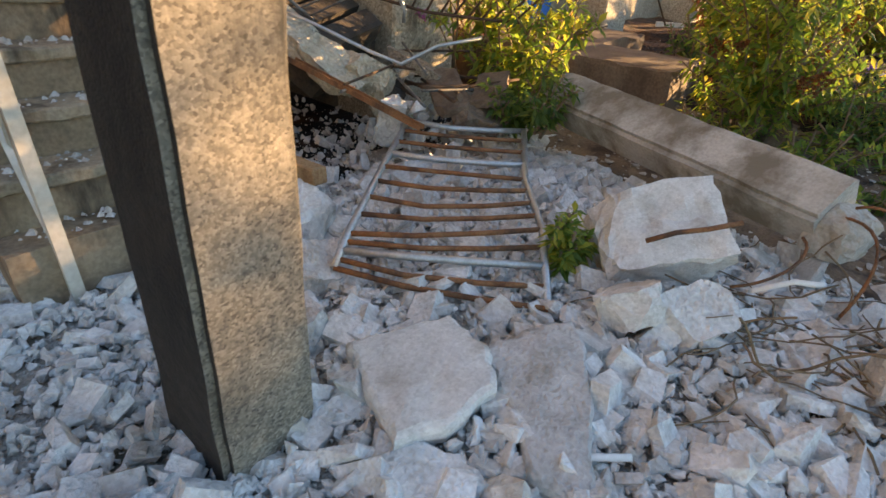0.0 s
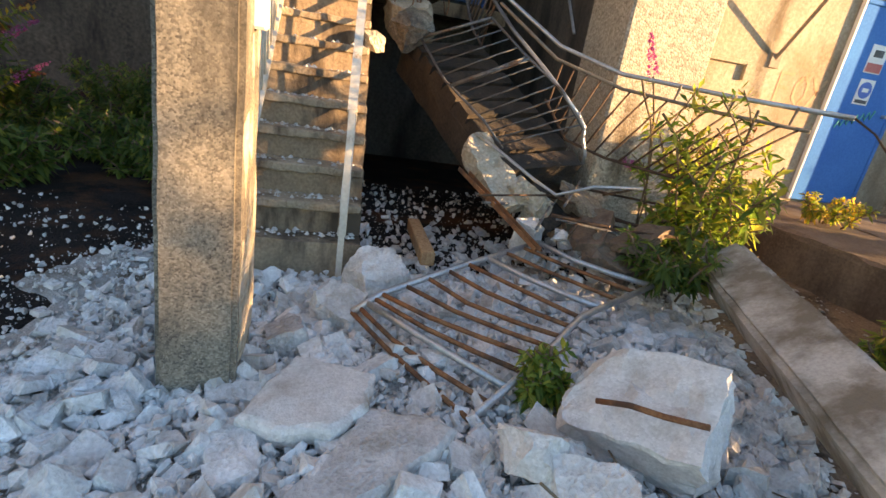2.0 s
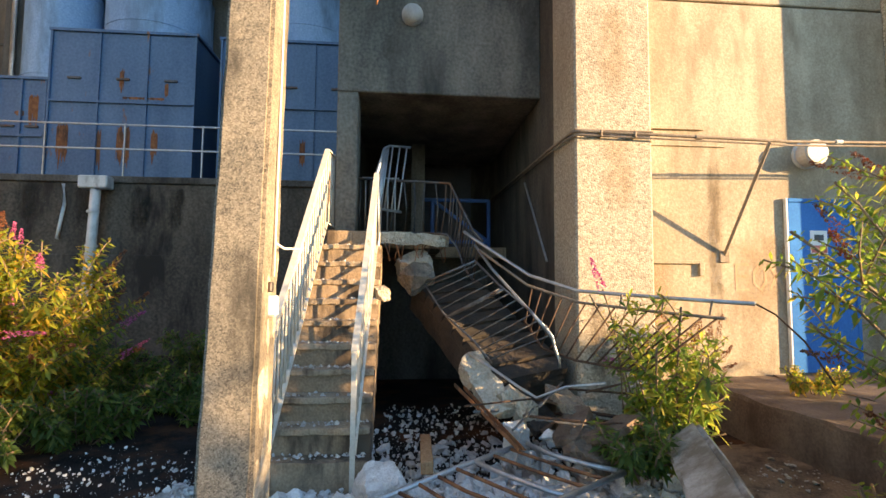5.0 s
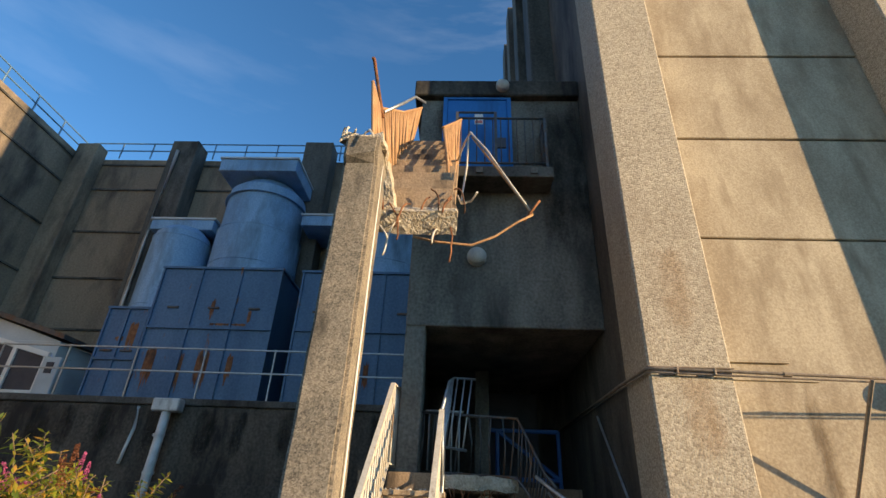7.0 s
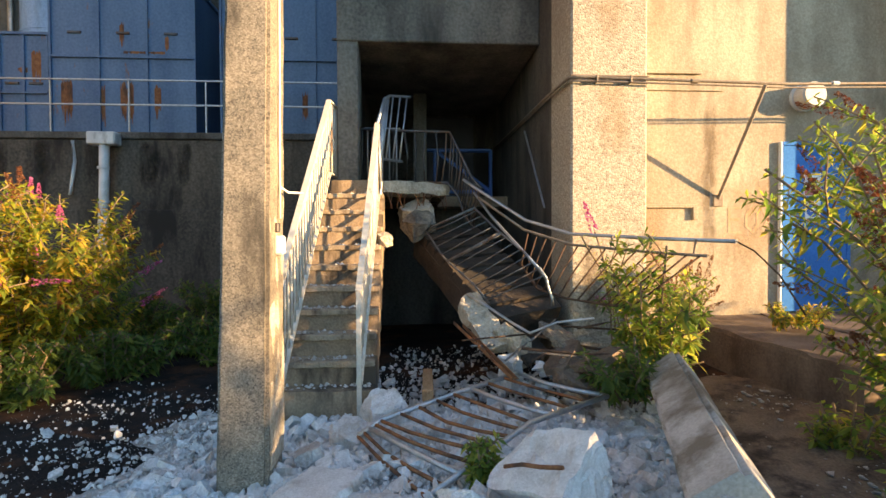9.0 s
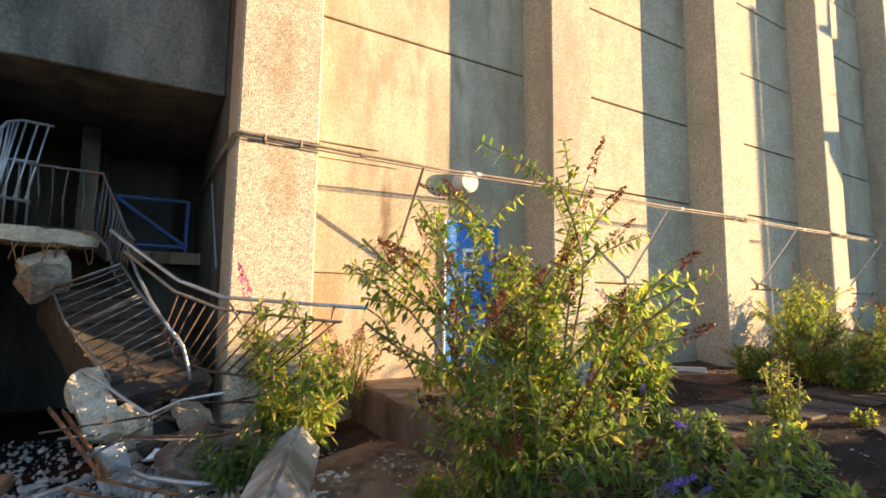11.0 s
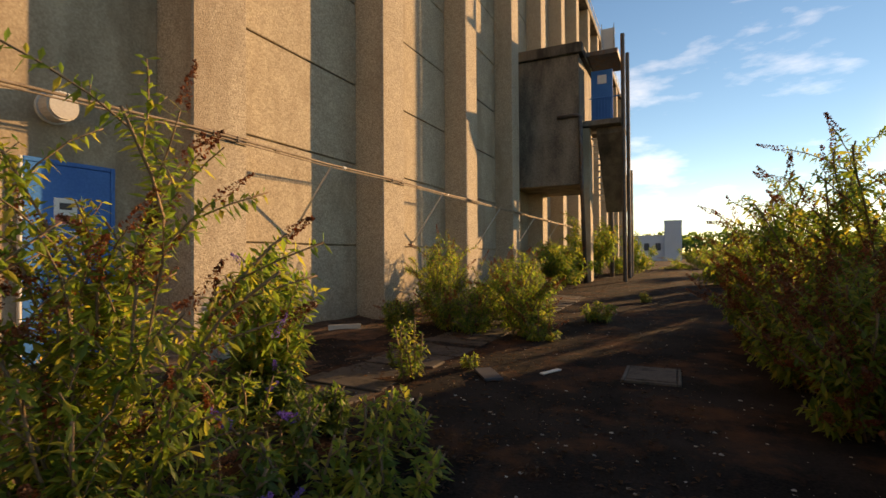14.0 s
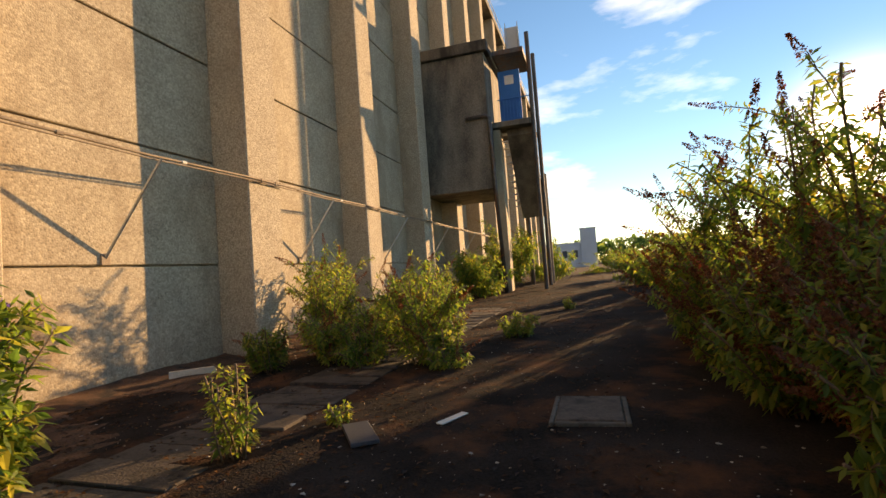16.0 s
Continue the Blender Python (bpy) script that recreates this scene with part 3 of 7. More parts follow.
for x0, x1, y0, y1 in ((-14.0, -13.4, -14.8, -13.9), (-14.0, -13.2, -10.6, -9.5), (-14.0, -13.2, -5.05, -3.9)):
    tagged(boxes("back_pilaster", [(x0, x1, y0, y1, 4.0, 15.2)], DARKWALL if y0 > -14 else BACKWALL, bevel=0.03), "dark streaked concrete buttress of the back building", "pilaster", "back buttresses", "structure")
for z in (5.2, 7.2, 9.2, 11.2, 13.2, 14.45):
    b = boxes("joint_ridge", [(-13.998, -13.94, -13.9, -10.6, z, z + 0.07), (-13.998, -13.94, -9.5, -5.05, z, z + 0.07)], DARKWALL, back)
    b = boxes("joint_ridge", [(-13.4, 2.0, -14.798, -14.74, z, z + 0.07)], DARKWALL, bpy.data.objects["wall_left_building"])
roof_rail("back_roof_railing", (-13.9, -14.6, 14.8), (-13.9, 3.0, 14.8), 14, "thin blue-grey guard rail along the back roof", RAILBLUE, 0.03, 0.78)
roof_rail("side_roof_railing", (-13.9, -14.9, 14.8), (1.5, -14.9, 14.8), 12, "thin blue-grey guard rail along the side roof", RAILBLUE, 0.03, 0.78)

# platform before the door
def platform():
    bm = bmesh.new()
    for x1, y0, y1, z1 in ((-0.62, 4.95, 6.0, 0.66), (-1.75, 6.003, 7.35, 0.675)):
        bt = bmesh.new()
        box(bt, WALL_X + 0.016, x1, y0, y1, -0.2, z1)
        bmesh.ops.subdivide_edges(bt, edges=bt.edges[:], cuts=15, use_grid_fill=True)
        for v in bt.verts:
            lip = (v.co.z > z1 - 0.001) * ((v.co.y < y0 + 0.001) + (v.co.x > x1 - 0.001))
            v.co += noise.noise_vector(v.co * 4) * (0.012 + 0.03 * lip)
            v.co.z -= 0.03 * lip * abs(noise.noise(v.co * 7))
            v.co.x = max(v.co.x, WALL_X + 0.016)
        me = bpy.data.meshes.new("slab")
        bt.to_mesh(me)
        bt.free()
        bm.from_mesh(me)
        bpy.data.meshes.remove(me)
    return part("door_platform", bm, LEDGE)


tagged(platform(), "raised brown-stained concrete platform at the blue door", "platform", kind="structure")

# the standing column
def lean_y(z):
    return 0.03 * min(max(z, 0), 4.5) / 4.45


def column():
    e = thing("concrete_column", "tall square concrete column with exposed aggregate and a snapped top", "column")
    bm = bmesh.new()
    box(bm, -0.66, -0.30, 0.49, 0.80, -0.2, 4.4)
    bmesh.ops.subdivide_edges(bm, edges=[k for k in bm.edges if abs(k.verts[0].co.z - k.verts[1].co.z) > 1], cuts=60)
    bmesh.ops.bevel(bm, geom=[k for k in bm.edges if abs(k.verts[0].co.z - k.verts[1].co.z) > 0.03], offset=0.022, segments=2, affect="EDGES")
    for v in bm.verts:
        v.co.y += (0.022 if v.co.y < 0.64 else 0.008) * max(v.co.z, 0)
        v.co += noise.noise_vector(v.co * 5) * 0.006
        if v.co.z > 4.2:
            v.co.z += noise.noise(v.co * 6) * 0.10
            v.co.x += 0.05
        v.co.y += lean_y(v.co.z)
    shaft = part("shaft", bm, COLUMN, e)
    shaft.data.materials.append(SHADEFACE)
    # face turned from the sun: black stains and its shade, both in the colour
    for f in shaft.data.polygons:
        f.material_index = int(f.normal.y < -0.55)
    bm = bmesh.new()
    box(bm, -0.66, -0.345, 0.795, 0.808, 0.2, 4.35)
    bmesh.ops.subdivide_edges(bm, edges=bm.edges[:], cuts=24, use_grid_fill=True)
    for v in bm.verts:
        if v.co.y > 0.802:
            v.co.y += 0.012 * noise.noise(v.co * 9)
        if v.co.x > -0.45:
            v.co.x += 0.03 * noise.noise(v.co * 5)
        v.co.y += lean_y(v.co.z)
    part("spalled_face", bm, ROUGHEDGE, e, "pale spalled concrete face")
    bm = bmesh.new()
    box(bm, -0.62, -0.28, 0.58, 0.88, 4.36, 4.45)
    bmesh.ops.subdivide_edges(bm, edges=bm.edges[:], cuts=4, use_grid_fill=True)
    roughen(bm, 0.05, 6)
    part("broken_cap", bm, ROUGHEDGE, e, "jagged broken concrete top")
    rng = random.Random(4)
    for i in range(4):
        bm = bmesh.new()
        p = Vector((rng.uniform(-0.63, -0.33), rng.uniform(0.52, 0.82), 4.42))
        pts = [p]
        d = Vector((rng.uniform(-0.2, 0.5), rng.uniform(-0.2, 0.6), 0.8))
        for k in range(7):
            d += Vector((rng.uniform(-0.4, 0.6), rng.uniform(-0.3, 0.5), -0.32))
            pts.append(pts[-1] + d.normalized() * 0.045)
        tube(bm, pts, 0.008, 5)
        part("rebar", bm, PALEPAINT, e)
    return e


DATUM = Vector((0.02, 0.02, 0))
column()


def cable_on_column():
    e = thing("cable", "white electric cable clipped down the column with a junction box", "cable")
    bm = bmesh.new()
    tube(bm, [(-0.50, 0.83 + lean_y(z), z) for z in (1.75, 2.2, 2.8, 3.4, 4.0, 4.3)], 0.007)
    part("lead", bm, WHITE, e)
    bm = bmesh.new()
    tube(bm, [(-0.50, 0.84, 1.95), (-0.56, 0.88, 1.92), (-0.72, 0.94, 1.93)], 0.008)
    part("loose_end", bm, WHITE, e)
    bm = bmesh.new()
    box(bm, -0.53, -0.46, 0.815, 0.87, 1.52, 1.64, bevel=0.01)
    part("junction_box", bm, WHITE, e)
    bm = bmesh.new()
    box(bm, -0.50, -0.44, 0.815, 0.845, 1.66, 1.72, bevel=0.006)
    part("cable_clip", bm, DARKSTEEL, e)


cable_on_column()
DATUM = Vector((0, 0, 0))


# the lower stair flight
def stairs():
    e = thing("staircase", "straight concrete stair flight with worn dusty treads", "stairs")
    rise, going, x0, z0 = 0.2055, 0.20, -1.78, 0.51
    for i in range(-1, 9):
        bm = bmesh.new()
        x, z = x0 - going * i, z0 + rise * i
        zb = max(-0.2, z - 0.48)
        y0 = 0.42 + 0.028 * i
        box(bm, x - going - 0.02, x + 0.02, y0, 1.37, zb, z)
        bmesh.ops.subdivide_edges(bm, edges=bm.edges[:], cuts=4, use_grid_fill=True)
        for v in bm.verts:
            edge = v.co.x > x + 0.015 and v.co.z > z - 0.01
            v.co += noise.noise_vector(v.co * 9) * (0.014 if edge else 0.006)
        part("step", bm, STEP, e)
        if i >= 0:
            bm = bmesh.new()
            box(bm, x - going + 0.02, x + 0.045, y0 + 0.01, 1.365, z - 0.045, z + 0.012, bevel=0.008)
            bmesh.ops.subdivide_edges(bm, edges=[k for k in bm.edges if k.calc_length() > 0.5], cuts=12)
            roughen(bm, 0.012, 9, i)
            part("tread", bm, TREAD, e)
    bm = bmesh.new()
    box(bm, -3.66, -3.59, 0.62, 1.36, 1.9, 2.17)
    part("top_riser", bm, STEP, e)
    # grit lying on the treads
    rng = random.Random(31)
    V, F = [], []
    for _ in range(520):
        i = rng.randint(-1, 8) if rng.random() < 0.5 else rng.randint(-1, 3)
        x, y = x0 - going * i - rng.uniform(0.02, 0.17), rng.uniform(0.46 + 0.028 * max(i, 0), 1.33)
        z, r = z0 + rise * i + 0.012, 0.005 + 0.022 * rng.random() ** 3
        b = len(V)
        V.extend((x + r * rng.uniform(0.6, 1.2) * u, y + r * rng.uniform(0.6, 1.2) * v, z + r * w) for u, v, w in ((1, 0.2, 0), (-0.2, 1, 0), (-1, -0.1, 0), (0.1, -1, 0), (0.3, 0.2, 0.9), (-0.3, -0.2, 0.8)))
        F.extend([[b + k for k in f] for f in ((0, 1, 4), (1, 5, 4), (1, 2, 5), (2, 3, 5), (3, 4, 5), (3, 0, 4), (3, 2, 1, 0))])
    me = bpy.data.meshes.new("step_grit")
    me.from_pydata(V, [], F)
    me.materials.append(RUBBLE)
    grit = tagged(new("step_grit", me), kind="stuff")
    grit.parent = e
    return e


stairs()


# a guard rail between four corners, with its bars
def rail_panel(e, top, bottom, bars, r=0.012, rail=0.018, mat=GALV, bar_mat=None, jitter=0.0, seed=0, flat=False):
    rng = random.Random(seed)

    def at(poly, t):
        t = min(max(t, 0), 0.9999) * (len(poly) - 1)
        i = int(t)
        return Vector(poly[i]).lerp(Vector(poly[i + 1]), t - i)

    for nm, poly in (("top_rail", top), ("bottom_rail", bottom)):
        bm = bmesh.new()
        if flat:
            for a, b in zip(poly, poly[1:]):
                a, b = Vector(a), Vector(b)
                g = box(bm, -0.028, 0.028, -0.006, 0.012, 0, (b - a).length + 0.01)
                bmesh.ops.transform(bm, matrix=Matrix.Translation(a) @ (b - a).to_track_quat("Z", "Y").to_matrix().to_4x4(), verts=g)
        else:
            tube(bm, poly, rail)
        part(nm, bm, mat, e)
    for i in range(bars):
        t = (i + 0.5) / bars
        j = Vector((rng.uniform(-1, 1), rng.uniform(-1, 1), rng.uniform(-1, 1))) * jitter
        bm = bmesh.new()
        a, b = at(top, t), at(bottom, min(max(t + rng.uniform(-jitter, jitter) * 0.4, 0), 1))
        tube(bm, [a, (a + b) / 2 + j, b], r, 5)
        part("bar", bm, bar_mat or mat, e)
    return e


def stair_railings():
    e = thing("stair_railing", "pale flaking painted steel stair railing with flat handrail", "railing", "stair railings")
    rail_panel(e, [(-1.62, 0.60, 1.32), (-3.62, 0.71, 3.40)], [(-1.62, 0.60, 0.42), (-3.62, 0.71, 2.50)], 20, mat=PALEPAINT, flat=True)
    rail_panel(e, [(-3.62, 0.71, 3.40), (-4.1, 0.74, 3.42)], [(-3.62, 0.71, 2.50), (-4.1, 0.74, 2.50)], 5, mat=PALEPAINT, flat=True)
    peeling(e, (-1.62, 0.626, 1.32), (-3.62, 0.736, 3.40), 1)
    bm = bmesh.new()
    box(bm, -1.63, -1.58, 0.575, 0.625, 0.05, 1.34)
    part("newel_post", bm, PALEPAINT, e)
    e = thing("stair_railing", "pale flaking painted steel stair railing bent at its head", "railing", "stair railings")
    rail_panel(e, [(-1.62, 1.27, 1.22), (-3.3, 1.33, 3.05)], [(-1.62, 1.27, 0.42), (-3.3, 1.33, 2.2)], 17, mat=PALEPAINT, flat=True)
    rail_panel(e, [(-3.3, 1.33, 3.05), (-3.85, 1.39, 3.50), (-4.10, 1.45, 3.61), (-4.16, 1.73, 3.61)], [(-3.3, 1.36, 2.2), (-3.7, 1.36, 2.55), (-3.85, 1.36, 2.72), (-3.95, 1.62, 2.70)], 9, mat=GALV)
    peeling(e, (-1.62, 1.296, 1.22), (-3.3, 1.356, 3.05), 2)
    peeling(e, (-1.62, 1.244, 1.22), (-3.3, 1.304, 3.05), 3)
    bm = bmesh.new()
    box(bm, -1.63, -1.59, 1.25, 1.29, 0.1, 1.24)
    part("newel_post", bm, PALEPAINT, e)


def peeling(e, a, b, seed):
    """A ragged skin of paint and rust hanging from a flat handrail."""
    rng = random.Random(seed)
    a, b = Vector(a), Vector(b)
    n = int((b - a).length / 0.022)
    bm = bmesh.new()
    rows2, drop = [], 0.04
    for i in range(n + 1):
        p = a.lerp(b, i / n)
        drop = min(0.12, max(0.012, drop * 0.55 + rng.uniform(0.0, 0.055)))
        off = Vector((0, 0.006 * noise.noise(p * 9), 0))
        rows2.append([bm.verts.new(p + off * k + Vector((0, 0.003 * q, -drop * k))) for q in (0, 1) for k in (0, 1)])
    for p, q in zip(rows2, rows2[1:]):
        bm.faces.new((p[0], q[0], q[1], p[1]))
        bm.faces.new((p[2], p[3], q[3], q[2]))
        bm.faces.new((p[1], q[1], q[3], p[3]))
    part("peeling_skin", bm, PALEPAINT, e, "ragged skin of flaking pale paint")


DATUM = Vector((0.05, -0.03, -0.06))
stair_railings()


def landing_rails():
    e = thing("landing_railing", "bent galvanised railing at the broken landing edge", "railing")
    rail_panel(e, [(-4.1, 0.97, 3.15), (-3.95, 1.6, 3.10), (-3.82, 2.21, 3.06), (-3.72, 2.36, 2.72), (-3.58, 2.48, 2.42), (-3.45, 2.58, 2.28)], [(-4.1, 0.97, 2.45), (-3.95, 1.6, 2.42), (-3.86, 2.18, 2.40), (-3.82, 2.32, 2.22), (-3.72, 2.40, 1.95), (-3.6, 2.5, 1.80)], 22, mat=DARKSTEEL, jitter=0.03)
    e = thing("landing_railing", "grey steel railing across the back of the landing", "railing")
    rail_panel(e, [(-4.3, 1.05, 3.2), (-4.3, 1.55, 3.2)], [(-4.3, 1.05, 2.45), (-4.3, 1.55, 2.45)], 5, mat=GALV)
    e = thing("blue_gate", "blue painted steel gate standing on the landing", "gate")
    for nm, a, b in (("gate_post", (-6.7, 1.95, 2.4), (-6.7, 1.95, 3.34)), ("gate_post", (-6.7, 3.22, 2.4), (-6.7, 3.22, 3.34)), ("gate_post", (-6.7, 2.16, 2.4), (-6.7, 2.16, 3.33)),
                     ("gate_rail", (-6.7, 1.95, 3.33), (-6.7, 3.22, 3.33)), ("gate_rail", (-6.7, 1.95, 2.55), (-6.7, 3.22, 2.55)), ("brace", (-6.7, 2.18, 3.31), (-6.7, 3.2, 2.57))):
        bm = bmesh.new()
        cyl(bm, a, b, 0.035, sides=6)
        part(nm, bm, GATEBLUE, e)
    e = thing("recess_door", "dark door at the back of the recess", "door")
    bm = bmesh.new()
    box(bm, -7.6, -7.55, 2.0, 3.0, 2.4, 4.15, bevel=0.01)
    part("door_leaf", bm, DARK, e)
    bm = bmesh.new()
    box(bm, -7.56, -7.52, 1.9, 2.0, 2.4, 4.18)
    part("door_jamb", bm, GREY, e)
    e = thing("concrete_post", "square grey concrete post inside the recess", "post")
    bm = bmesh.new()
    box(bm, -6.2, -6.0, 1.75, 1.98, 2.4, 4.195, bevel=0.01)
    part("shaft", bm, GREY, e)
    e = thing("wall_stay", "thin steel stay leaning on the recess wall", "stay")
    bm = bmesh.new()
    cyl(bm, (-4.6, 3.39, 3.25), (-3.5, 3.39, 2.05), 0.015)
    part("rod", bm, GALV, e)
    e = thing("blue_drum", "blue plastic drum behind the stairs", "drum")
    bm = bmesh.new()
    cyl(bm, (-5.4, 0.3, 1.2), (-5.4, 0.3, 2.1), 0.28, sides=20)
    part("barrel", bm, BLUE, e, smooth=False)
    bm = bmesh.new()
    box(bm, -5.8, -5.0, 0.0, 0.7, -0.1, 1.2)
    part("concrete_stand", bm, DARKWALL, e)


DATUM = Vector((0, 0, -0.04))
landing_rails()
DATUM = Vector((0, 0, 0))


# the flight that has come down
def fallen_flight():
    e = thing("fallen_stair_flight", "collapsed concrete stair flight leaning from the landing into the rubble", "stairs")
    T, B = Vector((-3.72, 1.80, 1.72)), Vector((-2.20, 2.54, 0.80))
    ax = (B - T).normalized()
    side = Vector((-0.42, 0.88, 0.12))
    side = (side - ax * side.dot(ax)).normalized()
    up = ax.cross(side)
    if up.z < 0:
        up = -up
    m = Matrix((ax, side, up)).transposed().to_4x4()
    m.translation = T
    ln = (B - T).length
    # slab and steps get the dark brown that carries their shade
    bm = bmesh.new()
    box(bm, -0.08, ln, 0.0, 0.86, -0.42, -0.14)
    bmesh.ops.subdivide_edges(bm, edges=bm.edges[:], cuts=11, use_grid_fill=True)
    for v in bm.verts:
        worn = max(0, v.co.x - ln + 0.3)
        v.co += noise.noise_vector(v.co * 5) * (0.022 + 0.10 * worn) + noise.noise_vector(v.co * 17) * 0.008
    bmesh.ops.transform(bm, matrix=m, verts=bm.verts)
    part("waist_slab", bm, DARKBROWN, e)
    n = 8
    for i in range(n):
        bm = bmesh.new()
        x, g = ln * i / n, ln / n
        v3 = [bm.verts.new((x + p, q, r)) for q in (0.005, 0.85) for p, r in ((0, -0.16), (g, -0.16), (g, 0.0), (g * 0.25, 0.0), (0.0, -0.11))]
        for f in ((0, 1, 2, 3, 4), (9, 8, 7, 6, 5), (0, 5, 6, 1), (1, 6, 7, 2), (2, 7, 8, 3), (3, 8, 9, 4), (4, 9, 5, 0)):
            bm.faces.new([v3[k] for k in f])
        bmesh.ops.subdivide_edges(bm, edges=bm.edges[:], cuts=3, use_grid_fill=True)
        roughen(bm, 0.014, 8, i)
        bmesh.ops.transform(bm, matrix=m, verts=bm.verts)
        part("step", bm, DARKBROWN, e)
    for k, (c, sz, rot, mat) in enumerate((((-3.88, 1.76, 1.93), (0.34, 0.42, 0.30), (12, 24, 20), ROUGHEDGE), ((-3.66, 1.80, 1.80), (0.30, 0.34, 0.26), (20, 40, 50), COLUMN),
                                           ((-2.42, 2.34, 0.86), (0.36, 0.28, 0.16), (10, 34, 26), ROUGHEDGE), ((-2.14, 2.46, 0.68), (0.46, 0.26, 0.14), (24, 38, 24), ROUGHEDGE), ((-2.05, 2.66, 0.66), (0.30, 0.26, 0.16), (-14, 30, 60), ROUGHEDGE),
                                           ((-1.98, 2.74, 0.52), (0.14, 0.16, 0.30), (12, 14, 20), ROUGHEDGE))):
        angular_block("broken_end", sz, mat, e, pose(*c, *rot), label="pale broken concrete end", seed=k + 3, amount=0.018, cuts=6)
    # the landing's torn edge
    bm = bmesh.new()
    a, b = Vector((-3.50, 1.36, 2.29)), Vector((-4.02, 2.17, 2.30))
    q = Matrix.Translation(a) @ (b - a).to_track_quat("Y", "Z").to_matrix().to_4x4()
    box(bm, -0.40, 0.05, -0.03, (b - a).length, -0.10, 0.055)
    bmesh.ops.subdivide_edges(bm, edges=bm.edges[:], cuts=11, use_grid_fill=True)
    roughen(bm, 0.04, 5, 4)
    roughen(bm, 0.018, 19, 2)
    bmesh.ops.transform(bm, matrix=q, verts=bm.verts)
    part("torn_landing_edge", bm, ROUGHEDGE, e, "pale torn landing edge")
    for i in range(12):
        bm = bmesh.new()
        rng = random.Random(i)
        p = a.lerp(b, (i + 0.5) / 12) + Vector((0.0, 0, -0.06))
        pts = [p]
        d = Vector((0.5, rng.uniform(-0.3, 0.3), -0.2))
        for k in range(6):
            d += Vector((rng.uniform(-0.35, 0.2), rng.uniform(-0.3, 0.3), -0.25))
            pts.append(pts[-1] + d.normalized() * 0.045)
        tube(bm, pts, 0.007, 5)
        part("rebar", bm, RUST, e)


fallen_flight()


def fallen_rails():
    e = thing("fallen_railing", "galvanised railing panel lying twisted on the fallen flight", "railing", "fallen railings")
    L = [(-3.61, 1.88, 1.80), (-3.12, 2.08, 1.46), (-2.60, 2.36, 1.20), (-2.40, 2.50, 1.02)]
    R = [(-3.32, 2.47, 2.06), (-2.78, 2.64, 1.79), (-2.26, 2.84, 1.54), (-2.10, 3.02, 1.28)]
    rail_panel(e, R, L, 12, r=0.0075, rail=0.012, mat=OLDSTEEL, jitter=0.012, seed=2)
    for a, b in ((L[0], R[0]), (Vector(L[1]).lerp(Vector(L[2]), 0.15), Vector(R[1]).lerp(Vector(R[2]), 0.2))):
        bm = bmesh.new()
        tube(bm, [a, b], 0.016)
        part("cross_rail", bm, OLDSTEEL, e)
    bm = bmesh.new()
    tube(bm, [(-3.58, 2.50, 2.27), (-3.05, 2.62, 1.96), (-2.50, 2.76, 1.68), (-2.26, 2.86, 1.52), (-2.12, 2.98, 1.36)], 0.016)
    part("stringer", bm, GALV, e)
    e = thing("fallen_railing", "long bent galvanised railing with slanting bars against the pilaster", "railing", "fallen railings")
    top = [(-3.45, 2.35, 2.42), (-3.3, 2.48, 2.3), (-2.8, 2.98, 1.89), (-2.28, 3.33, 1.73), (-1.7, 3.93, 1.68), (-1.08, 4.28, 1.655)]
    bm = bmesh.new()
    tube(bm, top, 0.019)
    part("handrail", bm, GALV, e)
    bm = bmesh.new()
    tube(bm, [(-1.08, 4.28, 1.655), (-0.98, 4.36, 1.58), (-0.84, 4.46, 1.40), (-0.70, 4.55, 1.12)], 0.007)
    part("bent_rod", bm, OLDRUST, e)
    low = [(-3.2, 2.5, 2.18), (-2.75, 2.95, 1.78), (-2.2, 3.31, 1.62), (-1.7, 3.82, 1.56), (-1.2, 4.12, 1.535)]
    bm = bmesh.new()
    tube(bm, low, 0.015)
    part("mid_rail", bm, CABLE, e)
    bot = [(-2.6, 2.86, 1.44), (-2.3, 2.98, 1.17), (-2.0, 3.2, 1.10), (-1.70, 3.46, 1.08), (-1.45, 3.62, 1.08)]
    rail_panel(e, low[1:], bot, 15, r=0.009, rail=0.012, mat=OLDRUST, jitter=0.008, seed=3)
    for t in (0.3, 0.55, 0.8):
        a = Vector(top[3]).lerp(Vector(top[5]), t)
        bm = bmesh.new()
        cyl(bm, a, a + Vector((0, -0.02, -0.12)), 0.01)
        part("stub", bm, CABLE, e)
    e = thing("steel_strip", "crumpled galvanised steel strip across the rubble", "metal strip")
    bm = bmesh.new()
    tube(bm, [(-2.5, 2.28, 1.10), (-2.3, 2.46, 1.0), (-2.02, 2.68, 0.86), (-1.85, 2.8, 0.80), (-1.72, 3.02, 0.92), (-1.55, 3.3, 0.98)], 0.013)
    part("strip", bm, GALV, e)
    bm = bmesh.new()
    tube(bm, [(-2.14, 2.96, 1.40), (-2.10, 3.02, 1.30), (-2.13, 3.05, 1.20), (-2.09, 3.08, 1.10), (-2.11, 3.09, 1.02)], 0.016)
    part("twisted_end", bm, GALV, e)
    for k in range(18):
        rng = random.Random(k + 50)
        e2 = thing("bent_bar", "bent rusty steel bar tangled in the rubble under the railing", "steel bar", "tangled bars")
        bm = bmesh.new()
        p = Vector((rng.uniform(-2.3, -1.5), rng.uniform(2.6, 3.4), rng.uniform(0.55, 0.80)))
        d = Vector((rng.uniform(-0.6, 1), rng.uniform(-0.6, 1), rng.uniform(-0.15, 0.05))).normalized()
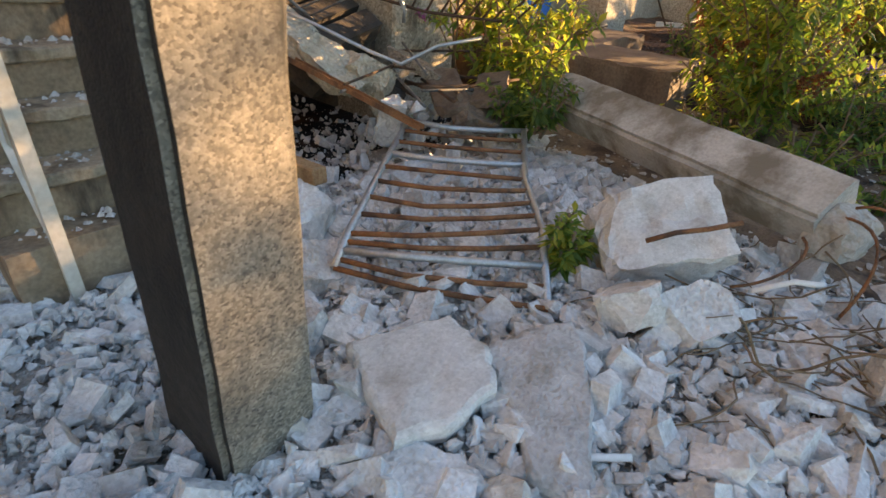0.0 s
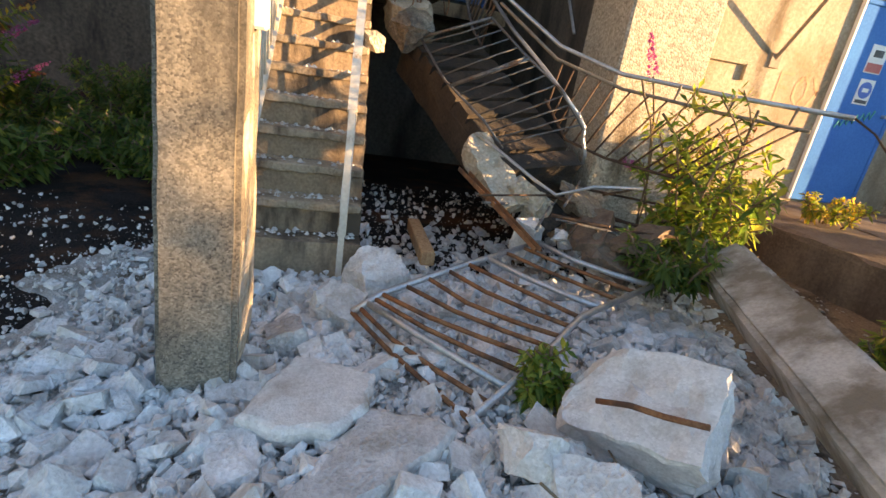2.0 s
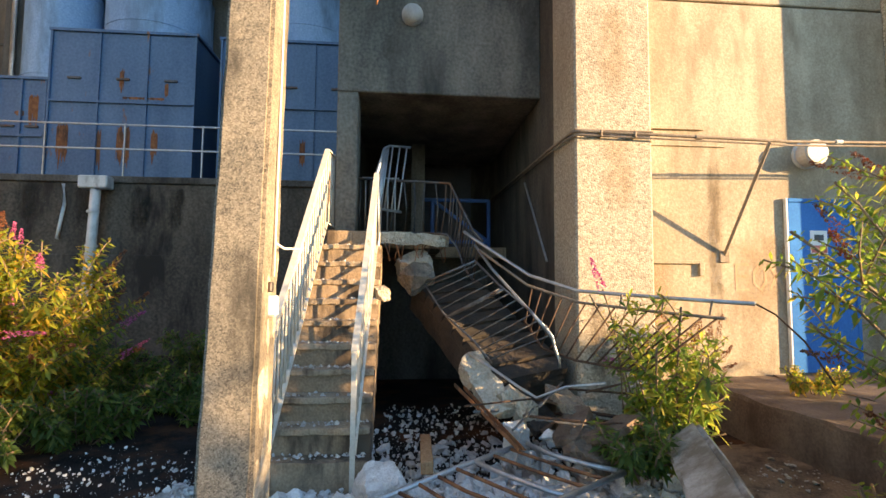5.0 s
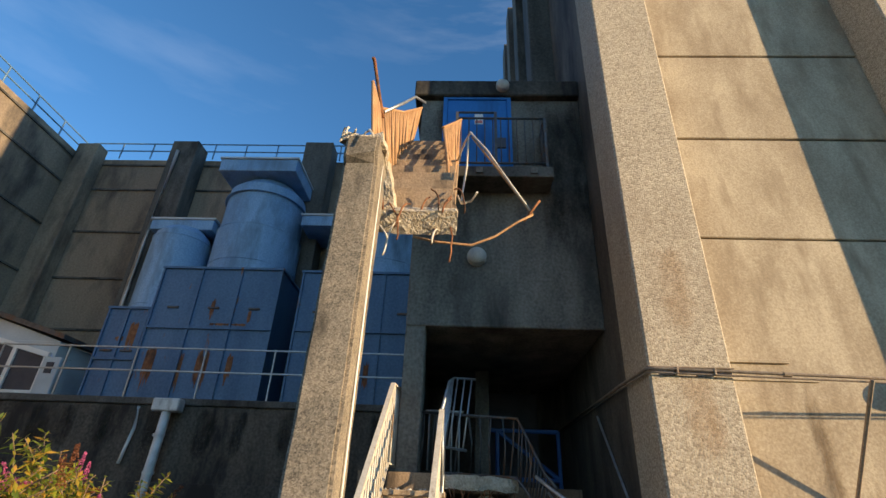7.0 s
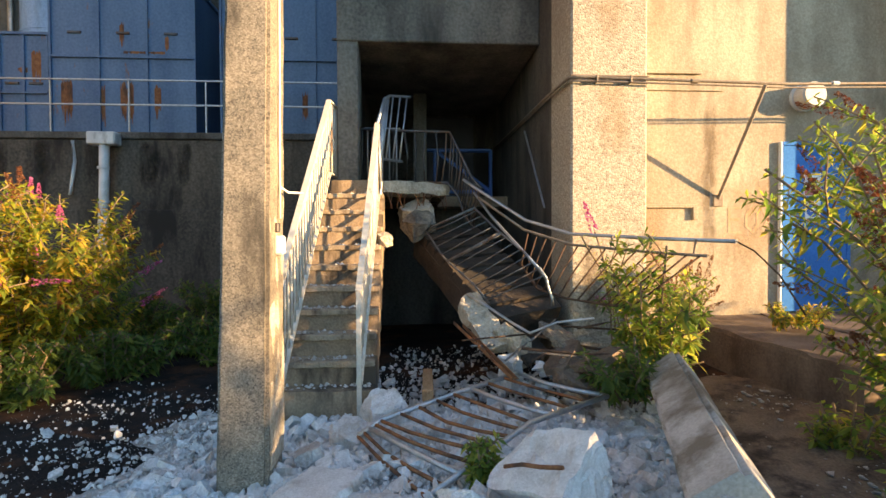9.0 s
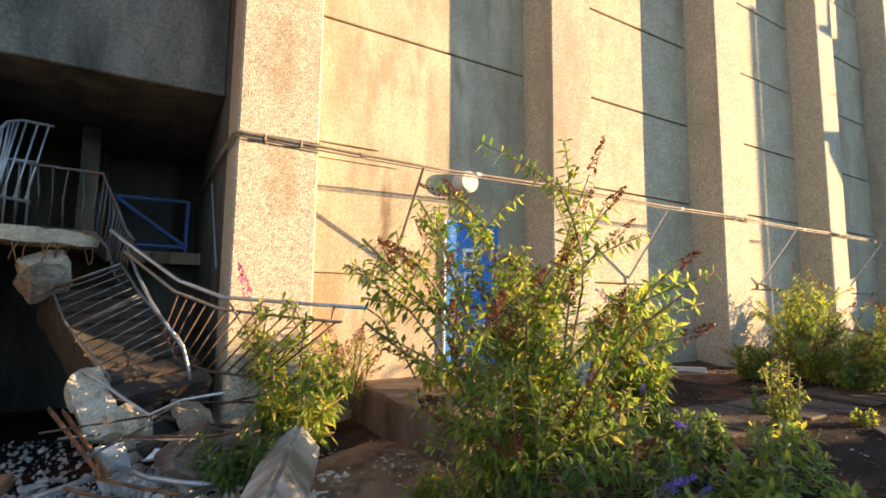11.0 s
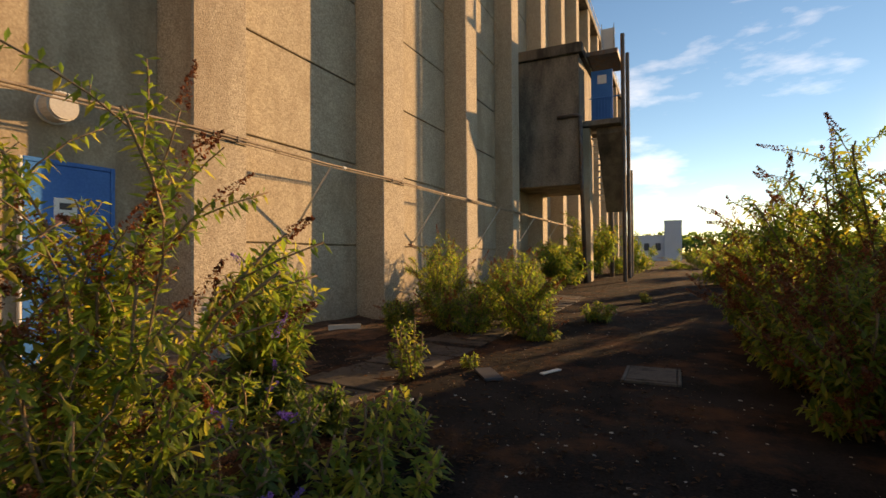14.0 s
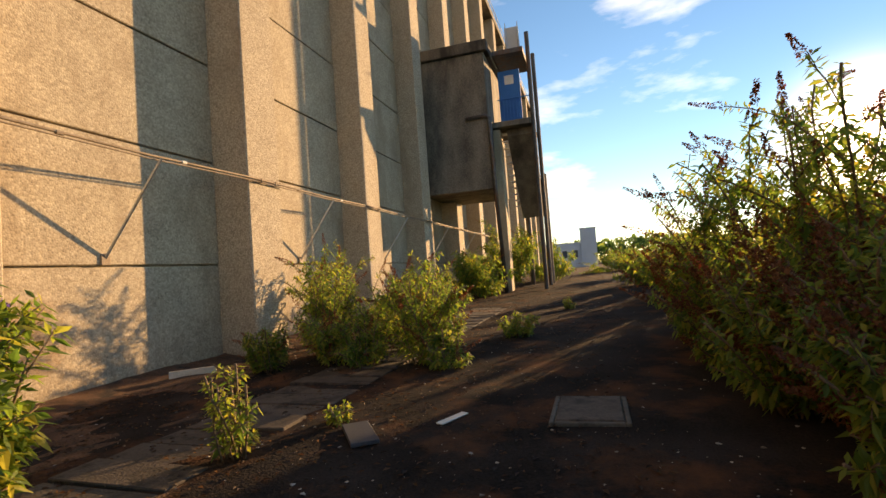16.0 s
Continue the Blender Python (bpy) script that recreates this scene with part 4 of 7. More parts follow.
        pts = [p + d * (0.07 + 0.006 * k) * q + Vector((0, 0, 0.03 * noise.noise(Vector((k, q, 0))))) for q in range(6)]
        tube(bm, pts, rng.uniform(0.008, 0.014), 5)
        part("bar", bm, OLDRUST if k % 4 else OLDSTEEL, e2)


DATUM = Vector((0.02, 0, -0.07))
fallen_rails()
DATUM = Vector((0, 0, 0))


def rusty_gate():
    e = thing("rusty_grille", "fallen grille of rusty bars in a galvanised frame on rubble", "grille")
    NL, NR, FL, FR = Vector((-0.78, 1.31, 0.22)), Vector((0.015, 1.77, 0.18)), Vector((-1.60, 2.64, 0.42)), Vector((-1.03, 3.22, 0.38))
    left = [NL, Vector((-0.86, 1.46, 0.30)), Vector((-1.21, 2.02, 0.37)), FL]
    right = [NR, Vector((-0.26, 2.16, 0.30)), Vector((-0.58, 2.5, 0.36)), FR]
    for nm, poly in (("frame_side", left), ("frame_side", right)):
        bm = bmesh.new()
        tube(bm, poly, 0.02, 6)
        part(nm, bm, GALV, e)

    def at(poly, t):
        t = min(t, 0.9999) * (len(poly) - 1)
        return poly[int(t)].lerp(poly[int(t) + 1], t - int(t))
    for i in range(13):
        t = i / 12
        a, b = at(left, t), at(right, t)
        galv = i in (2, 9, 12)
        rng = random.Random(i + 3)
        sag = Vector((rng.uniform(-0.03, 0.03), rng.uniform(-0.03, 0.03), rng.uniform(-0.05, 0.0)))
        bm = bmesh.new()
        tube(bm, [a, a.lerp(b, 0.35) + sag, a.lerp(b, 0.7) + sag * 0.7, b], 0.019 if galv else 0.013, 6)
        part("frame_rail" if galv else "rusty_bar", bm, GALV if galv else RUST, e)


rusty_gate()


def fallen_column():
    e = thing("fallen_column", "fallen square concrete column with bent rusty rebar at its broken end", "column")
    a, b = Vector((-1.05, 3.74, 0.535)), Vector((0.80, 3.03, 0.475))
    d = b - a
    bm = bmesh.new()
    g = box(bm, -0.15, 0.15, -0.14, 0.14, 0, d.length)
    bmesh.ops.subdivide_edges(bm, edges=[k for k in bm.edges if abs(k.verts[0].co.z - k.verts[1].co.z) > 1], cuts=24)
    bmesh.ops.bevel(bm, geom=[k for k in bm.edges if abs(k.verts[0].co.z - k.verts[1].co.z) > 0.03], offset=0.03, segments=2, affect="EDGES")
    for v in bm.verts:
        v.co += noise.noise_vector(v.co * 6) * 0.008
    m = Matrix.Translation(a) @ d.to_track_quat("Z", "Y").to_matrix().to_4x4() @ pose(0, 0, 0, 0, 0, 38)
    bmesh.ops.transform(bm, matrix=m, verts=bm.verts)
    part("shaft", bm, BEAM, e)
    angular_block("broken_end", (0.20, 0.24, 0.22), BEAM, e, pose(0.85, 3.0, 0.42, 0, 8, -25), amount=0.02, label="crumbled concrete end", seed=4)
    for i, (p0, p1, p2, p3) in enumerate((((0.8, 2.95, 0.5), (0.98, 2.78, 0.60), (1.02, 2.62, 0.46), (0.95, 2.52, 0.24)), 
                                          ((0.72, 2.88, 0.38), (0.8, 2.66, 0.42), (0.72, 2.5, 0.30), (0.55, 2.42, 0.24)), ((0.85, 2.95, 0.56), (0.98, 2.92, 0.66), (1.1, 2.9, 0.5), (1.02, 2.95, 0.36)))):
        bm = bmesh.new()
        P = [Vector(q) for q in (p0, p1, p2, p3)]
        pts = [P[0] * (1 - t) ** 3 + P[1] * 3 * t * (1 - t) ** 2 + P[2] * 3 * t * t * (1 - t) + P[3] * t ** 3 for t in [k / 10 for k in range(11)]]
        tube(bm, pts, 0.007, 6)
        part("rebar", bm, RUST, e)


fallen_column()


def rubble_blocks():
    for name, size, m, mat, lab, seed in (
            ("concrete_boulder", (0.30, 0.26, 0.24), pose(-1.42, 1.36, 0.22, 10, 12, 30), RUBBLE, "large pale boulder of broken concrete", 4),
            ("concrete_boulder", (0.24, 0.2, 0.18), pose(-1.05, 1.12, 0.18, 20, 12, 70), RUBBLE, "pale boulder of broken concrete beside the grille", 5),
            ("concrete_boulder", (0.2, 0.16, 0.16), pose(-0.78, 0.9, 0.13, 20, -12, 10), RUBBLE, "pale lump of broken concrete", 6),
            ("concrete_boulder", (0.26, 0.2, 0.12), pose(0.36, 1.95, 0.27, 30, -12, 60), RUBBLE, "angular pale lump of broken concrete", 7),
            ("concrete_boulder", (0.24, 0.22, 0.14), pose(0.15, 1.85, 0.26, -30, 22, 100), SLABMAT, "angular grey lump of broken concrete", 8),
            ("concrete_boulder", (0.3, 0.22, 0.2), pose(1.35, 2.75, 0.38, 10, 22, 50), RUBBLE, "large pale boulder beside the fallen column", 9),
            ("concrete_boulder", (0.22, 0.2, 0.16), pose(1.05, 2.1, 0.24, 30, 12, 20), RUBBLE, "pale lump of broken concrete", 10),
            ("concrete_boulder", (0.34, 0.3, 0.2), pose(1.55, 2.55, 0.25, 10, 2, 0), RUBBLE, "large pale boulder of broken concrete", 11),
            ("concrete_boulder", (0.3, 0.2, 0.18), pose(1.3, 3.55, 0.3, 10, 2, 30), RUBBLE, "pale block at the edge of the rubble", 12),
            ("concrete_slab", (0.5, 0.42, 0.1), pose(1.9, 3.4, 0.24, 4, 2, 60), SLABMAT, "flat pale concrete slab at the rubble's edge", 13),
            ("concrete_slab", (0.4, 0.3, 0.12), pose(-1.5, 3.0, 0.46, 24, 22, 60), LEDGE, "tilted broken slab under the tangled bars", 14),
            ("concrete_boulder", (0.15, 0.13, 0.30), pose(-1.85, 2.48, 0.42, 14, 12, 40), RUBBLE, "upright pale lump of concrete", 15)):
        e = thing(name, lab, "rubble", "rubble blocks")
        angular_block("chunk", [q * (1.12 if "boulder" in name else 0.97) for q in size], mat, e, m, seed=seed, cuts=7 if "boulder" in name else 9, amount=0.016 if "boulder" in name else 0.022, reach_at=(0.62, 0.9) if "boulder" in name else (0.70, 0.93))
    for outline, thick, tilt, mat, lab, seed in (
            (((-0.42, 1.06), (-0.22, 1.40), (0.0, 1.36), (0.13, 1.22), (0.11, 1.05), (0.01, 0.87), (-0.2, 0.95)), 0.10, (0.05, 0.10), SLABMAT, "smooth pale grey concrete slab fragment on the rubble", 1),
            (((-0.03, 1.36), (0.05, 1.56), (0.15, 1.68), (0.25, 1.60), (0.36, 1.42), (0.52, 1.14), (0.47, 1.06), (0.36, 1.06), (0.2, 1.2)), 0.13, (0.02, 0.16), RUBBLE, "rough pale concrete slab fragment on the rubble", 2),
            (((-0.1, 0.9), (0.16, 1.0), (0.3, 0.98), (0.2, 0.82), (0.02, 0.76)), 0.09, (0.0, 0.05), RUBBLE, "rough pale concrete fragment beneath a slab", 3)):
        e = thing("concrete_slab", lab, "rubble", "rubble blocks", at=(0, 0, 0))
        broken_plate("chunk", outline, thick, 0.22 if seed < 3 else 0.15, tilt, mat, e, seed)
    for size, m, mat, lab, seed in (
            ((0.50, 0.24, 0.06), pose(-1.60, 3.04, 0.56, 16, 20, -35), LEDGE, "tilted brown-stained slab lying on the rubble heap", 31),
            ((0.46, 0.28, 0.07), pose(-1.95, 3.12, 0.66, -14, 18, 10), COLUMN, "broken slab lying on the rubble heap", 32),
            ((0.50, 0.24, 0.06), pose(-1.40, 3.30, 0.58, 10, 12, -60), LEDGE, "brown broken slab under the climbing weed", 33),
            ((0.42, 0.30, 0.06), pose(-2.05, 2.80, 0.56, 16, 30, 40), DARKBROWN, "dark brown broken slab on the rubble heap", 34)):
        e = thing("concrete_slab", lab, "rubble", "rubble blocks", at=(0, 0, 0))
        angular_block("chunk", size, mat, e, m, seed=seed, cuts=6, amount=0.012, reach_at=(0.74, 0.93))
    e = thing("concrete_block", "large broken concrete block with a rusty bar across it", "rubble")
    angular_block("chunk", (0.54, 0.40, 0.28), SLABMAT, e, pose(0.06, 2.30, 0.37, 32, -14, 38), cuts=5, amount=0.022, seed=24, reach_at=(0.72, 0.92))
    bm = bmesh.new()
    tube(bm, [(0.08, 2.06, 0.45), (0.17, 2.13, 0.50), (0.27, 2.20, 0.53), (0.37, 2.28, 0.57)], 0.011)
    part("rebar", bm, RUST, e)
    for k, off in enumerate((0.0, 0.09)):
        e = thing("rusty_angle_bar", "rusty steel angle bar sticking out of the rubble", "steel bar", "rusty angle bars")
        bm = bmesh.new()
        a, b = Vector((-2.34, 2.0 + off, 0.78 - off * 0.3)), Vector((-1.53, 2.42 + off * 0.4, 0.44))
        q = Matrix.Translation(a) @ (b - a).to_track_quat("Z", "Y").to_matrix().to_4x4()
        box(bm, 0, 0.035, 0, 0.006, 0, (b - a).length, m=q)
        box(bm, 0, 0.006, 0.0062, 0.035, 0, (b - a).length, m=q)
        part("angle", bm, RUST, e)
    e = thing("concrete_lump", "pale buff lump of concrete lodged on the stair edge", "rubble")
    angular_block("chunk", (0.16, 0.13, 0.12), ROUGHEDGE, e, pose(-2.883, 1.396, 1.611, 10, 20, 30), seed=41, cuts=5, amount=0.010)
    e.location = (0, 0, 0)
    e = thing("timber_beam", "half-buried brown timber beam in the rubble", "beam")
    bm = bmesh.new()
    a, b = Vector((-2.6, 1.75, 0.22)), Vector((-1.65, 1.72, 0.28))
    box(bm, -0.05, 0.05, -0.05, 0.05, 0, (b - a).length, bevel=0.008, m=Matrix.Translation(a) @ (b - a).to_track_quat("Z", "Y").to_matrix().to_4x4())
    part("baulk", bm, RUSTTAN, e)
    rng = random.Random(12)
    for k in range(100):
        e = thing("dry_stalk", "dry brown stalk lying tangled on the rubble", "stalk", "dry stalks")
        bm = bmesh.new()
        p = Vector((rng.gauss(0.72, 0.30), rng.gauss(2.1, 0.25), 0.22))
        d = Vector((rng.uniform(-1, 1), rng.uniform(-1, 1), rng.uniform(0.0, 0.3)))
        pts = [p]
        for q in range(6):
            d = (d + Vector((rng.uniform(-0.5, 0.5), rng.uniform(-0.5, 0.5), rng.uniform(-0.35, 0.2)))).normalized()
            pts.append(pts[-1] + d * rng.uniform(0.04, 0.09))
            pts[-1].z = max(pts[-1].z, 0.17)
        tube(bm, pts, rng.uniform(0.003, 0.006), 4)
        part("stalk", bm, STEM, e)
    for k, (a, b, c) in enumerate((((0.5, 2.15, 0.36), (0.62, 2.28, 0.40), (0.72, 2.3, 0.42)), ((0.2, 1.02, 0.16), (0.32, 1.12, 0.19), (0.42, 1.2, 0.2)), ((1.2, 1.9, 0.24), (1.4, 2.0, 0.28), (1.5, 2.15, 0.26)))):
        e = thing("pale_offcut", "pale splintered offcut lying on the rubble", "offcut", "pale offcuts")
        bm = bmesh.new()
        tube(bm, [a, b, c], 0.014, 4)
        part("strip", bm, WHITE, e)


DATUM = Vector((0.13, 0.11, -0.02))
rubble_blocks()
DATUM = Vector((0, 0, 0))

# fixtures of the hall wall
def pipe_run():
    e = thing("pipe_run", "brown steel conduit running along the hall wall on struts", "pipe")
    for z, r in ((3.325, 0.017), (3.285, 0.010)):
        bm = bmesh.new()
        pts = [(-7.4, HALL_Y - 0.03, z + 0.1), (-3.3, HALL_Y - 0.05, z + 0.02), (PIL_X + 0.01, HALL_Y - 0.03, z), (PIL_X + 0.05, HALL_Y + 0.05, z)]
        y = HALL_Y + 2.4
        while y < 50:
            pts.append((PIL_X + 0.05, y, z - 0.03 + 0.012 * math.sin(y * 3.1)))
            pts.append((PIL_X + 0.05, y + 1.9, z))
            y += PITCH
        tube(bm, pts, r)
        part("conduit", bm, CABLE, e)
    for k, y in enumerate(PILASTERS[:10]):
        bm = bmesh.new()
        box(bm, PIL_X - 0.002, PIL_X + 0.022, y - 0.01, y + 0.85, 3.347, 3.362, bevel=0.004)
        part("cleat", bm, CABLE, e)
        for q in (0.25, 0.62):
            bm = bmesh.new()
            box(bm, PIL_X - 0.002, PIL_X + 0.072, y + q, y + q + 0.022, 3.27, 3.345, bevel=0.005)
            part("clip", bm, CABLE, e)
        yb, foot = (y + 2.53, 0.2) if k else (y + 2.10, 0.06)
        bm = bmesh.new()
        cyl(bm, (PIL_X + 0.10, yb, 3.26), (WALL_X + 0.01, yb - foot, 2.08), 0.02, sides=6)
        part("strut", bm, GALV if k else CABLE, e)
        bm = bmesh.new()
        box(bm, WALL_X + 0.008, WALL_X + 0.03, yb - foot - 0.06, yb - foot + 0.06, 2.0, 2.14, bevel=0.005)
        part("foot_plate", bm, CABLE, e)
        for q in (1.3, 2.9):
            bm = bmesh.new()
            cyl(bm, (PIL_X + 0.05, y + q, 3.30), (PIL_X + 0.05, y + q + 0.07, 3.30), 0.026, sides=8)
            part("coupling", bm, WHITE if k < 3 and q > 2 else CABLE, e)
    e = thing("surface_conduit", "thin conduit with a bracket fixed to the wall panel", "conduit")
    for nm, r in (("channel", (WALL_X + 0.01, WALL_X + 0.045, 4.3, 5.22, 3.60, 3.64)), ("channel", (WALL_X + 0.01, WALL_X + 0.03, 4.3, 5.5, 3.40, 3.415)), ("channel", (WALL_X + 0.01, WALL_X + 0.045, 4.3, 5.16, 1.98, 2.02)),
                  ("channel", (WALL_X + 0.01, WALL_X + 0.05, 5.12, 5.18, 1.84, 2.0))):
        bm = bmesh.new()
        box(bm, *r, bevel=0.004)
        part(nm, bm, CONCRETE, e)
    e = thing("wall_crack", "rusty vertical crack down the wall panel", "crack")
    bm = bmesh.new()
    rng = random.Random(3)
    tube(bm, [(WALL_X + 0.003, 5.42 + rng.uniform(-0.02, 0.02), 0.95 + 0.13 * i) for i in range(6)], 0.004, 4)
    part("crack", bm, RUST, e)
    e = thing("spray_scrawl", "faded orange spray-painted scrawl on the wall panel", "graffiti")
    x = WALL_X + 0.0115
    for y, shape in ((5.60, ((0.16, 0.30), (0.0, 0.30), (0.0, 0.0), (0.16, 0.0))), (5.61, ((0.0, 0.16), (0.12, 0.16))), (5.82, ((0.07, 0.3), (0.0, 0.2), (0.0, 0.08), (0.08, 0.0), (0.15, 0.1), (0.14, 0.24), (0.07, 0.3))), (6.02, ((0.0, 0.0), (0.08, 0.16), (0.0, 0.3))), (6.02, ((0.16, 0.3), (0.08, 0.16), (0.17, -0.02)))):
        bm = bmesh.new()
        pts = [Vector((x, y + u, 1.68 + v)) for u, v in shape]
        pairs = []
        for i, p in enumerate(pts):
            d = pts[min(i + 1, len(pts) - 1)] - pts[max(i - 1, 0)]
            w = Vector((1, 0, 0)).cross(d).normalized() * 0.018
            pairs.append((bm.verts.new(p - w), bm.verts.new(p + w)))
        for a, b in zip(pairs, pairs[1:]):
            bm.faces.new((a[0], b[0], b[1], a[1]))
        part("stroke", bm, ORANGESPRAY, e)


pipe_run()


def bulkhead(at, r=0.14, normal=(1, 0, 0), name="bulkhead_lamp", label="round white bulkhead lamp, unlit, on the concrete wall"):
    e = thing(name, label, "lamp", "bulkhead lamps")
    n = Vector(normal)
    p = Vector(at)
    bm = bmesh.new()
    cyl(bm, p, p + n * 0.06, r * 1.04, sides=20)
    part("base", bm, LAMPWHITE, e)
    bm = bmesh.new()
    bmesh.ops.create_uvsphere(bm, u_segments=20, v_segments=10, radius=r)
    for v in bm.verts:
        v.co.z = max(v.co.z, 0) * 0.75
    bmesh.ops.transform(bm, matrix=Matrix.Translation(p + n * 0.06) @ n.to_track_quat("Z", "Y").to_matrix().to_4x4(), verts=bm.verts)
    part("cover", bm, LAMPWHITE, e, smooth=True)
    return e


def hall_lamp():
    e = thing("bulkhead_lamp", "squat round white bulkhead lamp above the blue door", "lamp", "bulkhead lamps")
    bm = bmesh.new()
    cyl(bm, (WALL_X + 0.01, 6.53, 3.37), (WALL_X + 0.22, 6.53, 3.37), 0.155, sides=22)
    bmesh.ops.bevel(bm, geom=bm.edges[:], offset=0.02, segments=2, affect="EDGES")
    part("cover", bm, LAMPWHITE, e)
    bm = bmesh.new()
    cyl(bm, (WALL_X, 6.53, 3.37), (WALL_X + 0.05, 6.53, 3.37), 0.17, sides=22)
    part("base", bm, GREYMETAL, e)


DATUM = Vector((0, 0.0, -0.04))
hall_lamp()
DATUM = Vector((0, 0, 0))
bulkhead((BX, 1.70, 5.22), 0.135)
bulkhead((BX + 0.12, 2.12, 8.45), 0.11)


def wall_door():
    e = thing("door_1", "blue painted steel door with white frame edge and safety signs", "door", kind="structure")
    y0, y1, z0, z1 = 6.25, 7.09, 0.70, 2.74
    bm = bmesh.new()
    box(bm, WALL_X + 0.012, WALL_X + 0.055, y0, y1, z0, z1, bevel=0.008)
    part("door_leaf", bm, BLUE, e)
    for r in ((y0 - 0.03, y0 - 0.003, z0, z1 + 0.05), (y1 + 0.003, y1 + 0.05, z0, z1 + 0.05), (y0, y1, z1 + 0.003, z1 + 0.05)):
        bm = bmesh.new()
        box(bm, WALL_X + 0.012, WALL_X + 0.063, r[0], r[1], r[2], r[3], bevel=0.006)
        part("door_frame", bm, WHITE if r[0] < y0 else BLUE, e)
    x = WALL_X + 0.056
    for nm, mat, r in (("sign_plate", WHITE, (6.52, 6.74, 2.12, 2.40)), ("sign_plate", WHITE, (6.54, 6.74, 1.80, 2.06)), ("sign_bar", RED, (6.53, 6.73, 2.13, 2.22)), ("sign_bar", DARKSTEEL, (6.57, 6.69, 2.28, 2.35)), ("sign_bar", DARKSTEEL, (6.56, 6.72, 1.815, 1.85))):
        bm = bmesh.new()
        off = 0.002 if nm == "sign_plate" else 0.006
        box(bm, x + off, x + off + 0.003, *r)
        part(nm, bm, mat, e)
    bm = bmesh.new()
    cyl(bm, (x + 0.006, 6.64, 1.95), (x + 0.010, 6.64, 1.95), 0.085, sides=20)
    part("sign_disc", bm, SIGNBLUE, e)
    bm = bmesh.new()
    box(bm, x + 0.0105, x + 0.013, 6.60, 6.68, 1.93, 1.97)
    part("sign_mark", bm, WHITE, e)
    bm = bmesh.new()
    z = 1.56
    tube(bm, [(x + 0.004, 6.44 + 0.035 * i, z + 0.05 * (1 if i % 2 else -0.6) + 0.012 * i) for i in range(14)], 0.009, 4)
    part("spray_scrawl", bm, GREENSPRAY, e, "green spray-painted scrawl")
    bm = bmesh.new()
    cyl(bm, (x, 7.02, 1.72), (x + 0.05, 7.02, 1.72), 0.02)
    part("door_knob", bm, GALV, e)


wall_door()


# balcony and the broken upper flight
def balcony():
    e = thing("balcony", "concrete tower balcony with black steel railing", "balcony")
    # the slab's dark concrete puts the balcony's shade into its colour
    bm = bmesh.new()
    box(bm, BX + 0.003, -3.36, 1.30, 2.84, 6.38, 6.57, bevel=0.012)
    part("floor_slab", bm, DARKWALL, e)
    for y in (1.7, 2.5):
        bm = bmesh.new()
        box(bm, -3.7, -3.33, y, y + 0.1, 6.43, 6.53)
        part("drain_block", bm, GREY, e)
    rail_panel(e, [(-3.40, 1.40, 7.53), (-3.40, 2.76, 7.53)], [(-3.40, 1.40, 6.65), (-3.40, 2.76, 6.65)], 11, mat=DARKSTEEL, r=0.010)
    rail_panel(e, [(-3.40, 2.76, 7.53), (BX, 2.76, 7.53)], [(-3.40, 2.76, 6.65), (BX, 2.76, 6.65)], 6, mat=DARKSTEEL, r=0.010)
    for y, z in ((1.40, 7.65), (2.0, 7.65), (2.76, 7.53)):
        bm = bmesh.new()
        box(bm, -3.425, -3.38, y - 0.022, y + 0.022, 6.57, z)
        part("post", bm, DARKSTEEL, e)
    bm = bmesh.new()
    tube(bm, [(-3.40, 1.40, 7.65), (-3.40, 2.0, 7.65)], 0.018)
    part("handrail", bm, DARKSTEEL, e)
    bm = bmesh.new()
    box(bm, -3.44, -3.40, 1.98, 2.16, 6.95, 7.15, bevel=0.01)
    part("notice_plate", bm, DARK, e)
    d = thing("door_2", "blue steel door onto the tower balcony", "door", kind="structure")
    bm = bmesh.new()
    box(bm, BX + 0.003, BX + 0.05, 1.22, 2.22, 6.574, 8.26, bevel=0.008)
    part("door_leaf", bm, BLUE, d)
    for r in ((1.15, 1.217, 6.574, 8.31), (2.223, 2.29, 6.574, 8.31), (1.22, 2.22, 8.263, 8.31)):
        bm = bmesh.new()
        box(bm, BX + 0.003, BX + 0.07, *r)
        part("door_frame", bm, BLUE, d)
    bm = bmesh.new()
    box(bm, BX + 0.052, BX + 0.056, 1.68, 1.82, 7.72, 7.94)
    part("sign_plate", bm, WHITE, d)
    bm = bmesh.new()
    box(bm, BX + 0.058, BX + 0.061, 1.69, 1.81, 7.74, 7.80)
    part("sign_bar", bm, RED, d)


DATUM = Vector((0, -0.03, -0.04))
balcony()


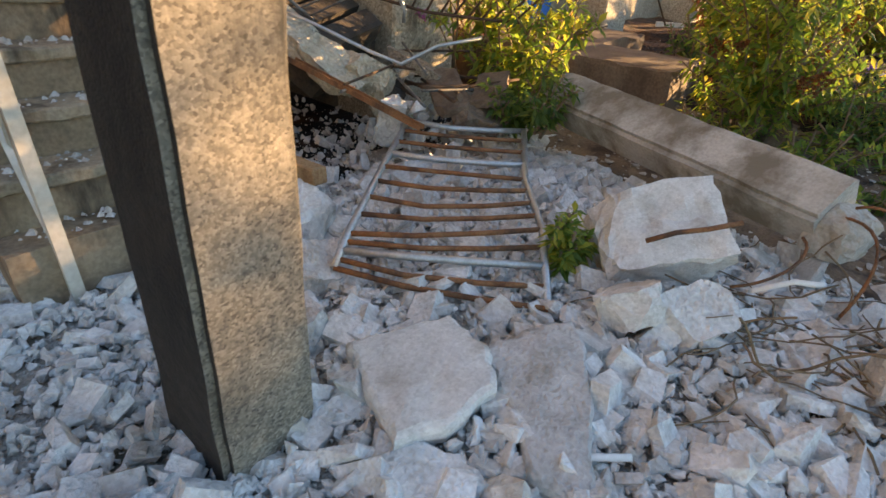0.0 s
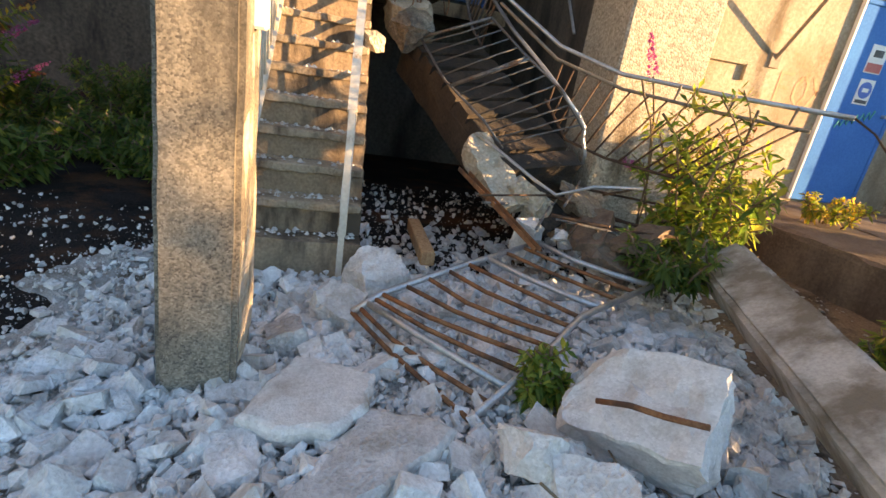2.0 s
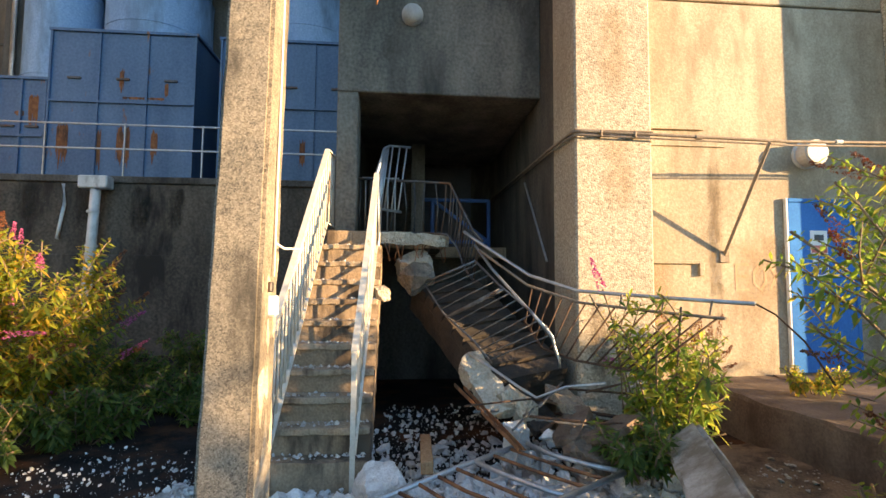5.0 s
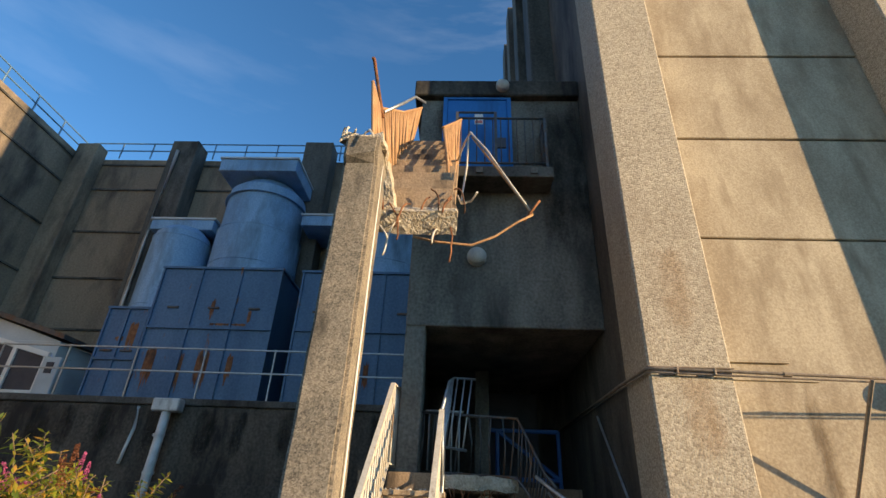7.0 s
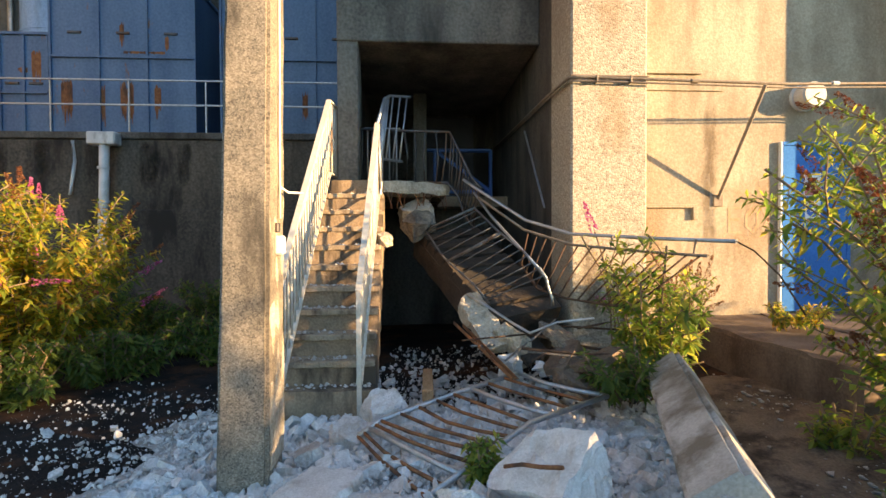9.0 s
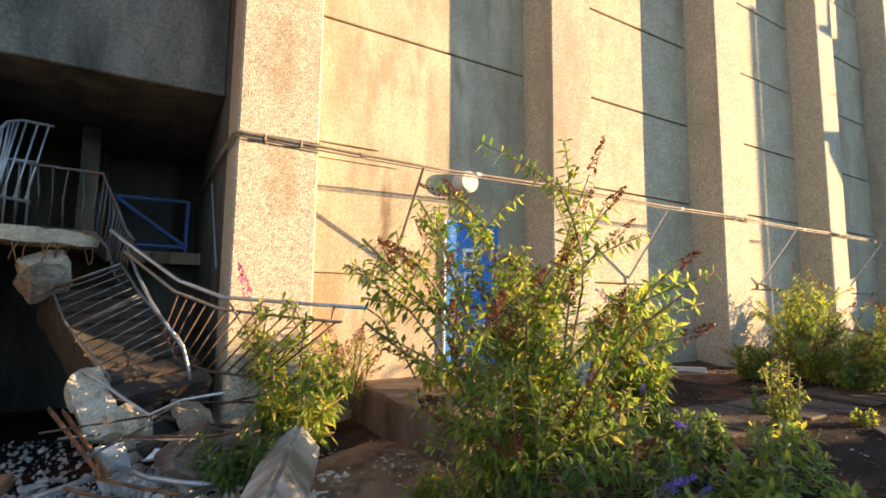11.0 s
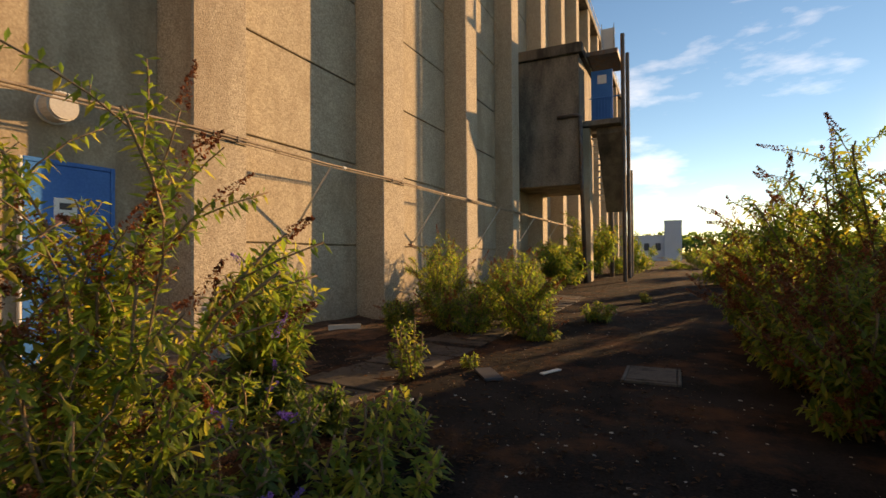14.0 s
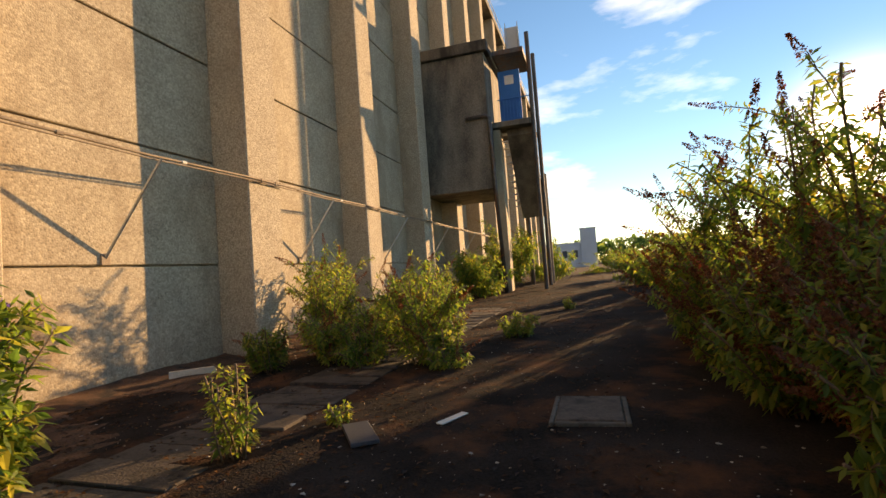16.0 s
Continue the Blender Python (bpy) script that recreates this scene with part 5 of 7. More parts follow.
def broken_flight():
    e = thing("broken_stair_flight", "snapped upper stair flight hanging from the balcony with torn rebar", "stairs")
    top, low, y0, y1 = Vector((-3.0, 0, 6.57)), Vector((-1.1, 0, 4.34)), 0.72, 1.44
    d = low - top
    bm = bmesh.new()
    g = box(bm, 0, d.length, y0, y1, -0.20, 0)
    bmesh.ops.subdivide_edges(bm, edges=bm.edges[:], cuts=10, use_grid_fill=True)
    for v in bm.verts:
        t = max(0, v.co.x - d.length + 0.25)
        v.co += noise.noise_vector(v.co * 7) * (0.006 + 0.35 * t)
    bmesh.ops.transform(bm, matrix=Matrix.Translation(top) @ Matrix.Rotation(math.atan2(-d.z, d.x), 4, "Y"), verts=bm.verts)
    part("waist_slab", bm, STEP, e)
    n = 9
    for i in range(n):
        bm = bmesh.new()
        p = top + d * (i / n)
        box(bm, p.x, p.x + 0.24, y0 + 0.02, y1 - 0.02, p.z - 0.26, p.z - 0.02)
        part("step", bm, STEP, e)
    bm = bmesh.new()
    box(bm, BX + 0.003, -2.99, y0, 1.297, 6.38, 6.566)
    part("top_landing", bm, GREY, e)
    angular_block("torn_end", (0.26, 0.78, 0.20), ROUGHEDGE, e, pose(-1.06, 1.08, 4.22, 0, 40, 0), cuts=4, amount=0.014, label="pale torn concrete edge", seed=3)
    angular_block("torn_end", (0.20, 0.22, 0.5), ROUGHEDGE, e, pose(-0.98, 0.80, 4.45, 10, 30, 0), cuts=4, amount=0.014, label="pale torn concrete edge", seed=5)
    rng = random.Random(9)
    for i in range(16):
        bm = bmesh.new()
        p = Vector((-0.98 + rng.uniform(-0.06, 0.06), rng.uniform(0.74, 1.46), rng.uniform(4.1, 4.55)))
        v = Vector((rng.uniform(0.1, 0.8), rng.uniform(-0.4, 0.4), rng.uniform(-0.4, 0.5)))
        pts = [p]
        for k in range(rng.randint(5, 9)):
            v = (v + Vector((rng.uniform(-0.25, 0.2), rng.uniform(-0.3, 0.3), -0.38))).normalized()
            pts.append(pts[-1] + v * 0.05)
        tube(bm, pts, 0.008, 5)
        part("rebar", bm, RUST if i % 5 else PALEPAINT, e)
    r = thing("torn_railing", "rust-streaked tan railing leaning along the broken flight", "railing", "torn railings")
    rail_panel(r, [(-1.26, 0.50, 6.12), (-1.5, 0.56, 5.95), (-2.2, 0.72, 6.55), (-2.95, 0.86, 7.35)], [(-1.15, 0.72, 4.35), (-1.6, 0.72, 4.85), (-2.3, 0.72, 5.6), (-2.95, 0.72, 6.5)], 32, r=0.019, mat=RUSTTAN, bar_mat=RUSTTAN, jitter=0.015, seed=4)
    bm = bmesh.new()
    tube(bm, [(-1.55, 0.60, 5.85), (-1.42, 0.54, 6.15), (-1.30, 0.48, 6.47), (-1.26, 0.47, 6.48)], 0.022)
    part("bent_post", bm, RUST, r)
    bm = bmesh.new()
    tube(bm, [(-1.60, 0.59, 5.98), (-2.2, 0.72, 6.72), (-2.6, 0.80, 7.22), (-3.0, 0.9, 7.5)], 0.02)
    part("handrail", bm, GALV, r)
    r = thing("torn_railing", "tan railing bent outward beside the broken flight", "railing", "torn railings")
    rail_panel(r, [(-1.85, 1.26, 5.98), (-2.35, 1.36, 6.5), (-2.98, 1.46, 7.15)], [(-1.45, 1.38, 4.62), (-1.95, 1.40, 5.1), (-2.4, 1.42, 5.65)], 16, r=0.018, mat=RUSTTAN, jitter=0.03, seed=6)
    for nm, pts, mat in (("handrail", [(-2.4, 1.36, 5.9), (-1.9, 1.45, 5.55), (-1.55, 1.52, 5.50), (-1.4, 1.58, 5.52), (-1.3, 1.75, 5.2), (-1.2, 1.92, 4.8), (-1.1, 2.12, 4.36)], PALEPAINT),
                         ("handrail", [(-1.4, 1.60, 5.45), (-1.28, 1.82, 5.0), (-1.14, 2.05, 4.5), (-1.1, 2.14, 4.32)], RUSTTAN),
                         ("bottom_rail", [(-1.1, 2.14, 4.32), (-1.1, 2.0, 4.24), (-1.08, 1.8, 4.08), (-1.06, 1.6, 3.98), (-1.05, 1.3, 4.0), (-1.05, 1.1, 4.05)], RUSTTAN),
                         ("tip", [(-1.12, 2.06, 4.26), (-1.05, 2.2, 4.44)], RUST),
                         ("post", [(-1.42, 1.56, 5.48), (-1.44, 1.55, 5.1), (-1.40, 1.5, 4.65), (-1.35, 1.55, 4.6)], PALEPAINT),
                         ("post", [(-1.75, 1.46, 4.95), (-1.6, 1.5, 4.75), (-1.35, 1.6, 4.62), (-1.2, 1.65, 4.62)], PALEPAINT)):
        bm = bmesh.new()
        tube(bm, pts, 0.011 if nm != "post" else 0.010, 6)
        part(nm, bm, mat, r)


DATUM = Vector((-0.08, -0.02, 0.0))
broken_flight()
DATUM = Vector((0, 0, 0))


def grime():
    deposit("damp_stain", BX + 0.004, 2.35, 3.40, 4.2, 8.25, SOOT, tower, "dark damp band down the concrete", True)
    deposit("damp_stain", BX + 0.005, 0.8, 1.5, 6.2, 8.2, SOOT, tower, "dark damp streak")
    x = WALL_X + 0.014
    for y0, y1, z0, z1, mat in ((5.15, 5.55, 0.5, 3.4, RUNOFF), (3.9, 5.1, 0.5, 2.1, OCHRE), (5.0, 6.9, 0.8, 2.4, OCHRE), (8.2, 10.0, 0.4, 1.7, OCHRE)):
        deposit("wall_stain", x, y0, y1, z0, z1, mat, hall, "patchy dirt washed down the concrete")
    for k, (a, b, z0, z1, mat) in enumerate(((0.05, 0.8, 3.4, 4.8, OCHRE), (0.1, 0.82, 2.2, 3.3, OCHRE), (0.02, 0.45, 0.4, 1.6, RUNOFF))):
        deposit("wall_stain", PIL_X + 0.006, HALL_Y + a, HALL_Y + b, z0, z1, mat, hall, "rusty bloom on the pebbledash")
    wall = bpy.data.objects["wall_retaining"]
    rng = random.Random(8)
    for k in range(9):
        y = -9 + 1.05 * k
        deposit("damp_stain", -9.794, y - rng.uniform(0.3, 0.8), y + rng.uniform(0.3, 0.8), rng.uniform(2.4, 2.9), 4.04, SOOT, wall, "black drip streaks")


grime()

# tanks behind the retaining wall
def tank(y, r, z0, z1, bands, label, x=-12.7):
    e = thing("storage_tank", label, "tank", "blue tanks", at=(x, y, z0))
    zb = bands[len(bands) // 2] - z0
    top = z1 - z0
    for nm, a, b, r0, r1 in (("shell", 0, zb, r, r), ("upper_shell", zb + 0.003, top - r * 0.3, r * 0.955, r * 0.94), ("shoulder", top - r * 0.3 + 0.003, top, r * 0.94, r * 0.66)):
        bm = bmesh.new()
        cyl(bm, (0, 0, a), (0, 0, b), r0, r1, sides=56)
        for f in bm.faces:
            f.smooth = len(f.verts) == 4
        for k in bm.edges:
            k.smooth = all(len(f.verts) == 4 for f in k.link_faces)
        part(nm, bm, TANKBLUE, e)
    for z in bands:
        bm = bmesh.new()
        cyl(bm, (0, 0, z - z0 - 0.01), (0, 0, z - z0 + 0.03), r + 0.015, sides=56)
        part("band", bm, TANKBLUE, e)
    return e


tank(-5.75, 1.42, 4.0, 12.3, (8.9, 10.2, 11.5), "tall faded blue cylindrical tank with welded bands")
tank(-8.35, 0.95, 4.0, 10.4, (7.4, 9.9), "slimmer faded blue cylindrical tank", x=-12.5)
tank(-1.35, 1.6, 4.0, 12.1, (8.9, 10.5), "tall faded blue cylindrical tank with welded bands")


def tank_ducts():
    for lab, rows in (("faded blue boxed walkway head above the tanks", ((-13.9, -11.3, -7.15, -4.4, 12.3, 12.8),)), ("faded blue box duct between the tanks", ((-13.9, -12.2, -9.55, -7.3, 10.4, 10.8),)), ("faded blue box duct between the tanks", ((-13.9, -12.2, -4.2, -2.8, 10.65, 11.05),))):
        e = thing("box_duct", lab, "duct", "box ducts")
        for r in rows:
            bm = bmesh.new()
            box(bm, *r, bevel=0.02)
            part("casing", bm, TANKBLUE, e)
            bm = bmesh.new()
            box(bm, r[0] - 0.03, r[1] + 0.04, r[2] - 0.04, r[3] + 0.04, r[5] + 0.003, r[5] + 0.07)
            part("lid", bm, GREYMETAL, e)
    e = thing("downpipe", "white rainwater downpipe on the back building", "pipe")
    bm = bmesh.new()
    tube(bm, [(-13.1, -10.2, 14.6), (-13.1, -10.25, 10), (-13.1, -10.2, 6.5)], 0.07)
    part("pipe", bm, PIPEWHITE, e)


tank_ducts()


def blue_box(y0, y1, z1, cols, rows, rusty, label, x0=-12.4, x1=-10.7, seed=0):
    k = 0.943
    y0, y1, z1 = 1.5 + (y0 - 1.5) * k, 1.5 + (y1 - 1.5) * k, 1.85 + (z1 - 1.85) * k
    rows = [1.85 + (z - 1.85) * k for z in rows]
    rusty = [(1.5 + (a - 1.5) * k, 1.5 + (b - 1.5) * k, 1.85 + (c - 1.85) * k, 1.85 + (d - 1.85) * k) for a, b, c, d in rusty]
    e = thing("sheet_enclosure", label, "enclosure", "blue enclosures")
    bm = bmesh.new()
    box(bm, x0, x1, y0, y1, 4.0, z1, bevel=0.01)
    part("body", bm, BOXBLUE, e)
    bm = bmesh.new()
    box(bm, x0 - 0.06, x1 + 0.06, y0 - 0.06, y1 + 0.06, z1 + 0.003, z1 + 0.07)
    part("top_flange", bm, BOXBLUE, e)
    w = (y1 - y0) / cols
    for i in range(cols + 1):
        bm = bmesh.new()
        box(bm, x1 - 0.01, x1 + 0.05, y0 + w * i - 0.025, y0 + w * i + 0.025, 4.0, z1)
        part("rib", bm, BOXBLUE, e)
    for z in rows:
        bm = bmesh.new()
        box(bm, x1 + 0.003, x1 + 0.07, y0, y1, z - 0.03, z + 0.03)
        part("rail", bm, BOXBLUE, e)
    rng = random.Random(seed)
    for (ya, yb, za, zb) in rusty:
        bm = bmesh.new()
        n = max(5, int((yb - ya) / 0.02))
        rows3 = []
        drift = 0.0
        for i in range(n + 1):
            u = i / n
            drift = drift * 0.6 + rng.uniform(-0.3, 0.3)
            y = ya + (yb - ya) * u
            rows3.append((bm.verts.new((x1 + 0.006, y, za + (zb - za) * min(0.6, abs(drift) + rng.uniform(0.0, 0.2)))), bm.verts.new((x1 + 0.006, y, zb - (zb - za) * min(0.3, abs(drift) * 0.4 + rng.uniform(0.0, 0.08))))))
        for p, q in zip(rows3, rows3[1:]):
            bm.faces.new((p[0], q[0], q[1], p[1]))
        part("rust_patch", bm, RUST, e, "flaking orange rust patch")
    for i in range(cols):
        bm = bmesh.new()
        yc = y0 + w * (i + 0.5)
        box(bm, x1 + 0.003, x1 + 0.05, yc - 0.16, yc + 0.16, z1 - 1.25, z1 - 1.2)
        part("louvre", bm, DARKSTEEL, e)
    return e


blue_box(-8.0, -4.2, 8.55, 3, (6.6,), ((-7.75, -7.45, 4.6, 6.1), (-6.75, -6.6, 4.5, 5.9), (-6.2, -5.85, 4.7, 6.0), (-5.3, -5.12, 4.8, 5.9), (-6.2, -6.08, 6.75, 7.6), (-6.1, -5.0, 6.68, 6.78), (-5.0, -4.9, 6.75, 7.2)), "large rusting blue sheet-steel enclosure on the upper yard", seed=1)
blue_box(-9.3, -8.07, 7.15, 2, (5.6,), ((-8.5, -8.25, 5.7, 6.8), (-8.85, -8.6, 6.1, 6.3)), "smaller rusting blue sheet-steel enclosure", seed=2)
blue_box(-3.5, 0.35, 8.5, 3, (6.6,), ((-2.7, -2.6, 6.7, 7.5), (-1.3, -1.15, 4.7, 5.8)), "large blue sheet-steel enclosure behind the column", seed=3)


def upper_yard_things():
    e = thing("yard_railing", "galvanised guard rail along the upper yard edge", "railing")
    for z in (4.92, 5.52):
        bm = bmesh.new()
        cyl(bm, (-9.95, -14.5, z), (-9.95, 0.6, z), 0.025, sides=6)
        part("rail", bm, GALV, e)
    for i in range(9):
        bm = bmesh.new()
        y = -14.3 + 1.83 * i
        cyl(bm, (-9.95, y, 4.2), (-9.95, y, 5.55), 0.025, sides=6)
        part("post", bm, GALV, e)
    e = thing("rainwater_pipe", "white rainwater pipe with hopper head on the retaining wall", "pipe")
    bm = bmesh.new()
    box(bm, -9.72, -9.40, -5.85, -5.2, 3.86, 4.16, bevel=0.03)
    part("hopper", bm, PIPEWHITE, e)
    bm = bmesh.new()
    tube(bm, [(-9.56, -5.52, 3.88), (-9.56, -5.55, 2.6), (-9.58, -5.62, 1.3), (-9.60, -5.66, 0.0)], 0.11, 10)
    part("pipe", bm, PIPEWHITE, e)
    for z in (1.6, 2.5, 3.3):
        bm = bmesh.new()
        cyl(bm, (-9.56, -5.55, z), (-9.56, -5.55, z + 0.06), 0.13, sides=10)
        part("collar", bm, PIPEWHITE, e)
    e = thing("lime_streak", "white lime streak down the retaining wall", "stain")
    bm = bmesh.new()
    tube(bm, [(-9.73, -6.35, 4.0), (-9.73, -6.3, 3.5), (-9.73, -6.38, 3.0), (-9.73, -6.42, 2.7)], 0.045, 4)
    part("streak", bm, WHITE, e)
    e = thing("site_cabin", "pale grey site cabin with a pitched roof and white window", "cabin")
    bm = bmesh.new()
    box(bm, -13.0, -10.9, -14.0, -9.95, 4.0, 5.9, bevel=0.01)
    part("wall", bm, GREYMETAL, e)
    bm = bmesh.new()
    vs = [bm.verts.new(p) for p in ((-10.7, -9.75, 5.92), (-10.7, -14.2, 7.2), (-13.2, -14.2, 7.2), (-13.2, -9.75, 5.92), (-10.7, -9.75, 6.06), (-10.7, -14.2, 7.34), (-13.2, -14.2, 7.34), (-13.2, -9.75, 6.06))]
    for f in ((0, 1, 2, 3), (4, 7, 6, 5), (0, 4, 5, 1), (1, 5, 6, 2), (2, 6, 7, 3), (3, 7, 4, 0)):
        bm.faces.new([vs[i] for i in f])
    part("roof", bm, DARKSTEEL, e)
    bm = bmesh.new()
    vs = [bm.verts.new(p) for p in ((-10.92, -9.96, 5.9), (-10.92, -14.0, 5.9), (-10.92, -14.0, 7.14))]
    bm.faces.new(vs)
    part("gable", bm, GREYMETAL, e)
    bm = bmesh.new()
    sill, rise = 4.5, lambda y: 5.46 + (-10.2 - y) * 0.243
    for ya, yb in ((-13.6, -13.5), (-11.2, -11.08), (-10.2, -10.07)):
        box(bm, -10.9, -10.82, ya, yb, sill, rise(yb))
    vs = [bm.verts.new((x, y, z)) for x in (-10.9, -10.80) for y, z in ((-13.6, rise(-13.6) - 0.02), (-10.07, rise(-10.07) - 0.02), (-10.07, rise(-10.07) + 0.12), (-13.6, rise(-13.6) + 0.12))]
    for f in ((0, 1, 2, 3), (7, 6, 5, 4), (0, 4, 5, 1), (1, 5, 6, 2), (2, 6, 7, 3), (3, 7, 4, 0)):
        bm.faces.new([vs[i] for i in f])
    box(bm, -10.9, -10.80, -13.6, -10.07, sill - 0.08, sill - 0.002)
    win = part("window", bm, WHITE, e)
    for ya, yb in ((-13.49, -11.21), (-11.07, -10.21)):
        bm = bmesh.new()
        vs = [bm.verts.new((x, y, z)) for x in (-10.89, -10.87) for y, z in ((ya, sill), (yb, sill), (yb, rise(yb) - 0.03), (ya, rise(ya) - 0.03))]
        for f in ((0, 1, 2, 3), (7, 6, 5, 4), (0, 4, 5, 1), (1, 5, 6, 2), (2, 6, 7, 3), (3, 7, 4, 0)):
            bm.faces.new([vs[i] for i in f])
        part("pane", bm, DARK, win)
    e = thing("electric_cabinet", "grey electric cabinet on the upper yard", "cabinet")
    bm = bmesh.new()
    box(bm, -10.9, -10.5, -9.9, -9.4, 4.0, 5.35, bevel=0.02)
    part("body", bm, GREYMETAL, e)
    bm = bmesh.new()
    box(bm, -10.5, -10.48, -9.75, -9.55, 4.9, 5.2)
    part("window", bm, DARK, e)
    e = thing("brick_pier", "low sunlit brick pier at the retaining wall", "pier", kind="structure")
    for r in range(9):
        for c in range(4):
            bm = bmesh.new()
            y = -12.2 + 0.235 * c + (0.11 if r % 2 else 0)
            box(bm, -9.68, -9.4, y, y + 0.222, 3.3 + 0.085 * r, 3.375 + 0.085 * r, bevel=0.006)
            part("brick", bm, BRICK, e)
    bm = bmesh.new()
    box(bm, -9.66, -9.42, -12.2, -11.2, -0.2, 4.05)
    part("core", bm, BACKWALL, e)


upper_yard_things()


# the far stair hut on the hall
def far_hut():
    hx, hy = -0.55, 22.6
    e = tagged(boxes("wall_far_tower", [(WALL_X + 0.02, hx, hy, hy + 3.4, 4.42, 9.35)], GREY, bevel=0.02), "grey weathered concrete tower projecting from the hall", "wall", kind="structure")
    tagged(boxes("far_tower_roof", [(WALL_X + 0.02, hx + 0.15, hy - 0.14, hy + 3.6, 9.354, 9.75)], DARKWALL, bevel=0.02), "dark concrete roof slab of the far tower", "roof", kind="structure")
    b = thing("steel_downpipe", "dark steel downpipe with offset branch on the far tower", "pipe")
    bm = bmesh.new()
    tube(bm, [(-1.35, hy - 0.06, 7.0), (-0.62, hy - 0.06, 7.02), (-0.5, hy - 0.06, 6.95), (-0.48, hy - 0.05, 4.4), (-0.42, hy + 0.3, 0.6)], 0.075, 8)
    part("pipe", bm, DARKSTEEL, b)
    s = thing("escape_stair", "steel-framed escape stair with blue door screen on the far tower", "stairs")
    for nm, r, mat in (("door_screen", (-0.35, 0.48, hy + 1.6, hy + 1.7, 7.15, 9.15), BLUE), ("platform", (-0.6, 0.85, hy + 0.7, hy + 3.0, 6.75, 6.95), GREY), ("sign_plate", (-0.1, 0.25, hy + 1.585, hy + 1.597, 8.6, 8.95), WHITE),
                       ("roof_platform", (-0.6, 0.75, hy + 0.9, hy + 3.0, 9.5, 9.68), DARKSTEEL), ("roof_screen", (0.1, 0.62, hy + 1.2, hy + 1.26, 9.7, 10.6), GREYMETAL), ("wall_strip", (-0.6, -0.3, hy + 0.8, hy + 1.4, 0.7, 6.7), CONCRETE)):
        bm = bmesh.new()
        box(bm, *r, bevel=0.01)
        part(nm, bm, mat, s)
    bm = bmesh.new()
    vs = [bm.verts.new(p) for p in ((-0.1, hy + 1.2, 6.75), (0.85, hy + 1.2, 6.75), (0.85, hy + 4.0, 3.9), (-0.1, hy + 4.0, 3.9), (-0.1, hy + 1.2, 6.5), (0.85, hy + 1.2, 6.5), (0.85, hy + 4.0, 3.65), (-0.1, hy + 4.0, 3.65))]
    for f in ((0, 3, 2, 1), (4, 5, 6, 7), (0, 1, 5, 4), (1, 2, 6, 5), (2, 3, 7, 6), (3, 0, 4, 7)):
        bm.faces.new([vs[i] for i in f])
    part("waist_slab", bm, GREY, s)
    for i in range(12):
        bm = bmesh.new()
        y, z = hy + 1.3 + 0.22 * i, 6.62 - 0.225 * i
        box(bm, -0.35, -0.12, y, y + 0.24, z, z + 0.04)
        part("tread", bm, GALV, s)
    for x, y, z1 in ((0.92, hy + 1.0, 10.2), (0.92, hy + 3.0, 10.2), (0.1, hy + 4.2, 5.2), (0.9, hy + 4.4, 5.5), (-0.1, hy + 5.5, 4.0)):
        bm = bmesh.new()
        cyl(bm, (x, y, 0.5), (x, y, z1), 0.08, sides=8)
        part("post", bm, DARKSTEEL, s)
    for x in (-0.3, -0.18, -0.06, 0.06, 0.18, 0.30, 0.42):
        bm = bmesh.new()
        cyl(bm, (x, hy + 1.45, 7.0), (x, hy + 1.45, 8.0), 0.015, sides=5)
        part("bar", bm, BLUE, s)
    bm = bmesh.new()
    cyl(bm, (-0.4, hy + 1.45, 8.0), (0.8, hy + 1.45, 8.0), 0.025, sides=6)
    part("rail", bm, BLUE, s)
    for k, (x, y) in enumerate(((0.15, hy + 1.1), (0.6, hy + 1.15))):
        bm = bmesh.new()
        cyl(bm, (x, y, 9.7), (x, y, 10.75), 0.05, 0.01, sides=4)
        part("finial", bm, GALV, s)
    for k in range(8):
        bm = bmesh.new()
        cyl(bm, (-0.5 + 0.17 * k, hy + 3.0, 9.7), (-0.5 + 0.17 * k, hy + 3.0, 10.55), 0.012, sides=5)
        part("bar", bm, GALV, s)


far_hut()


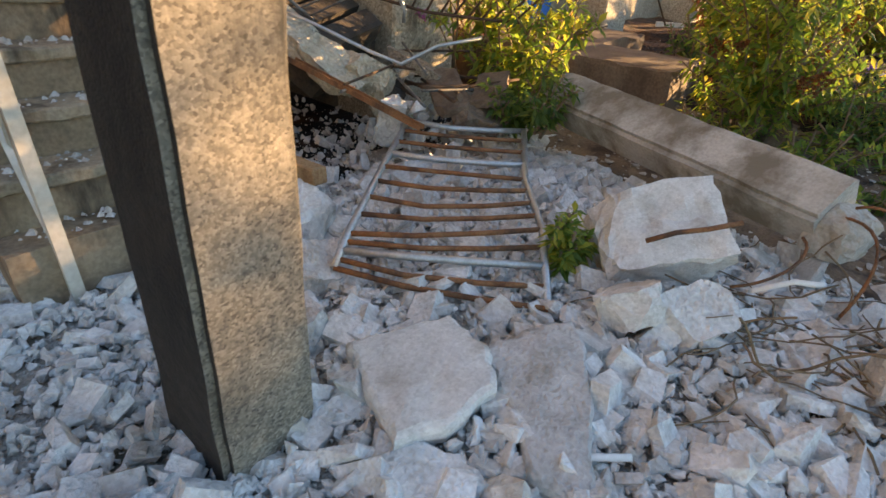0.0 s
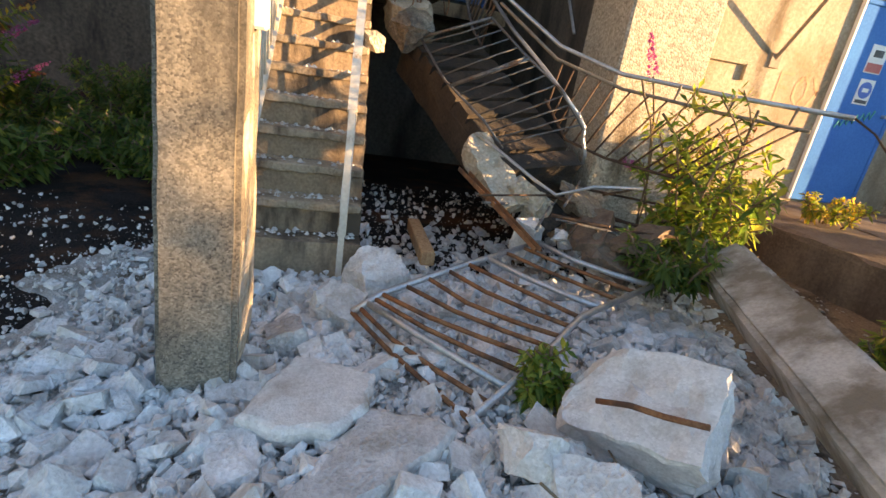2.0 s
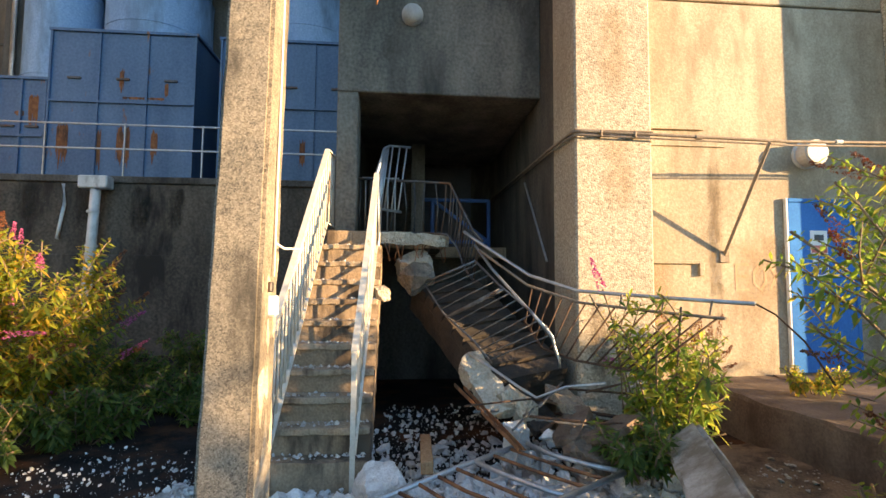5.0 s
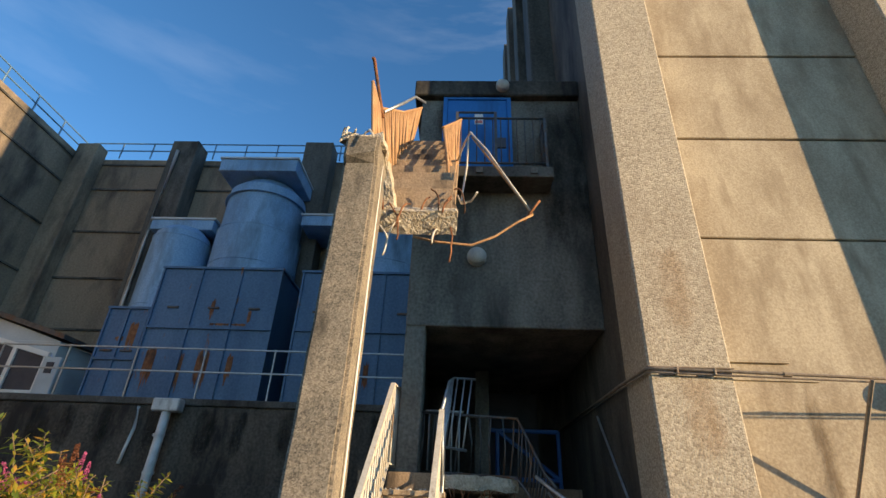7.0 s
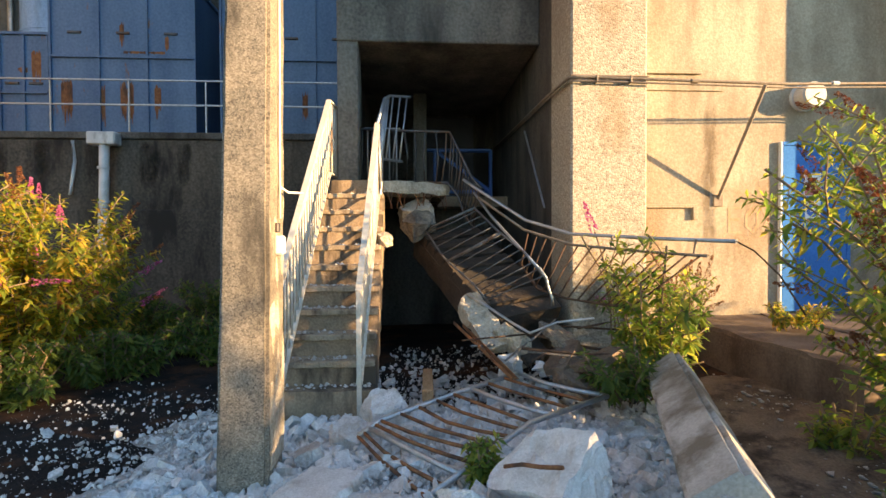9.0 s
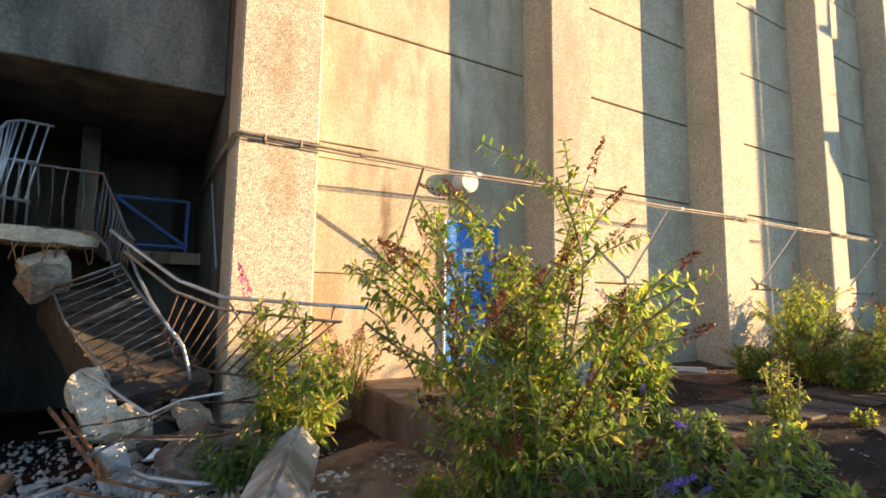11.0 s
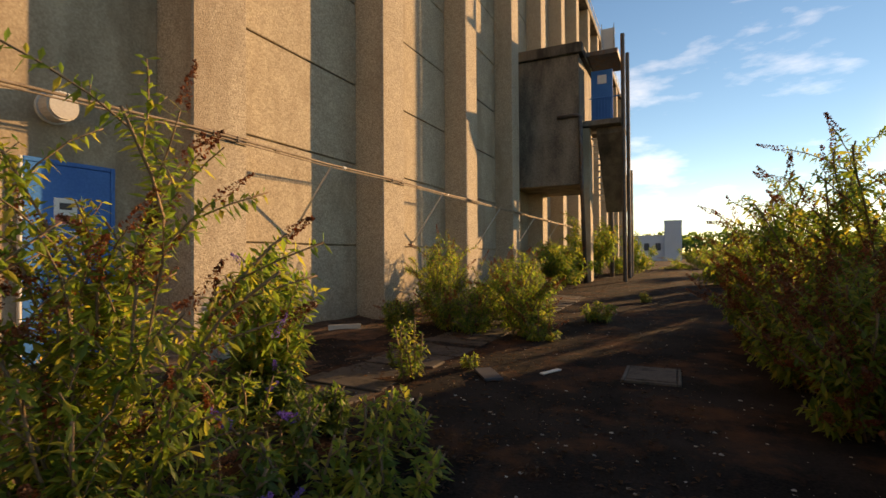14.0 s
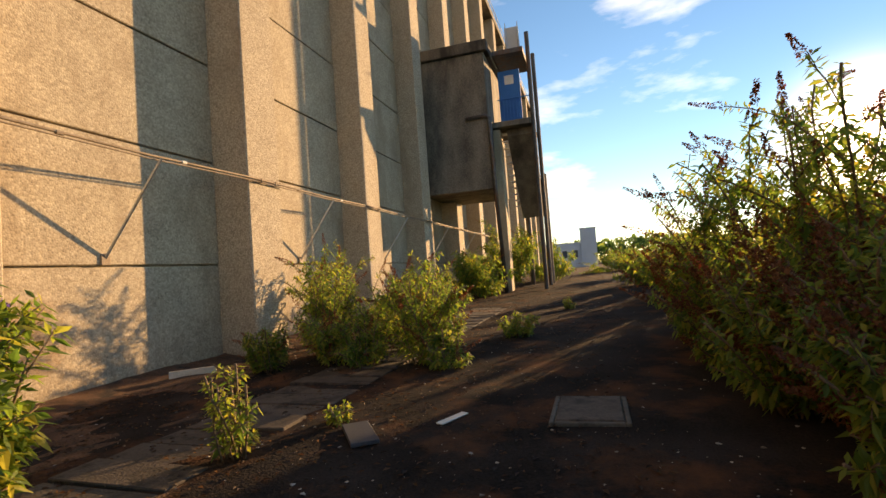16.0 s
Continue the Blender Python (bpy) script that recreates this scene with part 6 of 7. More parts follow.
# things in the distance
def distance():
    for x0, x1, z1, y, lab, wins in ((-5.5, 0.9, 4.6, 85, "low white industrial building in the distance", 4), (0.95, 3.3, 6.7, 84, "square white building block in the distance", 0), (-16, -6.0, 3.8, 90, "low pale industrial building in the distance", 3)):
        e = thing("distant_building", lab, "building", "distant buildings")
        bm = bmesh.new()
        box(bm, x0, x1, y, y + 9, 0.5, z1)
        part("wall", bm, FARWHITE, e)
        bm = bmesh.new()
        box(bm, x0 - 0.05, x1 + 0.05, y - 0.05, y + 9.05, z1 + 0.003, z1 + 0.1)
        part("roof", bm, GREYMETAL, e)
        for i in range(wins):
            bm = bmesh.new()
            w = (x1 - x0) / wins
            box(bm, x0 + w * (i + 0.25), x0 + w * (i + 0.7), y - 0.06, y - 0.01, z1 - 2.2, z1 - 1.1)
            part("window", bm, DARK, e)
    rng = random.Random(77)
    lv, lf = [], []
    for k in range(26000):
        a = rng.uniform(-1.5, 1.25)
        d = rng.uniform(150, 190)
        x, y = d * math.sin(a), d * math.cos(a)
        top = 6.0 + 3.5 * noise.noise(Vector((x * 0.03, y * 0.03, 0))) + 2.0 * noise.noise(Vector((x * 0.12, y * 0.12, 5)))
        z = 0.5 + top * rng.random() ** 0.6
        s = rng.uniform(0.5, 1.1)
        b = len(lv)
        for q in range(4):
            lv.append((x + rng.uniform(-s, s), y + rng.uniform(-s, s), z + rng.uniform(-s, s)))
        lf.extend([(b, b + 1, b + 2), (b, b + 2, b + 3)])
    me = bpy.data.meshes.new("tree_line")
    me.from_pydata(lv, [], lf)
    me.materials.append(LEAFDARK)
    tagged(new("tree_line", me), "dark wooded tree line along the horizon", "trees", kind="stuff")


distance()

# buddleia bushes
def bush(name, base, height, spread, stems, leaf_mat, flowers, label, seed, leaf=0.11, per=26, lean=(0, 0), sub=6, bloom=1.0, spike=1.0):
    rng = random.Random(seed)
    e = thing(name, label, "bush", at=base)
    sb = bmesh.new()
    lv, lf, fv, ff = [], [], {}, {}

    def add_leaf(p, d, side, size):
        up = Vector((0, 0, 1))
        out = (side + d * 0.35 + up * rng.uniform(-0.35, 0.25)).normalized()
        w = out.cross(up).normalized() if abs(out.z) < 0.95 else Vector((1, 0, 0))
        tw = Matrix.Rotation(rng.uniform(-0.8, 0.8), 3, out)
        w = tw @ w
        nrm = out.cross(w)
        s = size * rng.uniform(0.65, 1.25)
        b = len(lv)
        mid = p + out * s * 0.5 - up * s * 0.03
        tip = p + out * s - up * s * 0.22
        lv.extend([p, mid + w * s * 0.165 + nrm * s * 0.04, tip, mid - w * s * 0.165 + nrm * s * 0.04, mid])
        lf.extend([(b, b + 1, b + 4), (b + 1, b + 2, b + 4), (b, b + 4, b + 3), (b + 4, b + 2, b + 3)])

    def add_flower(p, d, kind):
        v, f = fv.setdefault(kind, []), ff.setdefault(kind, [])
        ln = rng.uniform(0.15, 0.30) * spike
        q = d.to_track_quat("Z", "Y")
        for i in range(130):
            t = rng.random()
            r = 0.03 * spike * (1 - t * 0.8)
            a = rng.uniform(0, 6.283)
            c = p + q @ Vector((r * math.cos(a), r * math.sin(a), t * ln))
            s = rng.uniform(0.006, 0.013) * spike
            b = len(v)
            o = [Vector((rng.uniform(-1, 1), rng.uniform(-1, 1), rng.uniform(-1, 1))) * s for _ in range(4)]
            v.extend([c + k for k in o])
            f.extend([(b, b + 1, b + 2), (b, b + 2, b + 3), (b, b + 3, b + 1), (b + 1, b + 3, b + 2)])

    def shoot(p, d, length, r, depth):
        seg = max(4, int(length / 0.11))
        pts = [p.copy()]
        d = d.normalized()
        way = Vector((d.x, d.y, 0))
        for i in range(seg):
            t = i / seg
            d = (d + Vector((rng.uniform(-1, 1), rng.uniform(-1, 1), rng.uniform(-0.7, 0.5))) * 0.13 + (way * 0.06 - Vector((0, 0, 0.05))) * t).normalized()
            p = p + d * (length / seg)
            p.z = max(p.z, 0.02)
            pts.append(p.copy())
        tube(sb, pts[::2] if len(pts) % 2 else pts[::2] + [pts[-1]], r, 4)
        turn = rng.uniform(0, 3.1)
        n_leaf = max(3, int(per * length))
        lo = 0.15 if depth == 0 else 0.0
        for i in range(n_leaf):
            t = lo + (1 - lo) * (i + rng.random()) / n_leaf
            q = pts[min(int(t * seg), seg)].lerp(pts[min(int(t * seg) + 1, seg)], (t * seg) % 1)
            turn += 1.57 + rng.uniform(-0.4, 0.4)
            side = Matrix.Rotation(turn, 3, d) @ d.orthogonal().normalized()
            sz = leaf * (1.15 - 0.4 * t)
            add_leaf(q, d, side, sz)
            add_leaf(q, d, -side, sz)
        if depth < 2:
            for _ in range(sub if depth == 0 else 1):
                i = rng.randint(max(1, seg // 5), seg - 1)
                a = rng.uniform(0, 6.283)
                dd = d * 0.7 + Vector((math.cos(a), math.sin(a), 0.35)) * 0.8
                shoot(pts[i], dd, min(0.7, length * rng.uniform(0.18, 0.34)), r * 0.6, depth + 1)
        if flowers and rng.random() < bloom * (1.0 if depth == 0 else 0.3):
            add_flower(pts[-1], (d + Vector((0, 0, rng.uniform(-0.3, 0.4)))).normalized(), rng.choice(flowers))

    for s in range(stems):
        a = rng.uniform(0, 6.283)
        rr = spread * math.sqrt(rng.random()) * 0.9
        o = Vector((math.cos(a), math.sin(a), 0)) * rr * rng.uniform(0.1, 0.5)
        h = height * math.sqrt(max(0.05, 1 - (rr / spread) ** 2 * 0.75)) * (rng.uniform(0.75, 0.95) if s % 3 else rng.uniform(0.35, 0.6))
        tip = Vector((math.cos(a) * rr + lean[0], math.sin(a) * rr + lean[1], h))
        shoot(o, (tip - o) + Vector((0, 0, 0.25 * h)), (tip - o).length, 0.009, 0)
    tagged(part("stem", sb, STEM, e), kind="stuff")
    me = bpy.data.meshes.new("foliage")
    me.from_pydata(lv, [], lf)
    me.materials.append(leaf_mat)
    fo = new("foliage", me)
    fo.parent = e
    tagged(fo, kind="stuff")
    for kind in fv:
        me = bpy.data.meshes.new("blossom")
        me.from_pydata(fv[kind], [], ff[kind])
        me.materials.append(kind)
        o = new("blossom", me)
        o.parent = e
        tagged(o, kind="stuff")
    return e


def on_ground(x, y, dz=-0.03):
    return (x, y, ground_z(x, y) + dz)


bush("buddleia_bush", on_ground(0.12, 5.02), 2.75, 0.85, 28, LEAF, [FLOWERBROWN], "large sunlit buddleia bush with spent brown flower spikes", 17, per=27, leaf=0.10, spike=1.2, bloom=0.6)
bush("buddleia_bush", on_ground(-3.8, -3.05), 3.05, 1.25, 40, LEAFGOLD, [FLOWERPINK, FLOWERBROWN], "golden autumn buddleia with pink flower spikes before the retaining wall", 5, per=24, leaf=0.14, bloom=0.32, spike=1.4)
bush("buddleia_bush", on_ground(-2.3, -3.9), 3.2, 1.4, 36, LEAFGOLD, [FLOWERPINK], "yellowing buddleia beside the retaining wall", 6, per=24, leaf=0.14, bloom=0.3, spike=1.4)
for k, (bx, by, hh, sp, st) in enumerate(((-4.6, -1.1, 0.75, 0.9, 22), (-5.2, -2.6, 0.9, 1.0, 22), (-5.8, -0.4, 0.7, 0.9, 20), (-4.3, -3.8, 0.9, 1.2, 24), (-7.2, -2.0, 1.0, 1.4, 24), (-3.1, -1.7, 0.7, 0.8, 20), (-2.3, -2.3, 0.7, 0.8, 20), (-3.9, -0.5, 0.6, 0.8, 20), (-6.4, -4.2, 1.0, 1.2, 20))):
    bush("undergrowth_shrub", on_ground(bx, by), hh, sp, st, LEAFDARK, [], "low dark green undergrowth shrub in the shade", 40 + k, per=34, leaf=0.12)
bush("buddleia_bush", on_ground(-0.75, 7.15), 1.5, 0.5, 18, LEAF, [FLOWERPURPLE], "small green buddleia with purple flowers at the wall foot", 7, per=26, leaf=0.15, bloom=0.15)
bush("weed_plant", on_ground(-0.6, 6.9), 0.5, 0.5, 16, LEAFDARK, [FLOWERPURPLE], "dark leafy weed with purple flowers beside the slabs", 8, per=30, leaf=0.10, bloom=0.06)
bush("weed_plant", on_ground(0.25, 6.7), 0.4, 0.4, 12, LEAFDARK, [], "low dark leafy weed between the concrete slabs", 9, per=30, leaf=0.10)
bush("weed_plant", on_ground(0.18, 8.25), 0.9, 0.36, 10, LEAF, [], "pale green upright weed growing through the asphalt", 10, per=24, leaf=0.075, sub=3)
bush("weed_plant", on_ground(-0.3, 8.7), 0.40, 0.15, 4, LEAF, [], "spindly green weed growing through the asphalt", 11, per=26, leaf=0.06)
bush("weed_plant", on_ground(0.55, 9.0), 0.32, 0.2, 4, LEAF, [], "spindly green weed growing through the asphalt", 12, per=26, leaf=0.06)
bush("weed_plant", on_ground(1.4, 13.0), 0.55, 0.35, 12, LEAF, [], "rounded sunlit weed clump on the yard", 13, per=34, leaf=0.08)
bush("weed_plant", on_ground(2.0, 17.0), 0.35, 0.2, 6, LEAF, [], "small sunlit weed on the yard", 14, per=30, leaf=0.07)
for k, (bx, by, hh, sp, st) in enumerate(((-1.9, 13.2, 2.0, 0.55, 18), (-1.25, 11.8, 1.75, 0.55, 20), (-0.75, 11.3, 0.9, 0.6, 20), (-0.15, 11.1, 1.0, 0.55, 20), (0.45, 11.3, 1.3, 0.65, 24), (0.85, 11.0, 0.6, 0.4, 14), (-1.5, 10.9, 0.8, 0.4, 14), (0.15, 12.4, 1.55, 0.7, 24), (-0.6, 12.9, 1.4, 0.7, 22), (-1.4, 17.5, 1.5, 1.0, 22), (-1.2, 21.5, 1.8, 1.3, 24), (-1.0, 26.0, 3.0, 1.6, 30), (0.4, 30.0, 2.2, 1.6, 24))):
    bush("buddleia_bush", on_ground(bx, by), hh, sp, st, LEAF, [FLOWERBROWN], "sunlit green buddleia growing along the hall wall", 60 + k, bloom=0.15, per=34 if by < 20 else 16, leaf=0.085 if by < 20 else 0.2)
for k, (bx, by, hh, sp, st) in enumerate(((3.95, 8.1, 1.2, 0.6, 26), (3.8, 9.3, 1.3, 0.6, 26), (3.85, 10.7, 1.35, 0.65, 26), (3.9, 12.3, 1.4, 0.7, 24), (4.9, 7.9, 1.7, 0.8, 26), (4.55, 9.8, 3.0, 1.05, 40), (5.7, 9.4, 2.5, 1.0, 30), (4.2, 11.6, 2.35, 1.0, 34), (6.4, 11.5, 3.0, 1.3, 30), (4.35, 6.9, 1.4, 0.7, 24), (4.15, 8.7, 1.5, 0.7, 24), (4.7, 15, 1.7, 1.2, 34), (4.6, 18.5, 1.6, 1.3, 30), (4.7, 23, 1.5, 1.6, 30), (6.8, 6.5, 2.0, 1.3, 26), (7.2, 14.5, 2.4, 1.6, 26), (8.0, 19, 2.2, 2.2, 26), (8.5, 9.0, 2.4, 1.6, 24), (6.2, 31, 1.7, 2.6, 28), (4.3, 40, 1.6, 3.0, 26))):
    bush("buddleia_bush", on_ground(bx, by), hh, sp, st, LEAF, [FLOWERBROWN], "tall backlit buddleia bush along the yard's open side", 20 + k, per=32 if by < 13 else 18, leaf=0.10 if by < 13 else 0.19, sub=5, spike=1.3, bloom=0.6)
# hedge row added only to keep the low sun off the yard
for k, (bx, by) in enumerate(((8.5, 13.0), (9.5, 17.5), (10, 22), (11, 27), (12, 33), (14, 41), (10, 9.5))):
    bush("sun_blocking_shrub", on_ground(bx, by), 3.1, 2.6, 26, LEAFDARK, [], "dense dark hedge shrub added to block low sun over the yard", 130 + k, per=14, leaf=0.30, sub=7)
for k, (bx, by, hh, sp, st, fl) in enumerate(((0.55, 4.55, 0.45, 0.5, 16, 1), (0.75, 5.3, 0.55, 0.55, 18, 1), (-0.35, 4.55, 0.4, 0.4, 12, 0), (1.05, 4.9, 0.35, 0.45, 12, 0), (0.0, 4.75, 0.5, 0.4, 14, 0), (-0.9, 6.5, 0.6, 0.4, 14, 0), (-0.25, 6.3, 0.6, 0.45, 16, 0), (1.0, 6.35, 0.5, 0.5, 18, 0), (1.35, 5.9, 0.4, 0.5, 16, 0), (0.5, 6.0, 0.55, 0.5, 18, 1), (0.55, 4.1, 0.4, 0.4, 14, 1), (1.5, 5.2, 0.4, 0.45, 16, 0), (0.9, 5.75, 0.5, 0.5, 18, 0), (1.15, 4.4, 0.35, 0.4, 14, 0))):
    bush("weed_plant", on_ground(bx, by), hh * 1.15, sp * 1.1, max(7, int(st * 0.6)), LEAFDARK if k % 4 == 1 else LEAF, [FLOWERPURPLE] if fl else [], "low leafy weed spreading round the buddleia's foot", 90 + k, per=22, leaf=0.10, sub=3, bloom=0.08)
bush("climbing_weed", (-1.5, 3.85, 0.35), 1.35, 0.55, 15, LEAF, [], "leafy green climbing weed over the fallen column's end", 80, per=17, leaf=0.13)
bush("climbing_weed", (-1.15, 3.45, 0.3), 0.6, 0.5, 14, LEAFDARK, [], "dark leafy weed beside the fallen column", 81, per=30, leaf=0.10)
bush("climbing_weed", (-0.10, 2.10, 0.16), 0.32, 0.14, 6, LEAF, [], "small yellow-green weed beside the grille", 82, per=34, leaf=0.08)
bush("buddleia_bush", (-2.0, 3.8, 0.45), 1.85, 0.45, 3, LEAF, [FLOWERPINK], "slender buddleia with pink flower spikes by the pilaster", 83, per=10, leaf=0.09, spike=1.4, bloom=0.4, sub=2)
bush("buddleia_bush", (-2.6, 4.8, 0.45), 1.0, 0.5, 8, LEAF, [FLOWERBROWN], "thin dry buddleia at the platform", 84, per=14, leaf=0.07)
bush("climbing_weed", (-2.1, 5.6, 0.68), 0.35, 0.5, 10, LEAFGOLD, [], "low reddish weed on the platform", 85, per=24, leaf=0.07)

# things on the ground
def ground_things():
    e = thing("manhole_cover", "rectangular concrete inspection cover set in the yard", "cover")
    z = ground_z(2.45, 9.4)
    bm = bmesh.new()
    box(bm, 2.22, 2.71, 9.08, 9.74, z - 0.03, z + 0.03, bevel=0.012)
    part("plate", bm, COVER, e)
    for r in ((2.18, 2.217, 9.04, 9.78), (2.713, 2.75, 9.04, 9.78), (2.22, 2.71, 9.04, 9.077), (2.22, 2.71, 9.743, 9.78)):
        bm = bmesh.new()
        box(bm, *r, z - 0.03, z + 0.022, bevel=0.006)
        part("frame", bm, DARKWALL, e)
    for nm, lab, c, sz, rz, mat in (("litter_strip", "white plastic strip lying on the yard", (1.43, 9.15), (0.07, 0.32, 0.012), -24, WHITE),
                                    ("timber_stick", "pale timber stick lying at the wall foot", (-2.45, 10.6), (0.035, 0.55, 0.10), -45, PALEPAINT),
                                    ("metal_plate", "dark metal channel lying on the yard", (0.85, 8.7), (0.20, 0.5, 0.03), 35, DARK),
                                    ("litter_strip", "small white scrap on the yard", (0.5, 7.6), (0.05, 0.09, 0.01), 15, WHITE)):
        e = thing(nm, lab, "litter")
        bm = bmesh.new()
        zz = ground_z(*c)
        box(bm, -sz[0] / 2, sz[0] / 2, -sz[1] / 2, sz[1] / 2, 0, sz[2], bevel=0.004, m=pose(c[0], c[1], zz + 0.005, 0, 0, rz))
        part("piece", bm, mat, e)
    # channel covers
    e = thing("channel_covers", "row of dusty concrete channel cover slabs along the yard", "paving", kind="structure")
    rng = random.Random(6)
    for i in range(34):
        y = 5.9 + 0.36 * i
        for x0 in (-0.75,):
            bm = bmesh.new()
            x = x0 + 0.5 * math.sin((y - 6) * 0.08)
            zz = ground_z(x + 0.3, y + 0.15)
            box(bm, -0.48, 0.48, -0.172, 0.172, -0.06, 0.03, bevel=0.008, m=pose(x + 0.3, y + 0.17, zz + rng.uniform(-0.028, -0.006), rng.uniform(-1.5, 1.5), rng.uniform(-1.5, 1.5), rng.uniform(-2, 2)))
            part("cover_slab", bm, COVER, e)
    # open channel beside the platform, spanned by thin bars
    e = thing("channel_grating", "pale steel bars spanning an open channel beside the platform", "grating")
    for i in range(9):
        bm = bmesh.new()
        x = -0.45 + 0.085 * i
        y = 4.92 - 0.3 * i / 9
        zz = ground_z(x, y) + 0.02
        box(bm, x, x + 0.022, y - 0.1, y + 0.1, zz, zz + 0.02)
        part("bar", bm, PALEPAINT, e)


ground_things()


# rubble stones
def stone_template(rng, n=15):
    """A lump of broken concrete: a hull round blunt corners of a skewed block."""
    bm = bmesh.new()
    h = Vector((1.0, rng.uniform(0.7, 1.0), rng.uniform(0.5, 0.8)))
    for _ in range(n):
        v = Vector((rng.gauss(0, 1), rng.gauss(0, 1), rng.gauss(0, 1))).normalized()
        c = max(abs(v.x), abs(v.y), abs(v.z))
        v = v.lerp(v / c, 0.6) * rng.uniform(0.82, 1.0)
        bm.verts.new((v.x * h.x, v.y * h.y, v.z * h.z))
    r = bmesh.ops.convex_hull(bm, input=bm.verts)
    bmesh.ops.delete(bm, geom=[g for g in r["geom_interior"] if isinstance(g, bmesh.types.BMVert)], context="VERTS")
    return bm


def rubble_density(x, y):
    d = math.hypot((x + 0.2) / 2.7, (y - 2.0) / (2.7 if y > 2 else 2.2))
    k = max(0, 1.25 - d)
    if y > 1.35 and x < -1.35:
        k *= max(0.30, 1 + (x + 1.35) * 1.6)
    if -1.7 < y < 0.9 and -2.9 < x < 2.6:
        k += 0.08 * min(1, (y + 1.7) / 1.2, (2.6 - x) / 1.2, (x + 2.9) / 0.8) + 0.12 * noise.noise(Vector((x * 1.3, y * 1.3, 7)))
    past = y - (3.62 - 0.40 * (x + 1.05))
    if past > 0 and x > -1.3:
        k *= max(0.12, 1 - past * 2.2)
    return max(0, min(1, k * 1.6))


def bed_z(x, y):
    k = rubble_density(x, y) - 0.30 + 0.3 * noise.noise(Vector((x * 1.7, y * 1.7, 4)))
    return ground_z(x, y) + (min(0.04, 0.10 * k) if k > 0 else 0.6 * k) + 0.005 * noise.noise(Vector((x * 9, y * 9, 0)))


def lie_z(x, y):
    return max(bed_z(x, y), ground_z(x, y))


def soil_z(x, y):
    past = y - (3.50 - 0.40 * (x + 1.05))
    rim = min(past * 1.1, (1.75 - x) * 0.8, (x + 2.2) * 1.2, (5.6 - y) * 0.7)
    lift = min(0.07, 0.12 * rim) + 0.04 * noise.noise(Vector((x * 1.8, y * 1.8, 9))) + 0.016 * noise.noise(Vector((x * 8, y * 8, 3)))
    return ground_z(x, y) + (lift if lift > 0 else lift * 3)


def soil():
    xs, ys = [-2.2 + 0.06 * i for i in range(70)], [2.7 + 0.06 * i for i in range(51)]
    verts = []
    for y in ys:
        for x in xs:
            verts.append((x, y, soil_z(x, y)))
    w = len(xs)
    me = bpy.data.meshes.new("soil_patch")
    me.from_pydata(verts, [], [(j * w + i, j * w + i + 1, (j + 1) * w + i + 1, (j + 1) * w + i) for j in range(len(ys) - 1) for i in range(w - 1)])
    me.materials.append(SOIL)
    me.polygons.foreach_set("use_smooth", [True] * len(me.polygons))
    tagged(new("soil_patch", me), "brown crumbly soil beside the fallen column", "soil", kind="stuff")


soil()


def wall_foot_drift():
    """Brown litter banked against the hall wall and spread over the cover slabs' edges."""
    xs, ys = [-3.12 + 0.12 * i for i in range(30)], [7.4 + 0.2 * i for i in range(60)]
    verts = []
    for y in ys:
        for x in xs:
            bank = 0.10 * math.exp(-(x + 3.12) / 0.45) + 0.05 * noise.noise(Vector((x * 1.3, y * 0.9, 21))) + 0.018 * noise.noise(Vector((x * 6, y * 6, 2))) - 0.012
            verts.append((x, y, ground_z(x, y) + (bank if bank > 0 else bank * 3)))
    w = len(xs)
    me = bpy.data.meshes.new("litter_drift")
    me.from_pydata(verts, [], [(j * w + i, j * w + i + 1, (j + 1) * w + i + 1, (j + 1) * w + i) for j in range(len(ys) - 1) for i in range(w - 1)])
    me.materials.append(LITTER)
    me.polygons.foreach_set("use_smooth", [True] * len(me.polygons))
    tagged(new("litter_drift", me), "reddish-brown leaf litter and moss banked along the wall foot", "leaf litter", kind="stuff")


wall_foot_drift()


